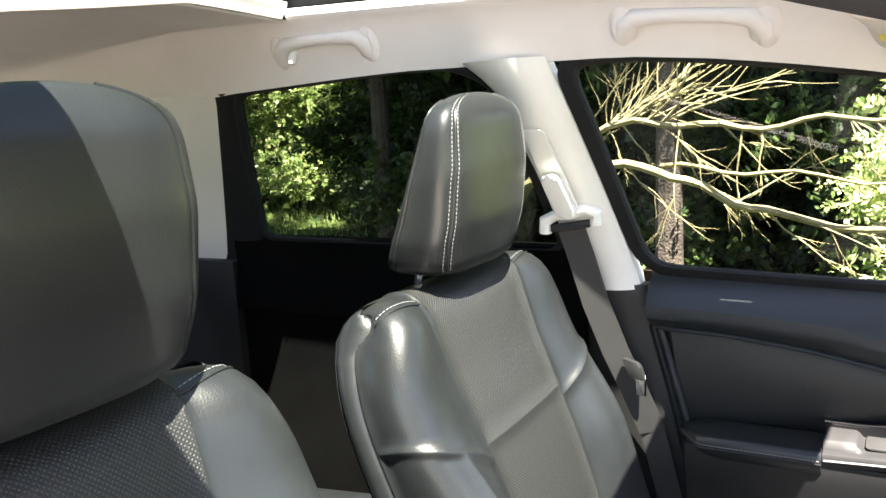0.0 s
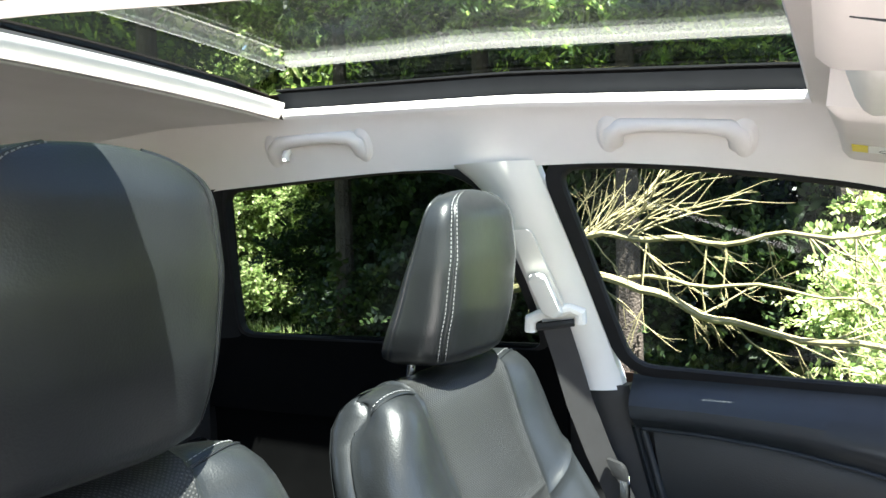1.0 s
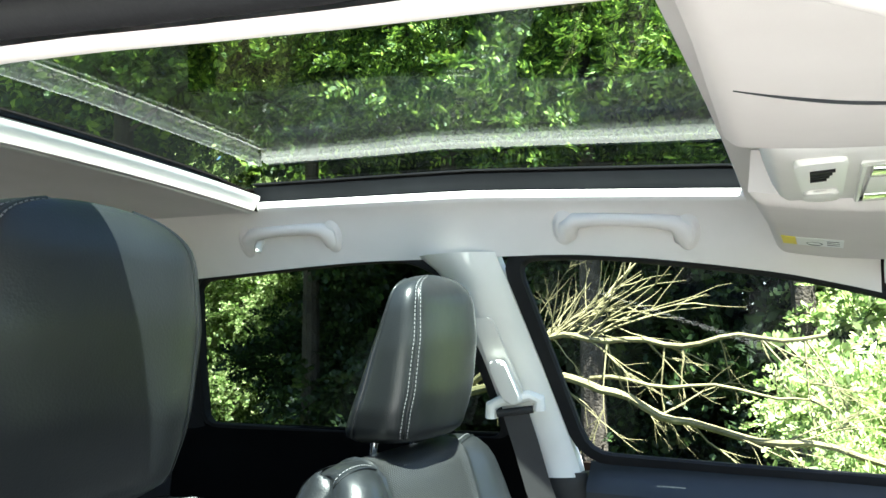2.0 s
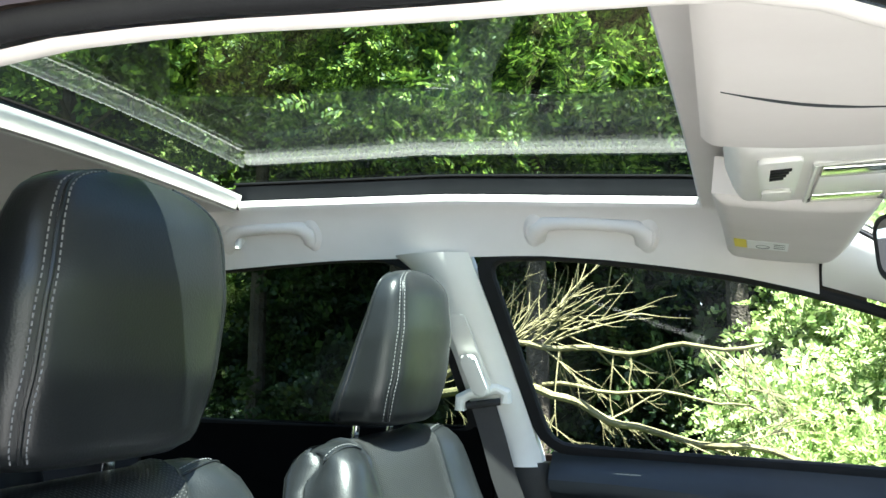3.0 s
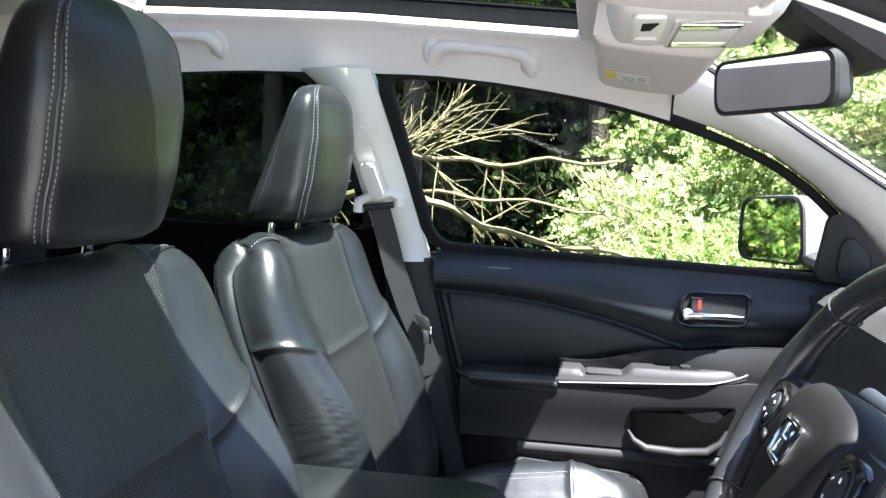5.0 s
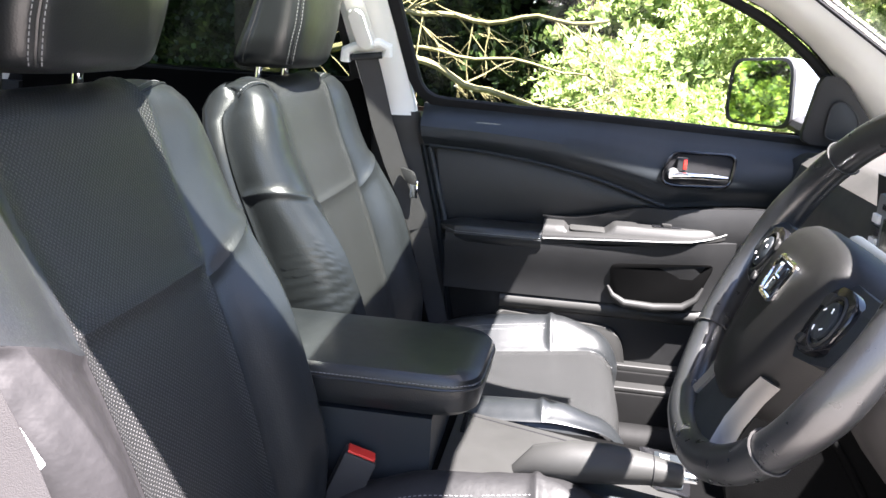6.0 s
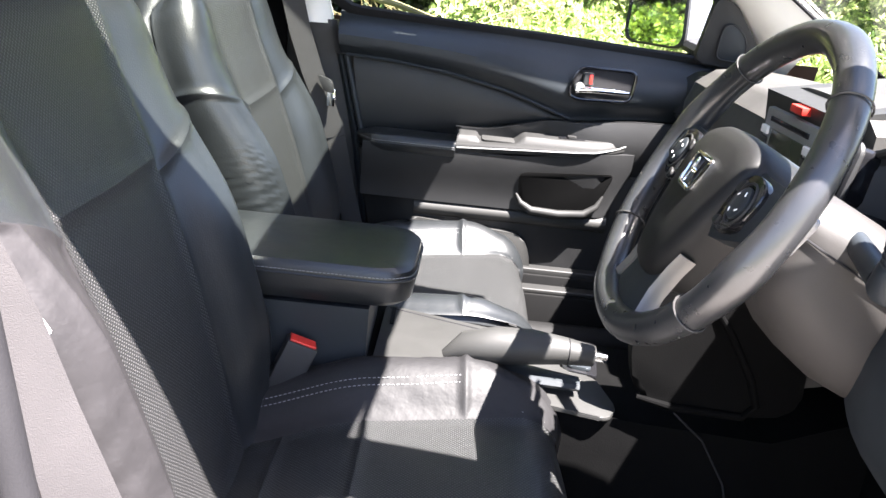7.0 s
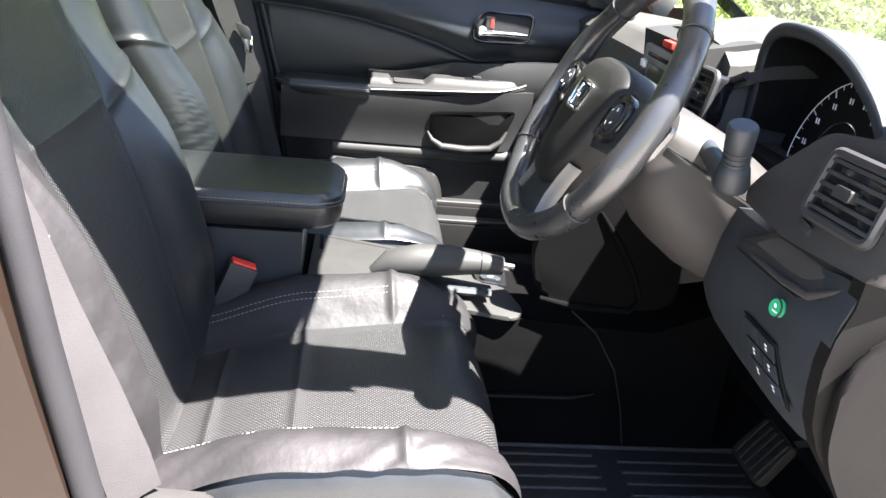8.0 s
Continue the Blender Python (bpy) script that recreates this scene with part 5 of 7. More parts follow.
    for i in range(2):
        part("heater_switch", prism(rounded([(0.496, -0.004 + 0.029 * i), (0.536, -0.006 + 0.029 * i), (0.538, 0.014 + 0.029 * i), (0.498, 0.016 + 0.029 * i)], 0.009), 0.009, 0.015, top, 0.003), SOFT_BLACK, sb, "seat heater switch")
        part("heater_mark", prism([(0.512, 0.004 + 0.029 * i), (0.522, 0.004 + 0.029 * i), (0.522, 0.007 + 0.029 * i), (0.512, 0.007 + 0.029 * i)], 0.015, 0.0154, top, 0), PAPER, sb)
    part("slit", box(0.196, 0.203, 0.035, 0.10, 0.6555, 0.6605, 0), GLOSS_BLACK, t)
    # side lining of the footwell: a joint, a shelf line and the bulge of the centre stack
    part("side_joint", tube([(0.640, -0.1345, 0.640), (0.690, -0.139, 0.60), (0.735, -0.1445, 0.53), (0.760, -0.150, 0.45), (0.775, -0.154, 0.38)], 0.0018, 6), RUBBER, t)
    part("side_shelf", tube([(0.42, -0.148, 0.470), (0.56, -0.149, 0.473), (0.66, -0.149, 0.474), (0.705, -0.147, 0.482)], [0.006, 0.007, 0.007, 0.003], 8, squash=0.6), FOOT_BLACK, t)
    # Cheek and rim are coloured near black in place of shade.
    part("stack_cheek", prism(rounded([(0.570, 0.672), (0.552, 0.760), (0.600, 0.860), (0.68, 0.925), (0.80, 0.95), (0.82, 0.66), (0.745, 0.650), (0.62, 0.660)], 0.030, 5), -0.146, -0.118, lambda p, q, r_: Vector((p, r_, q)), 0.010, seg=4), SHADE_BLACK, t)
    part("stack_rim", tube([(0.575, -0.147, 0.668), (0.63, -0.149, 0.657), (0.735, -0.149, 0.652), (0.752, -0.149, 0.672), (0.735, -0.149, 0.715), (0.690, -0.148, 0.785), (0.655, -0.147, 0.83)], [0.004, 0.006, 0.006, 0.006, 0.006, 0.006, 0.003], 10), SHADE_BLACK, t)
    # hand brake
    hb = part("hand_brake", tube([(0.29, -0.088, 0.672), (0.32, -0.088, 0.690), (0.37, -0.090, 0.700), (0.42, -0.092, 0.704), (0.47, -0.094, 0.704), (0.515, -0.094, 0.700)], [0.010, 0.025, 0.029, 0.027, 0.021, 0.016], 18), GREY_PANEL, t, "grey hand brake lever")
    part("release_button", tube([(0.515, -0.094, 0.700), (0.535, -0.094, 0.698)], [0.008, 0.007], 10), CHROME, hb)
    part("grip_joint", tube(disc_ring((0.475, -0.0945, 0.7035), Vector((0, 1, 0)), Vector((0, 0, 1)), 0.0205), 0.0009, 5, closed=True), RUBBER, hb)
    part("brake_boot", tube([(0.30, -0.09, 0.655), (0.40, -0.09, 0.657), (0.50, -0.09, 0.648)], [0.02, 0.026, 0.018], 10, squash=0.5), SOFT_BLACK, t)
    return t


build_console()


# ---- dashboard ----
def build_dashboard():
    t = thing("dashboard", "charcoal dashboard with a bright sunlit top", "dashboard", (0.9, 0, 0.9))
    PROF = [(1.30, 1.045), (1.15, 1.062), (1.0, 1.078), (0.90, 1.085), (0.83, 1.075), (0.79, 1.045), (0.775, 1.0), (0.775, 0.95), (0.76, 0.92), (0.765, 0.86), (0.80, 0.80), (0.86, 0.74), (0.95, 0.70)]
    def f(i, y):
        x, z = table(i, [(k, p[0]) for k, p in enumerate(PROF)]), table(i, [(k, p[1]) for k, p in enumerate(PROF)])
        e = smooth((abs(y) - 0.60) / 0.14)
        if z > 0.972 and x < 0.98:
            x = lerp(0.985, x, smooth((abs(y + 0.375) - 0.160) / 0.03))
        return Vector((x + 0.05 * e * (1 if x < 1 else 0), y, z - 0.01 * e))
    part("main_panel", sheet(f, steps(0, 12, 60), steps(-0.735, 0.735, 98)), DASH, t)
    # centre stack
    part("centre_fascia", thick(lambda s, y: Vector((lerp(0.768, 0.82, s), y, lerp(1.10, 0.70, s))), steps(0, 1, 10), steps(-0.13, 0.13, 6), 0.10, (1, 0, 0.2)), GREY_PANEL, t)
    rad = part("radio", box(0.762, 0.79, -0.105, 0.098, 0.970, 1.078, 0.006), BRIGHT_SILVER, t, "silver radio with a dark display")
    part("display", box(0.7595, 0.764, -0.068, 0.058, 0.990, 1.048, 0.002), SCREEN, rad)
    part("disc_slot", box(0.7598, 0.764, -0.075, 0.07, 1.058, 1.066, 0.001), GLOSS_BLACK, rad)
    for k in (1, -1):
        for i in range(4):
            part("radio_key", box(0.7575, 0.764, k * 0.083 - 0.012, k * 0.083 + 0.012, 0.985 + 0.017 * i, 0.998 + 0.017 * i, 0.002), WHITE_PLASTIC if i % 2 else PLASTIC, rad)
    part("hazard_switch", box(0.756, 0.775, -0.045, 0.0, 1.085, 1.097, 0.003), RED, t, "red hazard switch")
    part("upper_display_hood", thick(lambda x, y: Vector((x, y, 1.115 + 0.03 * smooth((x - 0.81) / 0.15) - 0.03 * (y / 0.16) ** 4)), steps(0.81, 1.0, 10), steps(-0.16, 0.16, 12), 0.03, (0, 0, -1)), DASH, t)
    # vents beside the centre and at both ends
    def vent(name, c, n, w, h, slats=5, pod=True):
        n = Vector(n).normalized()
        s = n.cross(Vector((0, 0, 1))).normalized()
        u = s.cross(n)
        c = Vector(c)
        P = lambda p, q, r: c + s * p + u * q + n * r
        v = part(name, prism(rounded([(-w, -h), (w, -h), (w * 0.92, h), (-w * 0.92, h)], 0.012), -0.03, 0.0, P, 0.003), GLOSS_BLACK, t)
        if pod:
            part("vent_pod", prism(rounded([(-w - 0.03, -h - 0.028), (w + 0.010, -h - 0.036), (w + 0.112, -h - 0.024), (w + 0.090, -h + 0.014), (w + 0.022, h + 0.014), (-w * 0.3, h + 0.026), (-w - 0.03, h + 0.026)], 0.016), -0.07, -0.0015, P, 0.008, seg=3), PLASTIC, v)
        part("vent_frame", tube([P(p, q, 0.002) for p, q in rounded([(-w, -h), (w, -h), (w * 0.92, h), (-w * 0.92, h)], 0.012)], 0.006, 8, closed=True), PLASTIC, v)
        for i in range(slats):
            q = lerp(-h, h, (i + 0.7) / (slats + 0.4))
            part("vent_slat", prism([(-w * 0.93, q - 0.002), (w * 0.93, q - 0.002), (w * 0.93, q + 0.0025), (-w * 0.93, q + 0.0025)], -0.006, 0.006, P, 0.001), PLASTIC, v)
        if pod:
            part("vent_wheel", prism(rounded([(w * 0.55, -h - 0.020), (w * 0.95, -h - 0.016), (w * 0.95, -h - 0.006), (w * 0.55, -h - 0.010)], 0.003), -0.002, 0.004, P, 0.001), SILVER, v)
        part("vent_tab", prism(rounded([(-0.012, -0.006), (0.012, -0.006), (0.012, 0.006), (-0.012, 0.006)], 0.002), 0.0, 0.014, P, 0.002), SILVER, v)
        return v
    vent("side_vent", (0.716, -0.678, 1.045), (-1, -0.10, 0.25), 0.050, 0.034, 5)
    vent("side_vent", (0.822, 0.610, 1.022), (-0.9, -0.35, 0.35), 0.050, 0.028, 4)
    vent("centre_vent", (0.774, -0.160, 1.035), (-1, -0.1, 0.2), 0.030, 0.040, 6, False)
    part("passenger_vent_pod", thick(lambda s, q: Vector((lerp(0.78, 0.90, s), lerp(0.53, 0.69, q), lerp(0.955, 1.078, s))), steps(0, 1, 6), steps(0, 1, 6), 0.06, (0.7, 0, -0.7)), GREY_PANEL, t)
    part("driver_vent_pod", thick(lambda s, q: Vector((lerp(0.728, 0.82, s) + 0.02 * (q - 0.5) ** 2, lerp(-0.755, -0.560, q), lerp(0.998, 1.098, s))), steps(0, 1, 6), steps(0, 1, 6), 0.08, (1, 0, -0.3)), PLASTIC, t)
    # instrument hood and dials
    RIM = [(-0.205, 0.995), (-0.212, 1.050), (-0.214, 1.095), (-0.218, 1.124), (-0.234, 1.143), (-0.284, 1.153), (-0.388, 1.145), (-0.470, 1.110), (-0.520, 1.072), (-0.540, 1.030), (-0.546, 0.990)]

    def rim(i, out=0.0):
        """A rounded walk round the hood's mouth, out metres outside it."""
        def at(j):
            j = min(max(j, 0.0), 10.0)
            return Vector((table(j, [(k, p[0]) for k, p in enumerate(RIM)]), table(j, [(k, p[1]) for k, p in enumerate(RIM)])))
        p = (at(i - 0.6) + at(i - 0.3) + at(i) + at(i + 0.3) + at(i + 0.6)) / 5
        d = (at(i + 0.5) - at(i - 0.5)).normalized()
        return p + Vector((-d.y, d.x)) * -out

    def hood(i, s, out=0.0):
        p = rim(i, out)
        return Vector((lerp(0.832, 1.0, s) + 0.16 * (1.15 - p.y) * (1 - s) * 0.25, lerp(p.x, -0.378, 0.06 * s), p.y - 0.018 * s))
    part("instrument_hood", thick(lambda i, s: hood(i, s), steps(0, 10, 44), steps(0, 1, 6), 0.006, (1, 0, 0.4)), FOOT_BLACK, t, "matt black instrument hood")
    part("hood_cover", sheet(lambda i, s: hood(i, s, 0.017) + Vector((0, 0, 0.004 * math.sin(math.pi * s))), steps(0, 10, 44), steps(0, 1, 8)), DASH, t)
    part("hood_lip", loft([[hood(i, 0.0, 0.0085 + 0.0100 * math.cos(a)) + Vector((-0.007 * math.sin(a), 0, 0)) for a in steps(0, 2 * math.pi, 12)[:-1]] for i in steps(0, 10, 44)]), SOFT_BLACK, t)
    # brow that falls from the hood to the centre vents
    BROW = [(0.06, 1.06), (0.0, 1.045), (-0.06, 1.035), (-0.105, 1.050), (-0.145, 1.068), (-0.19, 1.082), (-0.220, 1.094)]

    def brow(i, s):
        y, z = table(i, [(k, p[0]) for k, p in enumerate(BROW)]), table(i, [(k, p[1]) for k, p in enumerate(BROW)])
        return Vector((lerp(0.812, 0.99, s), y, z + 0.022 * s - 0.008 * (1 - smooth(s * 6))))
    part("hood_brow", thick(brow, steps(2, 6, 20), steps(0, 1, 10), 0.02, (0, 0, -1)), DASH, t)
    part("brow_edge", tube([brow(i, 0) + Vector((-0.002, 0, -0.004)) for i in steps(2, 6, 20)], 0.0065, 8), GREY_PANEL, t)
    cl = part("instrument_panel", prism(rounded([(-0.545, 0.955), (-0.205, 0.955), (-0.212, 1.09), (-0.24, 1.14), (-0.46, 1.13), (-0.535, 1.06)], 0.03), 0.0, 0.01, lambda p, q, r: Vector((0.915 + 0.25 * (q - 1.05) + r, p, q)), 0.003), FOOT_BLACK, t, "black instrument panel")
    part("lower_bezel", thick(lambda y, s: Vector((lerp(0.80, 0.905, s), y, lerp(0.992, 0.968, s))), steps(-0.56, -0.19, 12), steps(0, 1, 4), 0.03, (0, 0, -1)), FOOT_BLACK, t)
    D = lambda a, r, cy=-0.352, cz=1.005: Vector((0.905 + 0.25 * (cz + r * math.sin(a) - 1.05) - 0.002, cy + r * math.cos(a), cz + r * math.sin(a)))
    part("dial_ring", tube([D(a, 0.045) for a in steps(0, 2 * math.pi, 40)[:-1]], 0.0014, 6, closed=True), CHROME, cl)
    part("dial_arc", tube([D(a, 0.101) for a in steps(-0.45, 3.6, 40)], 0.0008, 5), PAPER, cl)
    for k in range(28):
        a = lerp(-0.45, 3.6, k / 27)
        part("dial_mark", tube([D(a, 0.088 if k % 3 == 0 else 0.094), D(a, 0.100)], 0.0009 if k % 3 == 0 else 0.0006, 4), PAPER, cl)
    for k in range(10):
        a = lerp(-0.45, 3.6, k / 9)
        for d in (-0.003, 0.003):
            part("dial_figure", tube([D(a, 0.074) + Vector((-0.001, d, -0.004)), D(a, 0.074) + Vector((-0.001, d, 0.004))], 0.0011, 4), PAPER, cl)
    # driver's knee panel, storage and switches
    def knee(z, y):
        x = curve_table(z, [(0.60, 0.86), (0.70, 0.79), (0.76, 0.748), (0.80, 0.714), (0.84, 0.704), (0.90, 0.700), (0.93, 0.704), (0.958, 0.720)])
        return Vector((x + 0.05 * smooth((y + 0.50) / 0.25), y, z + 0.015 * smooth((-0.62 - y) / 0.1)))

    def knee_left(z):
        return curve_table(z, [(0.60, -0.70), (0.74, -0.68), (0.778, -0.64), (0.790, -0.55), (0.815, -0.45), (0.86, -0.40), (0.90, -0.40), (0.955, -0.30)])
    part("knee_panel", thick(lambda z, q: knee(z, lerp(-0.735, knee_left(z), q)), steps(0.958, 0.755, 22), steps(0, 1, 24), 0.03, (1, 0, 0)), SOFT_BLACK, t, "soft black knee panel")
    TR = rounded([(-0.725, 0.036), (-0.678, -0.008), (-0.632, -0.012), (-0.510, -0.014), (-0.572, 0.030)], 0.012)
    TP = lambda p, q, r: Vector((0.709 + q * 0.45 - r * 0.8, p, 0.941 + q * 0.84 + r * 0.4))
    tr = part("coin_tray", prism(TR, 0.0, 0.004, TP, 0.002), SHROUD, t, "taupe-grey storage tray")
    part("tray_hollow", prism(rounded([(-0.690, 0.028), (-0.660, 0.006), (-0.628, 0.001), (-0.545, 0.000), (-0.578, 0.024)], 0.010), 0.0035, 0.0052, TP, 0.0008), DASH, tr)
    part("tray_lip", tube([TP(p, q, 0.004) for p, q in ((-0.722, 0.030), (-0.676, -0.006), (-0.632, -0.011), (-0.56, -0.012))], [0.002, 0.005, 0.005, 0.002], 10), SHROUD, tr)
    part("tray_joint", tube([TP(p, q, 0.001) for p, q in ((-0.52, -0.019), (-0.60, -0.0185), (-0.66, -0.016), (-0.70, 0.004), (-0.738, 0.036))], 0.0012, 6), RUBBER, t)
    eco = part("round_button", tube([(0.704, -0.636, 0.903), (0.6955, -0.638, 0.905)], [0.0102, 0.0096], 24), GREEN, t, "glowing green round button")
    part("button_ring", tube(disc_ring((0.6960, -0.638, 0.905), Vector((0, 1, 0)), Vector((0.1, 0, 1)).normalized(), 0.0102), 0.0011, 6, closed=True), SILVER, eco)
    part("button_leaf", loft([[Vector((0.6945 - h, -0.638 + s_ * 0.0030 * math.cos(a_), 0.9075 + s_ * 0.0026 * math.sin(a_))) for a_ in steps(0, 2 * math.pi, 10)[:-1]] for s_, h in ((1.0, 0.0), (0.6, 0.0006))]), PAPER, eco)
    part("button_mark", box(0.6938, 0.6952, -0.6430, -0.6330, 0.9005, 0.9018, 0), PAPER, eco)
    # switch block: two slanting columns of flush keys
    def SK(p, q, r):
        y, z = -0.577 - 0.036 * p - 0.012 * q, 0.866 - 0.0005 * p - 0.0185 * q
        return Vector((knee(z, y).x - 0.001 - r, y, z))
    part("switch_frame", prism([(-0.08, -0.1), (2.08, -0.1), (2.08, 3.1), (-0.08, 3.1)], 0.0, 0.0022, SK, 0.0004), FOOT_BLACK, t)
    for i in range(2):
        for j in range(3):
            k = part("switch", prism([(i + 0.05, j + 0.06), (i + 0.95, j + 0.06), (i + 0.95, j + 0.94), (i + 0.05, j + 0.94)], 0.0015, 0.0042, SK, 0.0008), SOFT_BLACK, t)
            if (i, j) != (0, 0):
                for m in range(2):
                    part("switch_mark", prism([(i + 0.44, j + 0.36 + 0.20 * m), (i + 0.57 - 0.05 * m, j + 0.36 + 0.20 * m), (i + 0.56, j + 0.46 + 0.20 * m), (i + 0.46, j + 0.46 + 0.20 * m)], 0.0042, 0.0048, SK, 0), PAPER, k)
    part("end_panel", thick(lambda s, z: Vector((lerp(knee(min(0.958, z), -0.735).x - 0.002, 1.0, s), -0.738 - 0.008 * smooth(s * 8), z)), steps(0, 1, 16), steps(0.60, 0.985, 12), 0.02, (0, 1, 0)), DARK_TRIM, t)
    part("end_lid", prism(rounded([(0.715, 0.80), (0.708, 0.90), (0.77, 0.95), (1.0, 0.96), (1.0, 0.62), (0.80, 0.66)], 0.03), -0.760, -0.748, lambda p, q, r: Vector((p, r, q)), 0.006, seg=3), DARK_TRIM, t, "dark taupe end cover")
    return t


DASH = surface("grey_taupe_dash_plastic", (0.028, 0.027, 0.025), (0.042, 0.040, 0.037), (0.5, 0.65), 5, 900, 0.2, depth=0.0006, spec=0.4)
SHROUD = surface("taupe_grey_plastic", (0.016, 0.0147, 0.0137), (0.023, 0.021, 0.0195), (0.55, 0.7), 5, 900, 0.15, spec=0.35)
SCREEN = material("dark_display", (0.045, 0.05, 0.03), 0.15)
GREEN = material("green_lit_plastic", (0.006, 0.10, 0.045), 0.3)
GREEN.node_tree.nodes["Principled BSDF"].inputs["Emission Color"].default_value = (0.05, 0.8, 0.35, 1)
GREEN.node_tree.nodes["Principled BSDF"].inputs["Emission Strength"].default_value = 0.02
build_dashboard()


# ---- steering wheel ----
HUB = surface("matt_dark_grey_pad", (0.005, 0.005, 0.0048), (0.0075, 0.0075, 0.007), (0.5, 0.62), 6, 900, 0.2, depth=0.0006, spec=0.25)


def build_steering():
    t = thing("steering_wheel", "black leather steering wheel with silver spokes and switches", "steering wheel", (0.58, -0.372, 1.05))
    C = Vector((0.545, -0.372, 1.052))
    n = Vector((-math.cos(radians(27)), 0, math.sin(radians(27))))
    ay, au = Vector((0, -1, 0)), Vector((math.sin(radians(27)), 0, math.cos(radians(27))))
    P = lambda p, q, r=0.0: C + ay * p + au * q + n * r
    R = 0.178
    rim = part("rim", tube([P(R * math.cos(a), R * math.sin(a)) for a in steps(0, 2 * math.pi, 96)[:-1]], [0.0175 + 0.0022 * math.exp(-((abs((a + 0.5) % math.pi - 1.0) - 0.75) / 0.18) ** 2) for a in steps(0, 2 * math.pi, 96)[:-1]], 18, closed=True), WHEEL_LEATHER, t)
    for a in (0.75, 2.39, -0.62, 3.76):
        part("rim_seam", tube([P((R + 0.0190 * math.cos(b)) * math.cos(a), (R + 0.0190 * math.cos(b)) * math.sin(a), 0.0190 * math.sin(b)) for b in steps(0, 2 * math.pi, 20)[:-1]], 0.0011, 5, closed=True), GREY_PANEL, rim)
    # shield-shaped centre pad
    pad = rounded([(-0.086, 0.026), (-0.078, 0.046), (-0.045, 0.060), (0.045, 0.060), (0.078, 0.046), (0.086, 0.026), (0.066, -0.055), (0.034, -0.122), (-0.034, -0.122), (-0.066, -0.055)], 0.028, 6)
    hub = part("hub_pad", loft([[P(p * k, (q + 0.02) * k - 0.02, r) for p, q in pad] for k, r in ((0.96, -0.055), (1.0, -0.025), (1.0, -0.004), (0.97, 0.008), (0.90, 0.016), (0.75, 0.0215), (0.5, 0.0245), (0.25, 0.0255), (0.05, 0.0258))]), HUB, t, "black centre pad")
    E_ = rounded([(-0.026, 0.019), (0.026, 0.019), (0.021, -0.019), (-0.021, -0.019)], 0.006, 4)
    em = part("emblem", tube([P(p * 0.95, q * 1.0 - 0.002, 0.0262) for p, q in E_], 0.0026, 8, closed=True), CHROME, hub, "chrome emblem frame")
    for k in (1, -1):
        part("emblem_bar", tube([P(k * 0.011, 0.012, 0.0264), P(k * 0.0085, -0.002, 0.0264), P(k * 0.0105, -0.017, 0.0264)], 0.0024, 6), CHROME, em)
    part("emblem_cross", tube([P(-0.009, -0.002, 0.0264), P(0.009, -0.002, 0.0264)], 0.0024, 6), CHROME, em)
    part("airbag_mark", box(-0.0035, 0.0035, -0.0005, 0.0005, -0.0035, 0.0035, 0), SILVER, hub).matrix_basis = Matrix.Translation(P(0.030, -0.066, 0.0205) - Vector((0.58, -0.372, 1.05)))
    for k in (1, -1):
        sp = part("spoke", loft([[P(k * p, q * w + o, r) for q, r in ((0.034, -0.022), (0.036, 0.000), (0.020, 0.009), (-0.020, 0.009), (-0.036, 0.000), (-0.034, -0.022))] for p, w, o in ((0.060, 1.15, -0.004), (0.10, 1.0, 0.000), (0.135, 0.85, 0.006), (0.166, 0.78, 0.010))]), SOFT_BLACK, t)
        O = [(k * 0.082, 0.028), (k * 0.120, 0.034), (k * 0.140, 0.022), (k * 0.136, -0.014), (k * 0.100, -0.034), (k * 0.080, -0.026)]
        sc = part("spoke_switch", prism(rounded(O, 0.014), 0.004, 0.014, lambda p, q, r: P(p, q, r), 0.003, seg=3), GLOSS_BLACK, sp, "black switch cluster")
        part("switch_ring", tube([P(k * (0.112 + 0.019 * math.cos(a)), 0.002 + 0.022 * math.sin(a), 0.0145) for a in steps(0, 2 * math.pi, 28)[:-1]], 0.0015, 6, closed=True), SILVER, sp)
        part("switch_button", loft([[P(k * (0.112 + s * 0.014 * math.cos(a)), 0.002 + s * 0.017 * math.sin(a), h) for a in steps(0, 2 * math.pi, 20)[:-1]] for s, h in ((1.0, 0.013), (1.0, 0.0165), (0.85, 0.018), (0.3, 0.0185))]), SOFT_BLACK, sp)
        for i in range(4):
            a = 0.8 + 1.57 * i
            part("switch_mark", tube([P(k * (0.112 + 0.009 * math.cos(a)), 0.002 + 0.011 * math.sin(a), 0.0182), P(k * (0.112 + 0.0105 * math.cos(a + 0.35)), 0.002 + 0.013 * math.sin(a + 0.35), 0.0178)], 0.0009, 5), PAPER, sp)
        for i in range(2):
            part("switch_key", prism(rounded([(k * 0.086, 0.020 - 0.040 * i), (k * 0.097, 0.023 - 0.040 * i), (k * 0.095, 0.009 - 0.036 * i), (k * 0.085, 0.009 - 0.036 * i)], 0.003), 0.013, 0.0165, lambda p, q, r: P(p, q, r), 0.001), SILVER, sp)
        # silver edge that runs from the switches down the lower spoke to the rim
        part("spoke_edge", loft([[P(k * (p + d * (1.5 if k < 0 else 0.45)), q, r) for d, r in ((-0.006, -0.012), (-0.006, 0.004), (0.000, 0.0075), (0.006, 0.003), (0.006, -0.012))] for p, q in ((0.060, -0.075), (0.054, -0.095), (0.052, -0.125), (0.060, -0.150), (0.072, -0.166))]), SPOKE_SILVER, t, "silver spoke edge")
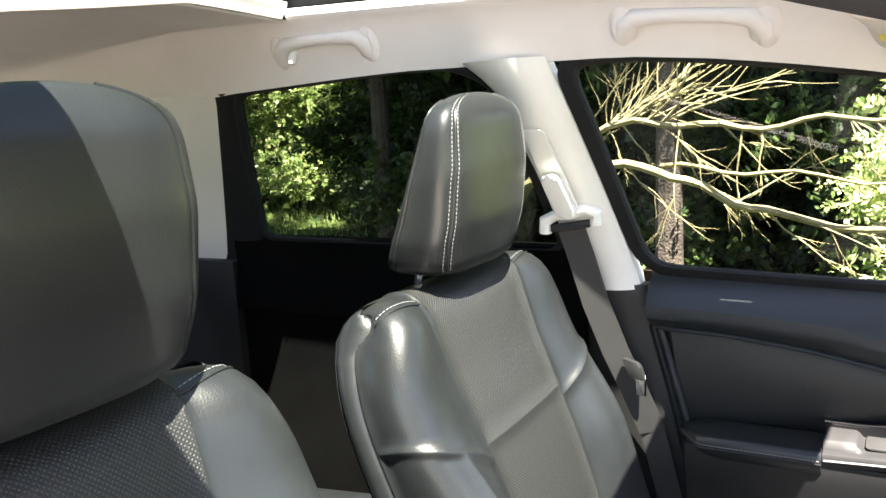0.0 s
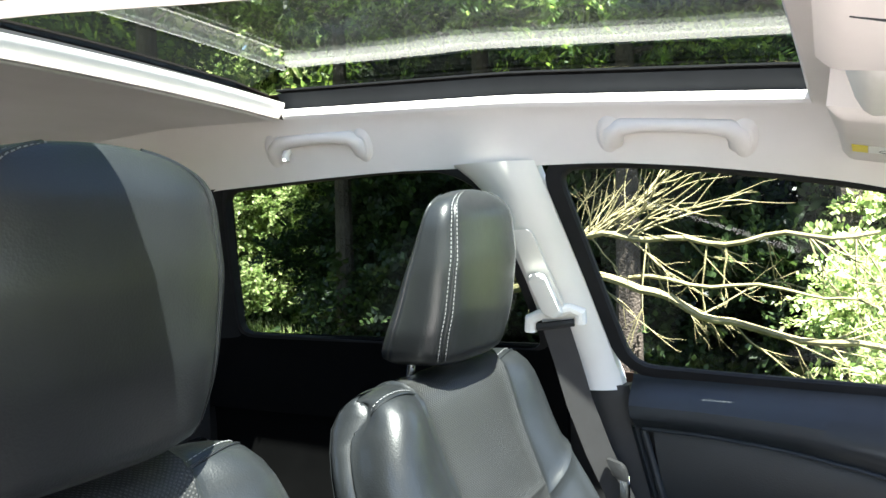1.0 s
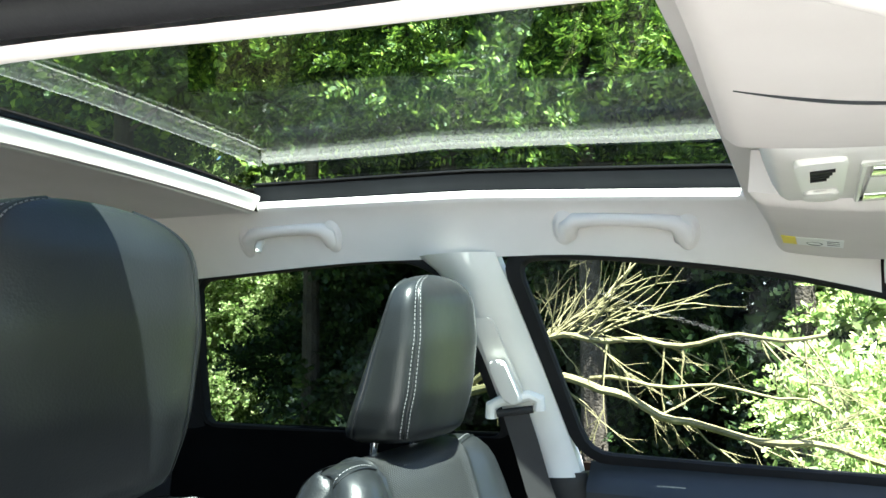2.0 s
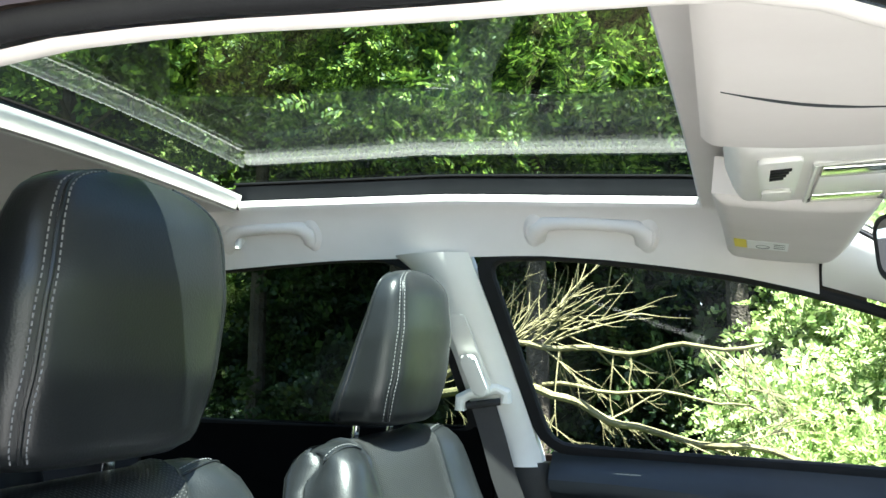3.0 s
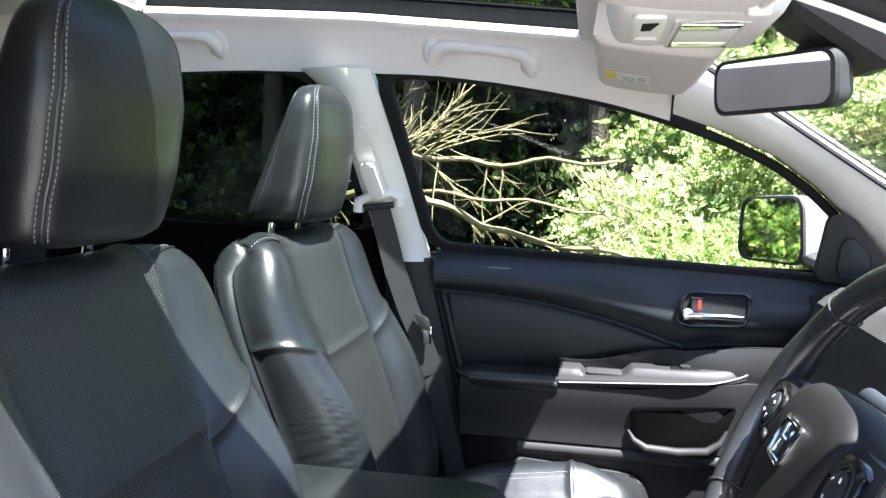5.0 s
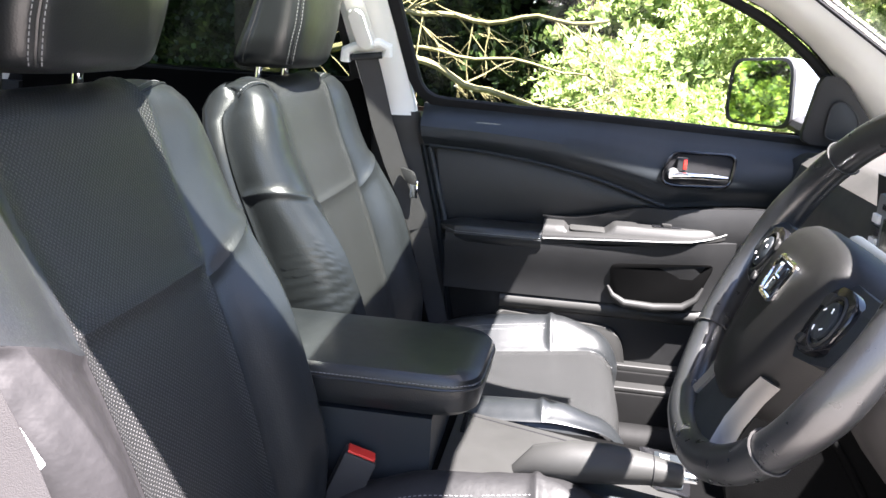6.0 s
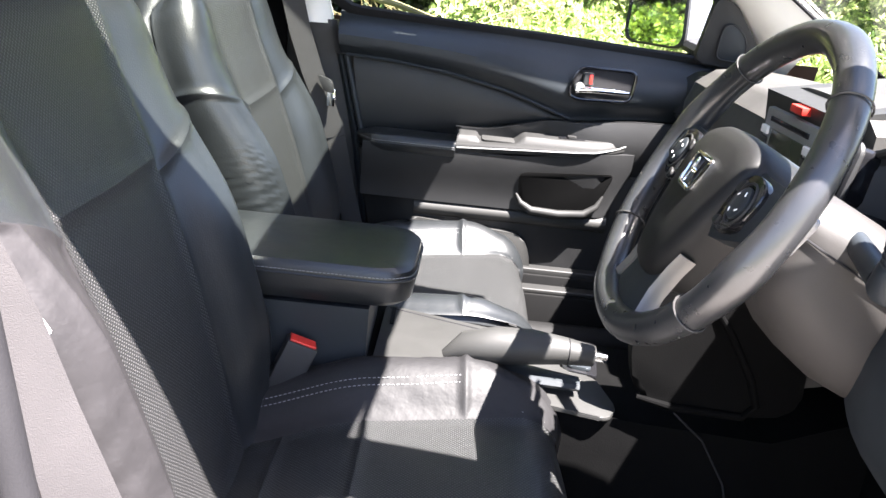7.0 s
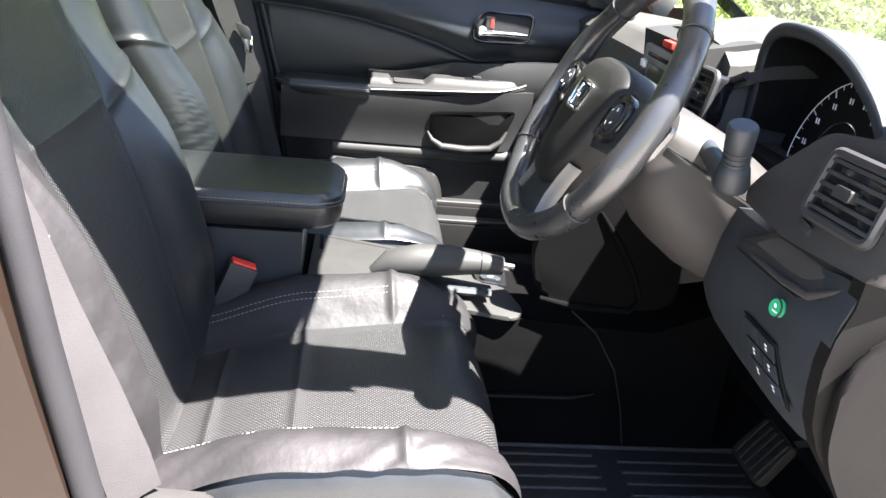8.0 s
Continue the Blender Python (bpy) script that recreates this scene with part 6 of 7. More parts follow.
    part("lower_spoke", loft([[P(p * w, q, r) for p, r in ((-1, -0.014), (-1, 0.001), (-0.5, 0.004), (0.5, 0.004), (1, 0.001), (1, -0.014))] for w, q in ((0.046, -0.100), (0.046, -0.125), (0.054, -0.150), (0.064, -0.168))]), SOFT_BLACK, t, "black lower spoke")
    # column shroud: rounded box sections along the column, deeper below
    ax = Vector((0.885, 0, -0.465))
    ux = Vector((0.465, 0, 0.885))

    def sec(d, w, up, dn, r):
        o = rounded([(-w, up * 0.55), (-w * 0.62, up), (w * 0.62, up), (w, up * 0.55), (w * 0.96, -dn * 0.6), (w * 0.62, -dn), (-w * 0.62, -dn), (-w * 0.96, -dn * 0.6)], r, 4)
        return [C + ax * d + Vector((0, -p, 0)) + ux * q for p, q in o]
    sh = part("column_shroud", loft([sec(0.072, 0.056, 0.038, 0.042, 0.02), sec(0.080, 0.072, 0.050, 0.058, 0.02), sec(0.105, 0.086, 0.058, 0.078, 0.022), sec(0.155, 0.091, 0.060, 0.104, 0.024), sec(0.205, 0.093, 0.056, 0.112, 0.024), sec(0.25, 0.093, 0.050, 0.110, 0.024)]), SHROUD, t, "taupe-grey column shroud")
    part("shroud_joint", tube([C + ax * d + Vector((0, -k_, 0)) + ux * 0.008 for d, k_ in ((0.080, 0.0732), (0.105, 0.0875), (0.155, 0.0925), (0.205, 0.0945), (0.25, 0.0945))], 0.0013, 6), RUBBER, sh)
    part("column_collar", loft([sec(0.018, 0.050, 0.036, 0.040, 0.02), sec(0.076, 0.052, 0.036, 0.040, 0.02)]), RUBBER, t)
    part("ignition_lock", tube([C + ax * 0.10 + Vector((0, 0.080, -0.020)), C + ax * 0.085 + Vector((0, 0.112, -0.026))], [0.020, 0.017], 16), SOFT_BLACK, t)
    sk = part("stalk", tube([C + Vector((0.125, -0.07, -0.028)), Vector((0.662, -0.520, 1.012))], [0.012, 0.014], 14), SOFT_BLACK, t)
    B0, B1 = Vector((0.664, -0.535, 1.004)), Vector((0.652, -0.556, 1.080))
    part("stalk_knob", tube([lerp(B0, B1, s) for s in (0.0, 0.08, 0.30, 0.38, 0.40, 0.62, 0.64, 0.96, 1.0)], [0.019, 0.0215, 0.0185, 0.0165, 0.0150, 0.0150, 0.0158, 0.0168, 0.0150], 22), SOFT_BLACK, sk)
    for h in (0.44, 0.52, 0.60):
        part("stalk_ring", tube(disc_ring(lerp(B0, B1, h), Vector((1, 0, 0.15)).normalized(), Vector((0, 1, 0.25)).normalized(), 0.0153), 0.0009, 5, closed=True), PLASTIC, sk)
    # wiper stalk on the far side, pale in the sun
    part("wiper_stalk", tube([C + Vector((0.115, 0.07, 0.0)), C + Vector((0.095, 0.17, 0.01))], [0.010, 0.012], 12), SOFT_BLACK, t)
    part("paddle", prism(rounded([(0.080, -0.030), (0.132, -0.018), (0.140, 0.030), (0.092, 0.030)], 0.008), -0.046, -0.040, lambda p, q, r: P(p, q, r), 0.002), BRIGHT_SILVER, t, "silver shift paddle")
    part("paddle", prism(rounded([(-0.080, -0.030), (-0.132, -0.018), (-0.140, 0.030), (-0.092, 0.030)], 0.008), -0.046, -0.040, lambda p, q, r: P(p, q, r), 0.002), BRIGHT_SILVER, t, "silver shift paddle")
    return t


SPOKE_SILVER = surface("satin_silver_spoke", (0.10, 0.095, 0.085), (0.14, 0.132, 0.12), (0.4, 0.5), 6, 1200, 0.05, metal=0.3)
WHEEL_LEATHER = surface("smooth_black_leather", (0.012, 0.0125, 0.013), (0.020, 0.021, 0.022), (0.24, 0.34), 8, 700, 0.15, depth=0.0005, grain_kind="VORONOI", spec=0.6)
build_steering()


# ---- footwell ----
def build_floor_mat():
    t = thing("floor_mat", "ribbed black rubber mat in the driver's footwell", "floor mat", (0.7, -0.4, 0.358))
    part("base", box(0.36, 1.02, -0.64, -0.14, 0.357, 0.366, 0.003), MAT_RUBBER, t)
    part("raised_edge", tube([(0.37, -0.15, 0.368), (1.01, -0.15, 0.368), (1.01, -0.63, 0.368), (0.37, -0.63, 0.368)], 0.006, 8, closed=True), MAT_RUBBER, t)
    for i in range(15):
        y = -0.175 - 0.031 * i
        part("rib", box(0.40, 0.715, y - 0.006, y + 0.006, 0.3655, 0.3715, 0.0025, seg=1), MAT_RUBBER, t)
        part("rib", box(0.755, 0.99, y - 0.021, y - 0.010, 0.3655, 0.3705, 0.0025, seg=1), MAT_RUBBER, t)
    return t


build_floor_mat()


def build_pedal(name, label, y0, y1, x, z, ribs):
    t = thing(name, label, "pedal", (x, (y0 + y1) / 2, z))
    d, n = Vector((0.56, 0, 0.83)), Vector((-0.83, 0, 0.56))
    P = lambda p, q, r: Vector((x, 0, z)) + d * p + Vector((0, q, 0)) + n * r
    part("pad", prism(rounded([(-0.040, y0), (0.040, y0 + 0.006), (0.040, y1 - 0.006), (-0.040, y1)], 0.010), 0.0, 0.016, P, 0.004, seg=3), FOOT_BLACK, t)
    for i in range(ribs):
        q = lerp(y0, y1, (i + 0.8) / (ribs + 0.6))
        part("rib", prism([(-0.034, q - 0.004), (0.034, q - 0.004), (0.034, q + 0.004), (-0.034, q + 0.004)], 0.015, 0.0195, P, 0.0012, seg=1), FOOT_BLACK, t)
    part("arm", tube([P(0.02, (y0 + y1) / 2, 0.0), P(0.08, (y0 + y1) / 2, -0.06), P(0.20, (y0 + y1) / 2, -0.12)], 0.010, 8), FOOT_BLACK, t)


build_pedal("brake_pedal", "black brake pedal with a ribbed rubber pad", -0.466, -0.378, 0.885, 0.562, 5)
build_pedal("accelerator_pedal", "black accelerator pedal with a ribbed pad", -0.585, -0.525, 0.93, 0.47, 3)


# ---- driver's side opening ----
def build_driver_opening():
    # seal that runs round the open doorway
    pts = [head_edge(x, -1) + Vector((0, -0.030, 0.010)) for x in steps(0.58, -0.06, 18)]
    pts += [(-0.10, -0.645, 1.45), (-0.085, -0.70, 1.30), (-0.045, -0.745, 1.12), (0.0, -0.775, 0.90), (0.035, -0.785, 0.72), (0.06, -0.79, 0.56), (0.10, -0.79, 0.44), (0.2, -0.78, 0.405), (0.6, -0.775, 0.402), (0.95, -0.775, 0.41)]
    solid("trim_3", tube(pts, 0.0115, 12, squash=1.1), RUBBER, "black rubber seal round the open driver's doorway", "door seal", "structure")
    solid("wall_jamb", thick(lambda s, z: Vector((table(z, [(0.40, 0.10), (0.72, 0.035), (1.12, -0.05), (1.46, -0.11)]) - 0.012 - 0.16 * s, -(side_y(z) + 0.045 + 0.02 * s), z)), steps(0, 1, 8), steps(0.40, 1.46, 16), 0.06, (0, 1, 0)), PAINT, "bronze painted door jamb of the centre pillar", "door jamb", "structure")
    solid("wall_pillar_b_right", thick(lambda s, z: Vector((table(z, [(0.40, 0.08), (0.72, 0.01), (1.12, -0.07), (1.46, -0.13)]) - 0.14 * s, -(side_y(z) - 0.012 - 0.02 * math.sin(math.pi * s)), z)), steps(0, 1, 8), steps(0.40, 1.46, 16), 0.02, (0, -1, 0)), PLASTIC, "dark lining of the centre pillar by the driver", "pillar trim", "structure")


build_driver_opening()


# ---- rear bench ----
def build_rear_seat():
    t = thing("rear_bench", "black leather rear bench seat", "rear seat", (-0.8, 0, 0.4))
    for y0, y1 in ((-0.60, -0.20), (-0.20, 0.20), (0.20, 0.60)):
        part("back_panel", padded(lambda s, q: Vector((-1.02 - 0.20 * q + 0.03 * math.sin(math.pi * s), lerp(y0, y1, s), lerp(0.62, 1.12, q))), 0.4, 0.5), LEATHER, t)
        part("cushion_panel", padded(lambda s, q: Vector((lerp(-0.52, -1.02, q), lerp(y0, y1, s), 0.64 - 0.05 * q)), 0.4, 0.5), LEATHER, t)
    part("bench_base", box(-1.25, -0.54, -0.62, 0.62, 0.36, 0.585, 0.02), CARPET, t)
    return t


build_rear_seat()

# ---- outside: ground, trees and the fallen branch ----
def ground_material():
    m = material("rough_lawn_and_leaf_litter", (0.06, 0.10, 0.02), 0.9, 0, 0.2)
    b = m.node_tree.nodes["Principled BSDF"]
    co = node(m, "TexCoord")
    n1 = node(m, "TexNoise", Scale=1.3, Detail=8.0, Roughness=0.65)
    n2 = node(m, "TexNoise", Scale=30.0, Detail=4.0)
    link(m, co, "Object", n1, "Vector")
    link(m, co, "Object", n2, "Vector")
    r1 = ramp(m, [(0.35, (0.045, 0.075, 0.015)), (0.55, (0.085, 0.125, 0.025)), (0.7, (0.16, 0.17, 0.05))])
    link(m, n1, "Fac", r1, "Fac")
    r2 = ramp(m, [(0.3, (0.35, 0.35, 0.35)), (0.7, (1.2, 1.2, 1.2))])
    link(m, n2, "Fac", r2, "Fac")
    mx = node(m, "MixRGB", Fac=1.0)
    mx.blend_type = "MULTIPLY"
    link(m, r1, "Color", mx, "Color1")
    link(m, r2, "Color", mx, "Color2")
    link(m, mx, "Color", b, "Base Color")
    bp = node(m, "Bump", Strength=0.8, Distance=0.05)
    link(m, n2, "Fac", bp, "Height")
    link(m, bp, "Normal", b, "Normal")
    return m


solid("ground", sheet(lambda x, y: Vector((x, y, 0.06 * noise.noise(Vector((x * 0.12, y * 0.12, 3))) * min(1, max(0, math.hypot(x, y) - 3) / 5))), steps(-120, 120, 80), steps(-120, 120, 80)), ground_material(), "rough lawn round the parked car", "lawn", kind="structure")
# Unseen pale ground, added to bounce sunlight up onto the headliner.
BOUNCE_GROUND = surface("pale_bounce_ground", (0.27, 0.255, 0.23), (0.36, 0.345, 0.315), (0.85, 0.95), 2, 90, 0.7, depth=0.01, spec=0.2)
solid("bounce_ground", thick(lambda x, y: Vector((x, y, 0.018)), steps(-7, 7, 14), steps(-7.5, -0.55, 8), 0.08, (0, 0, -1)), BOUNCE_GROUND, "unseen pale ground beside the car, added to bounce light", "drive", kind="structure")
LITTER = surface("leaf_litter", (0.020, 0.014, 0.008), (0.060, 0.042, 0.025), (0.85, 0.95), 3, 60, 0.9, depth=0.03, spec=0.1)
solid("ground_bed", thick(lambda s, q: Vector((lerp(-5.5, 9.0, s), lerp(2.0, 9.5, q) + 0.35 * math.sin(s * 17) + 0.2 * math.sin(s * 41), 0.035 + 0.05 * noise.noise(Vector((s * 9, q * 6, 1))))), steps(0, 1, 50), steps(0, 1, 20), 0.12, (0, 0, -1)), LITTER, "brown leaf litter under the trees", "ground", kind="structure")


def leaf_material(name, dark, mid, light, through=0.35):
    m = bpy.data.materials.new(name)
    m.use_nodes = True
    t = m.node_tree
    b = t.nodes["Principled BSDF"]
    b.inputs["Roughness"].default_value = 0.5
    b.inputs["Specular IOR Level"].default_value = 0.35
    g = node(m, "NewGeometry")
    r = ramp(m, [(0.0, dark), (0.55, mid), (1.0, light)])
    link(m, g, "Random Per Island", r, "Fac")
    link(m, r, "Color", b, "Base Color")
    tl = node(m, "BsdfTranslucent")
    link(m, r, "Color", tl, "Color")
    mx = node(m, "MixShader", Fac=through)
    t.links.new(b.outputs[0], mx.inputs[1])
    t.links.new(tl.outputs[0], mx.inputs[2])
    t.links.new(mx.outputs[0], t.nodes["Material Output"].inputs["Surface"])
    return m


CONIFER = leaf_material("conifer_sprays", (0.016, 0.038, 0.006), (0.075, 0.145, 0.020), (0.30, 0.42, 0.06))
BRIGHT_LEAF = leaf_material("light_green_leaves", (0.07, 0.13, 0.025), (0.28, 0.37, 0.11), (0.56, 0.58, 0.30), 0.45)
# The next-but-two greens are darkened to stand in for shade under the canopy.
SHADED_LEAF = leaf_material("shaded_green_leaves", (0.008, 0.017, 0.005), (0.018, 0.036, 0.009), (0.05, 0.085, 0.018))
BARK = surface("grey_brown_bark", (0.022, 0.018, 0.013), (0.055, 0.046, 0.034), (0.8, 0.95), 6, 60, 0.9, depth=0.02, spec=0.2)
DEAD_WOOD = surface("pale_dead_wood", (0.085, 0.075, 0.032), (0.21, 0.19, 0.09), (0.7, 0.9), 12, 160, 0.6, depth=0.004, spec=0.2)


def spray_mesh(name, centres, outs, rng, size, leaflets, width, mat, droop=0.25):
    """Feathery sprays: a bent axis with paired leaflets, at each centre, pointing along outs."""
    n = len(centres)
    outs = outs + rng.normal(0, 0.45, (n, 3)) + np.array([0, 0, 0.15])
    outs /= np.linalg.norm(outs, axis=1)[:, None] + 1e-9
    ref = rng.normal(0, 1, (n, 3))
    side = np.cross(outs, ref)
    side /= np.linalg.norm(side, axis=1)[:, None] + 1e-9
    length = size * rng.uniform(0.6, 1.3, n)[:, None]
    V, F = [], []
    base = 0
    for k in range(leaflets):
        u = (k + 0.5) / leaflets
        p = centres + outs * length * u + np.array([0, 0, -1]) * (droop * u * u * length)
        for sg in (1, -1):
            fwd = outs * 0.55 + sg * side * 0.9 + rng.normal(0, 0.22, (n, 3))
            fwd /= np.linalg.norm(fwd, axis=1)[:, None]
            le = length * (0.50 * (1 - 0.65 * u))
            wid = np.cross(fwd, np.cross(outs, side) + rng.normal(0, 0.4, (n, 3)))
            wid /= np.linalg.norm(wid, axis=1)[:, None] + 1e-9
            w = wid * width * length
            V += [p, p + fwd * le * 0.5 + w, p + fwd * le, p + fwd * le * 0.5 - w]
            idx = np.arange(n) + base
            F.append(np.stack([idx, idx + n, idx + 2 * n, idx + 3 * n], 1))
            base += 4 * n
    me = bpy.data.meshes.new(name)
    me.from_pydata(np.concatenate(V).tolist(), [], np.concatenate(F).tolist())
    me.materials.append(mat)
    return me


def build_tree(x, y, height, radius, seed, mat, sprays, size, label, bare=0.12, shape=1.0, trunk_r=0.09, bark=None, leaflets=5, width=0.12, name="conifer_tree", category="tree"):
    rng = np.random.default_rng(seed)
    rnd = random.Random(seed)
    t = thing(name, label, category, (x, y, 0.0))
    lean = (rnd.uniform(-0.2, 0.2), rnd.uniform(-0.2, 0.2))
    axis = lambda h: Vector((x + lean[0] * h * 0.3 + 0.05 * math.sin(h * 1.7 + seed), y + lean[1] * h * 0.3, h * height))
    part("trunk", tube([axis(h) for h in steps(0, 0.96, 12)], [trunk_r * (1.25 if h == 0 else 1 - 0.9 * h) for h in steps(0, 0.96, 12)], 10), bark or BARK, t)
    # limbs carry the sprays
    cs, os_ = [], []
    count = max(10, int(height * 9))
    tips = []
    for i in range(count):
        h = lerp(bare, 0.97, (i + rnd.random()) / count)
        a = i * 2.4 + rnd.uniform(-0.4, 0.4)
        R = radius * (1 - h) ** (0.65 * shape) * rnd.uniform(0.65, 1.2) + 0.12
        if h < bare + 0.1:
            R *= 0.8
        p0 = axis(h)
        d = Vector((math.cos(a), math.sin(a), rnd.uniform(-0.05, 0.45)))
        pts = [p0, p0 + d * R * 0.5 + Vector((0, 0, 0.04 * R)), p0 + d * R + Vector((0, 0, -0.12 * R))]
        tips.append(pts)
        n = int(sprays / count * (0.4 + R / radius))
        s = rng.uniform(0.25, 1.0, n) ** 0.6
        along = np.outer(s, np.array(d) * R) + np.array(p0)
        along[:, 2] += 0.08 * R * s - 0.2 * R * s * s
        spread = (0.10 + 0.22 * (1 - s)) * R + 0.05
        off = rng.normal(0, 1, (n, 3)) * spread[:, None] * np.array([1, 1, 0.65])
        cs.append(along + off)
        o = off / (np.linalg.norm(off, axis=1)[:, None] + 1e-6) * 0.6 + np.array(d) * 0.9
        os_.append(o)
    bm = bmesh.new()
    for pts in tips[::2]:
        tube(pts, [0.022, 0.013, 0.004], 5, bm=bm)
    part("limbs", bm, bark or BARK, t)
    me = spray_mesh("crown", np.concatenate(cs), np.concatenate(os_), rng, size, leaflets, width, mat)
    ob = new("crown", me)
    ob.parent = t
    ob.location = (-x, -y, 0)
    return t


TREES = [
    # x, y, height, radius, kind
    (-3.4, 5.0, 7.0, 1.7, 0), (-2.0, 4.6, 6.5, 1.5, 0), (-0.9, 4.2, 5.6, 1.35, 0), (0.3, 4.5, 6.8, 1.5, 0), (1.5, 4.9, 2.1, 1.2, 4), (3.1, 5.0, 2.0, 1.3, 4),
    (-2.9, 7.4, 9.0, 2.0, 2), (-0.6, 7.0, 9.0, 2.1, 2), (1.8, 7.3, 2.5, 1.6, 2), (4.6, 7.0, 2.3, 1.8, 4), (6.4, 4.6, 2.1, 1.6, 4),
    (-7.5, 13.5, 13.0, 3.2, 2), (-10.8, 12.5, 13.0, 3.4, 2), (-14.0, 10.0, 13.0, 3.4, 2), (-4.4, 13.5, 13.0, 3.2, 2), (-17.5, 7.5, 13.0, 3.6, 2), (-3.2, 9.6, 11.0, 2.4, 2),
    (-7.8, 6.2, 10.0, 2.3, 3), (0.7, 6.7, 8.5, 1.8, 2), (-1.3, 5.7, 3.2, 1.3, 5), (0.1, 5.5, 3.0, 1.2, 5), (-2.7, 6.0, 3.2, 1.3, 5), (-4.3, 7.6, 2.8, 1.3, 5), (-6.6, 9.3, 3.2, 1.6, 6), (-8.6, 8.8, 3.2, 1.7, 6), (-4.9, 4.3, 9.0, 1.8, 3), (-7.6, 4.4, 10.0, 2.4, 3),
]
for i, (x, y, h, r, k) in enumerate(TREES):
    if k == 0:
        build_tree(x, y, h, r, 11 + i, CONIFER, 9000, 0.15, "feathery green conifer in dappled sun", bare=0.42, leaflets=7, width=0.065)
    elif k in (5, 6):
        # Kind 5 takes the shade-coloured leaves, kind 6 the light ones.
        build_tree(x, y, h, r, 31 + i, BRIGHT_LEAF if k == 6 else SHADED_LEAF, 6000, 0.16, "bushy green conifer under taller trees", bare=0.02, shape=0.6, trunk_r=0.05, leaflets=5)
    elif k == 4:
        build_tree(x, y, h, r, 31 + i, BRIGHT_LEAF, 6000, 0.14, "golden green bush in full sun", bare=0.04, shape=0.5, trunk_r=0.05, leaflets=5, width=0.11, name="leafy_bush", category="bush")
    elif k == 3:
        build_tree(x, y, h, r, 31 + i, CONIFER, 8000, 0.22, "tall green conifer with a bare lower trunk", bare=0.34, shape=0.7, trunk_r=0.12, leaflets=5)
    else:
        # The back row's shade is put into its leaf colour.
        build_tree(x, y, h, r, 31 + i, SHADED_LEAF, 4500, 0.30, "tall tree behind the hedge, foliage coloured for shade", bare=0.02, shape=0.7, trunk_r=0.14, leaflets=4)
BUSHES = [(1.28, 2.9, 1.62, 0.72), (0.78, 2.35, 1.18, 0.52), (1.95, 2.7, 1.92, 0.8), (2.6, 3.2, 1.8, 0.9), (1.55, 2.2, 1.12, 0.5), (3.4, 2.8, 2.0, 0.8)]
for i, (x, y, h, r) in enumerate(BUSHES):
    build_tree(x, y, h, r, 71 + i, BRIGHT_LEAF, 8000, 0.085, "golden green bush in full sun", bare=0.08, shape=0.75, trunk_r=0.03, leaflets=6, width=0.075, name="leafy_bush", category="bush")
# hedge beyond the lawn
for i, (x, y, h, r) in enumerate([(-11.5, 10.5, 5.0, 2.4), (-9.6, 12.0, 6.0, 2.6), (-7.4, 12.2, 5.5, 2.5), (-5.4, 11.0, 6.5, 2.4), (-13.5, 8.5, 5.0, 2.4), (-16, 6, 6, 2.8)]):
    build_tree(x, y, h, r, 91 + i, BRIGHT_LEAF if i in (0, 1, 2, 4) else CONIFER, 5000, 0.34, "leafy hedge tree beyond the lawn", bare=0.02, shape=0.5, trunk_r=0.12, leaflets=4, width=0.16, name="hedge_tree")


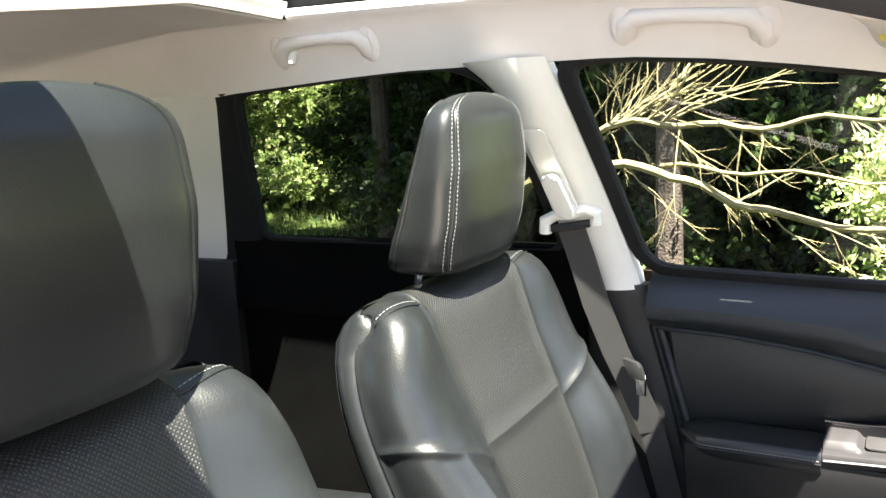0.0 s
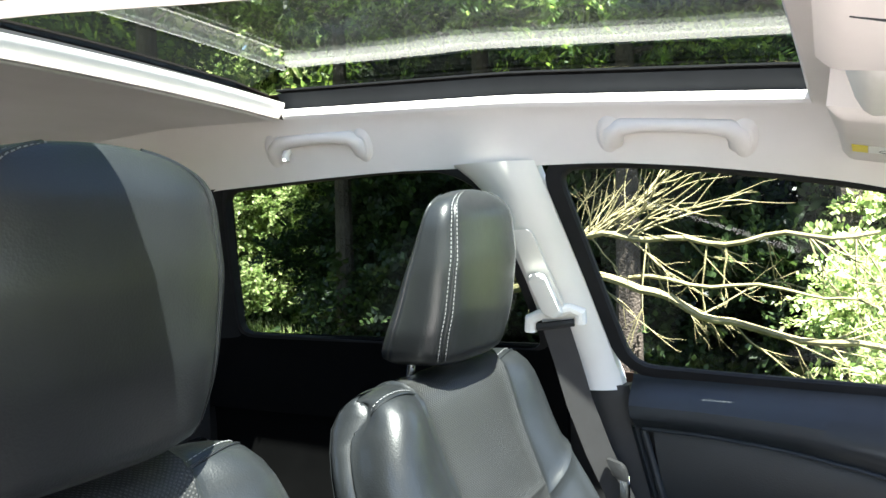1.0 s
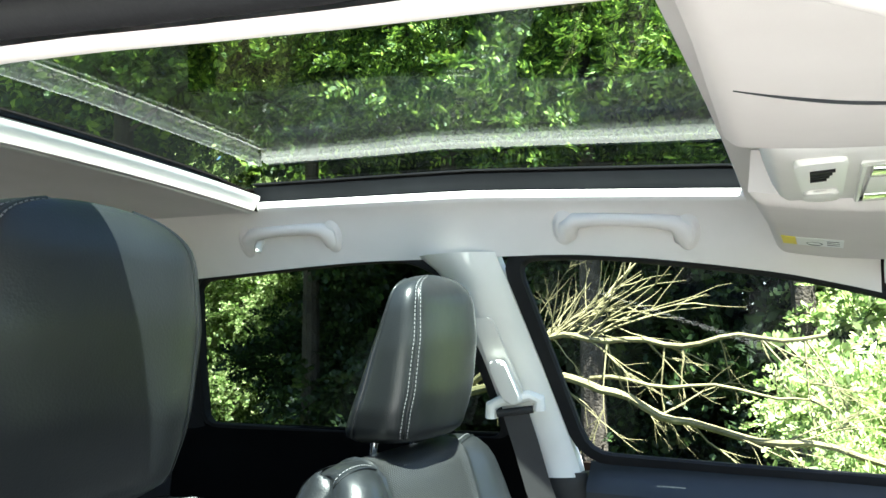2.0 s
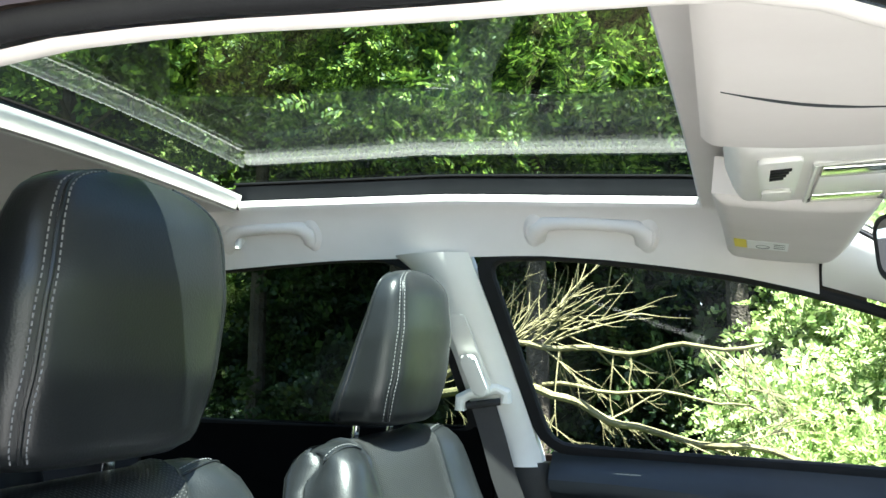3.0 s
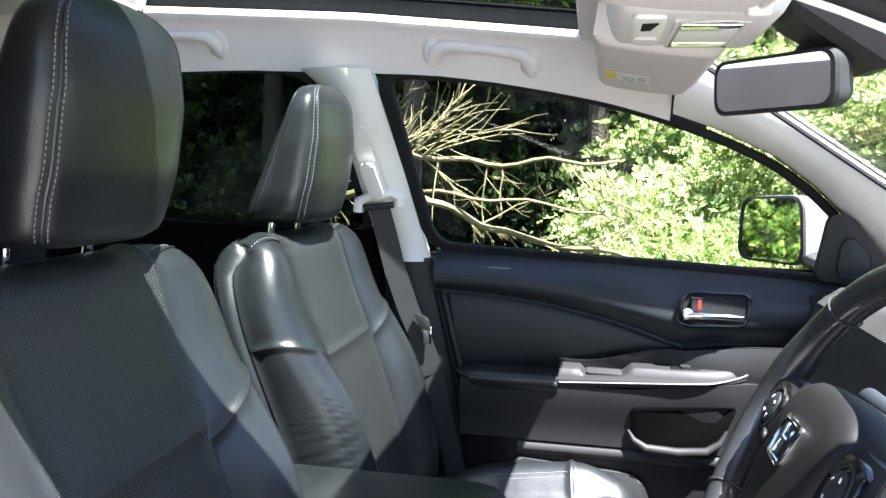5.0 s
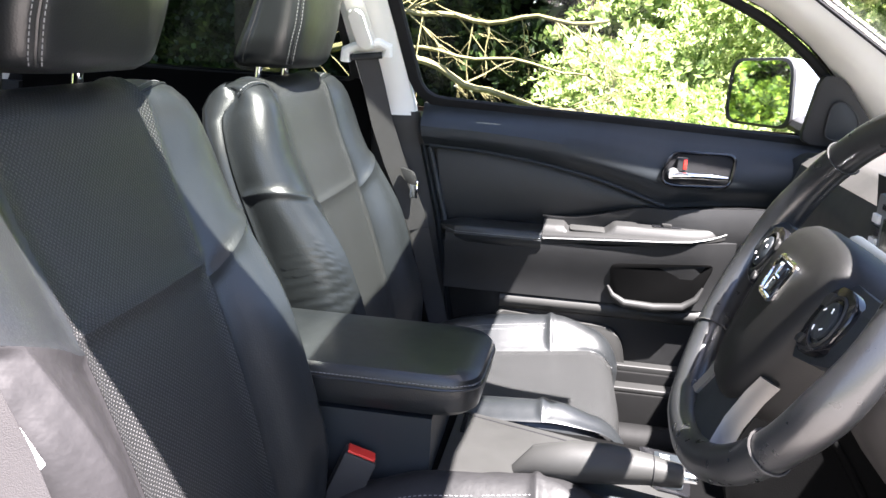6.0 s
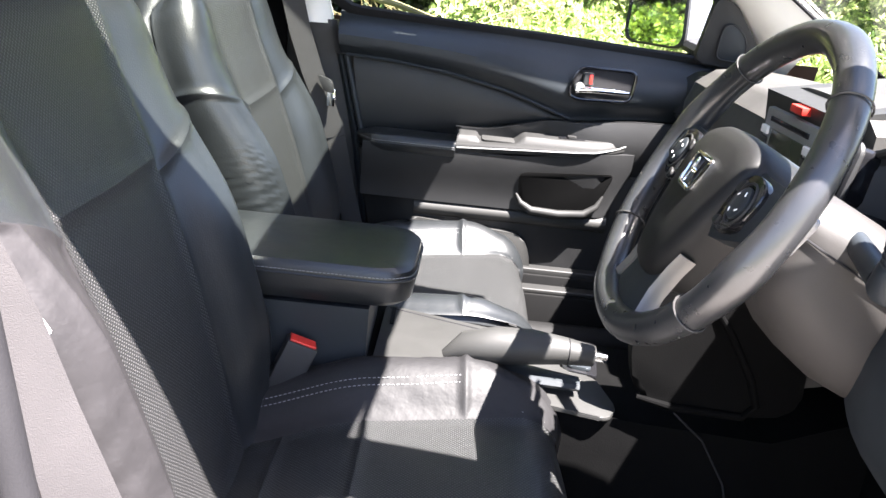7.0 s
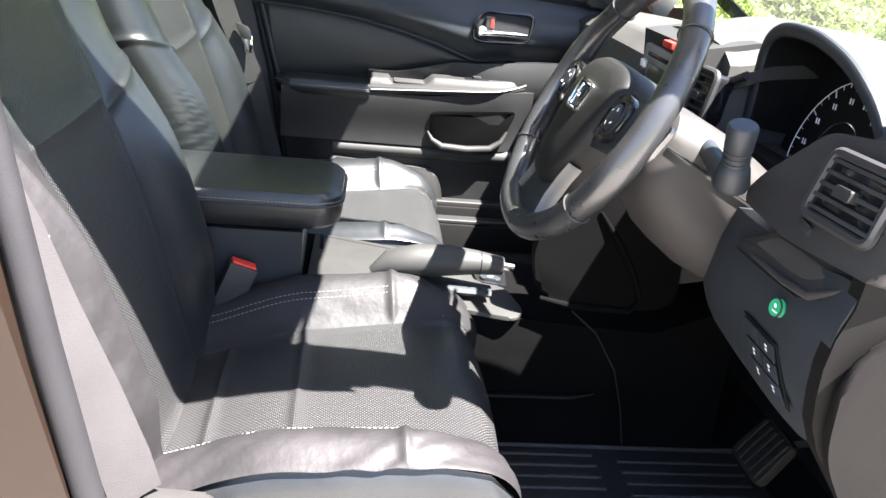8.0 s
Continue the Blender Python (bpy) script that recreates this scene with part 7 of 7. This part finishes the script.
def build_fallen_branch():
    rnd = random.Random(5)
    t = thing("fallen_branch", "bare pale fallen branch with many fine twigs", "branch", (-0.6, 1.9, 0.0))
    def limb(pts, r0, r1, name="limb"):
        n = len(pts)
        q = [Vector(p) + Vector((rnd.uniform(-1, 1), rnd.uniform(-1, 1), rnd.uniform(-1, 1))) * 0.012 for p in pts]
        fine = []
        for a, b in zip(q, q[1:]):
            fine += [lerp(a, b, s / 4) for s in range(4)]
        fine.append(q[-1])
        fine = [p + Vector((0, 0.006, 0.010)) * math.sin(i * 1.3) for i, p in enumerate(fine)]
        part(name, tube(fine, [0.72 * lerp(r0, r1, i / (len(fine) - 1)) for i in range(len(fine))], 8), DEAD_WOOD, t)
        return fine
    A = limb([(-0.75, 1.95, 1.17), (-0.48, 1.88, 1.325), (-0.28, 1.86, 1.325), (-0.05, 1.84, 1.315), (0.18, 1.82, 1.325), (0.42, 1.84, 1.33)], 0.018, 0.008)
    B = limb([(-0.85, 1.95, 1.10), (-0.50, 1.86, 1.215), (-0.30, 1.84, 1.205), (-0.12, 1.82, 1.12), (0.06, 1.80, 1.055), (0.35, 1.80, 1.01), (0.62, 1.82, 0.96)], 0.022, 0.012)
    C_ = limb([(-0.30, 1.84, 1.205), (-0.02, 1.78, 1.195), (0.25, 1.76, 1.165), (0.42, 1.76, 1.13)], 0.010, 0.004)
    bm = bmesh.new()

    def twig(p, d, length, r, depth):
        pts = [p]
        for k in range(4):
            d = (d + Vector((rnd.uniform(-1, 1), rnd.uniform(-1, 1), rnd.uniform(-1, 1))) * 0.22).normalized()
            pts.append(pts[-1] + d * length / 4)
        tube(pts, [r, r * 0.85, r * 0.65, r * 0.45, r * 0.2], 4, bm=bm)
        if depth:
            for k in range(rnd.randint(2, 3)):
                twig(pts[rnd.randint(1, 3)], (d + Vector((rnd.uniform(-1, 1), rnd.uniform(-0.5, 0.5), rnd.uniform(-0.8, 0.8))) * 0.7).normalized(), length * 0.55, r * 0.55, depth - 1)
    for i in range(17):
        twig(A[rnd.randint(2, 9)], Vector((rnd.uniform(0.4, 1.0), rnd.uniform(-0.3, 0.3), rnd.uniform(0.25, 0.75))).normalized(), rnd.uniform(0.22, 0.42), 0.0045, 1)
    for i in range(14):
        twig(A[rnd.randint(8, 19)], Vector((rnd.uniform(0.0, 0.7), rnd.uniform(-0.3, 0.3), rnd.uniform(-1.0, -0.2))).normalized(), rnd.uniform(0.15, 0.3), 0.0035, 2)
    for i in range(11):
        twig(B[rnd.randint(2, 20)], Vector((rnd.uniform(0.1, 1.0), rnd.uniform(-0.3, 0.3), rnd.uniform(-0.7, 0.3))).normalized(), rnd.uniform(0.15, 0.32), 0.0035, 2)
    for i in range(8):
        twig(A[rnd.randint(0, 5)], Vector((rnd.uniform(0.2, 0.8), rnd.uniform(-0.3, 0.3), rnd.uniform(-0.6, 0.9))).normalized(), rnd.uniform(0.15, 0.3), 0.003, 2)
    part("twigs", bm, DEAD_WOOD, t)["kind"] = "stuff"
    part("stump_end", tube([(-1.6, 2.2, 0.02), (-1.2, 2.1, 0.55), (-0.85, 1.95, 1.10)], [0.05, 0.035, 0.022], 8), DEAD_WOOD, t)
    part("fork", tube([(-1.2, 2.1, 0.55), (-0.95, 2.0, 0.95), (-0.75, 1.95, 1.17)], [0.03, 0.024, 0.018], 8), DEAD_WOOD, t)
    return t


build_fallen_branch()


def build_grass():
    rng = np.random.default_rng(3)
    n = 14000
    x = rng.uniform(-13, -2.0, n)
    y = rng.uniform(4.0, 12.5, n)
    keep = (y > -0.75 * x + 1.0) | (x < -4.5)
    x, y = x[keep], y[keep]
    n = len(x)
    h = rng.uniform(0.05, 0.16, n)
    a = rng.uniform(0, 6.28, n)
    z = np.zeros(n)
    dx, dy = np.cos(a) * 0.006, np.sin(a) * 0.006
    lx, ly = rng.normal(0, 0.04, n), rng.normal(0, 0.04, n)
    V = np.concatenate([np.stack([x - dx, y - dy, z], 1), np.stack([x + dx, y + dy, z], 1), np.stack([x + lx, y + ly, h], 1)])
    i = np.arange(n)
    me = bpy.data.meshes.new("grass")
    me.from_pydata(V.tolist(), [], np.stack([i, i + n, i + 2 * n], 1).tolist())
    me.materials.append(BRIGHT_LEAF)
    return tagged(new("grass", me), "long sunlit lawn grass", "grass", kind="stuff")


build_grass()
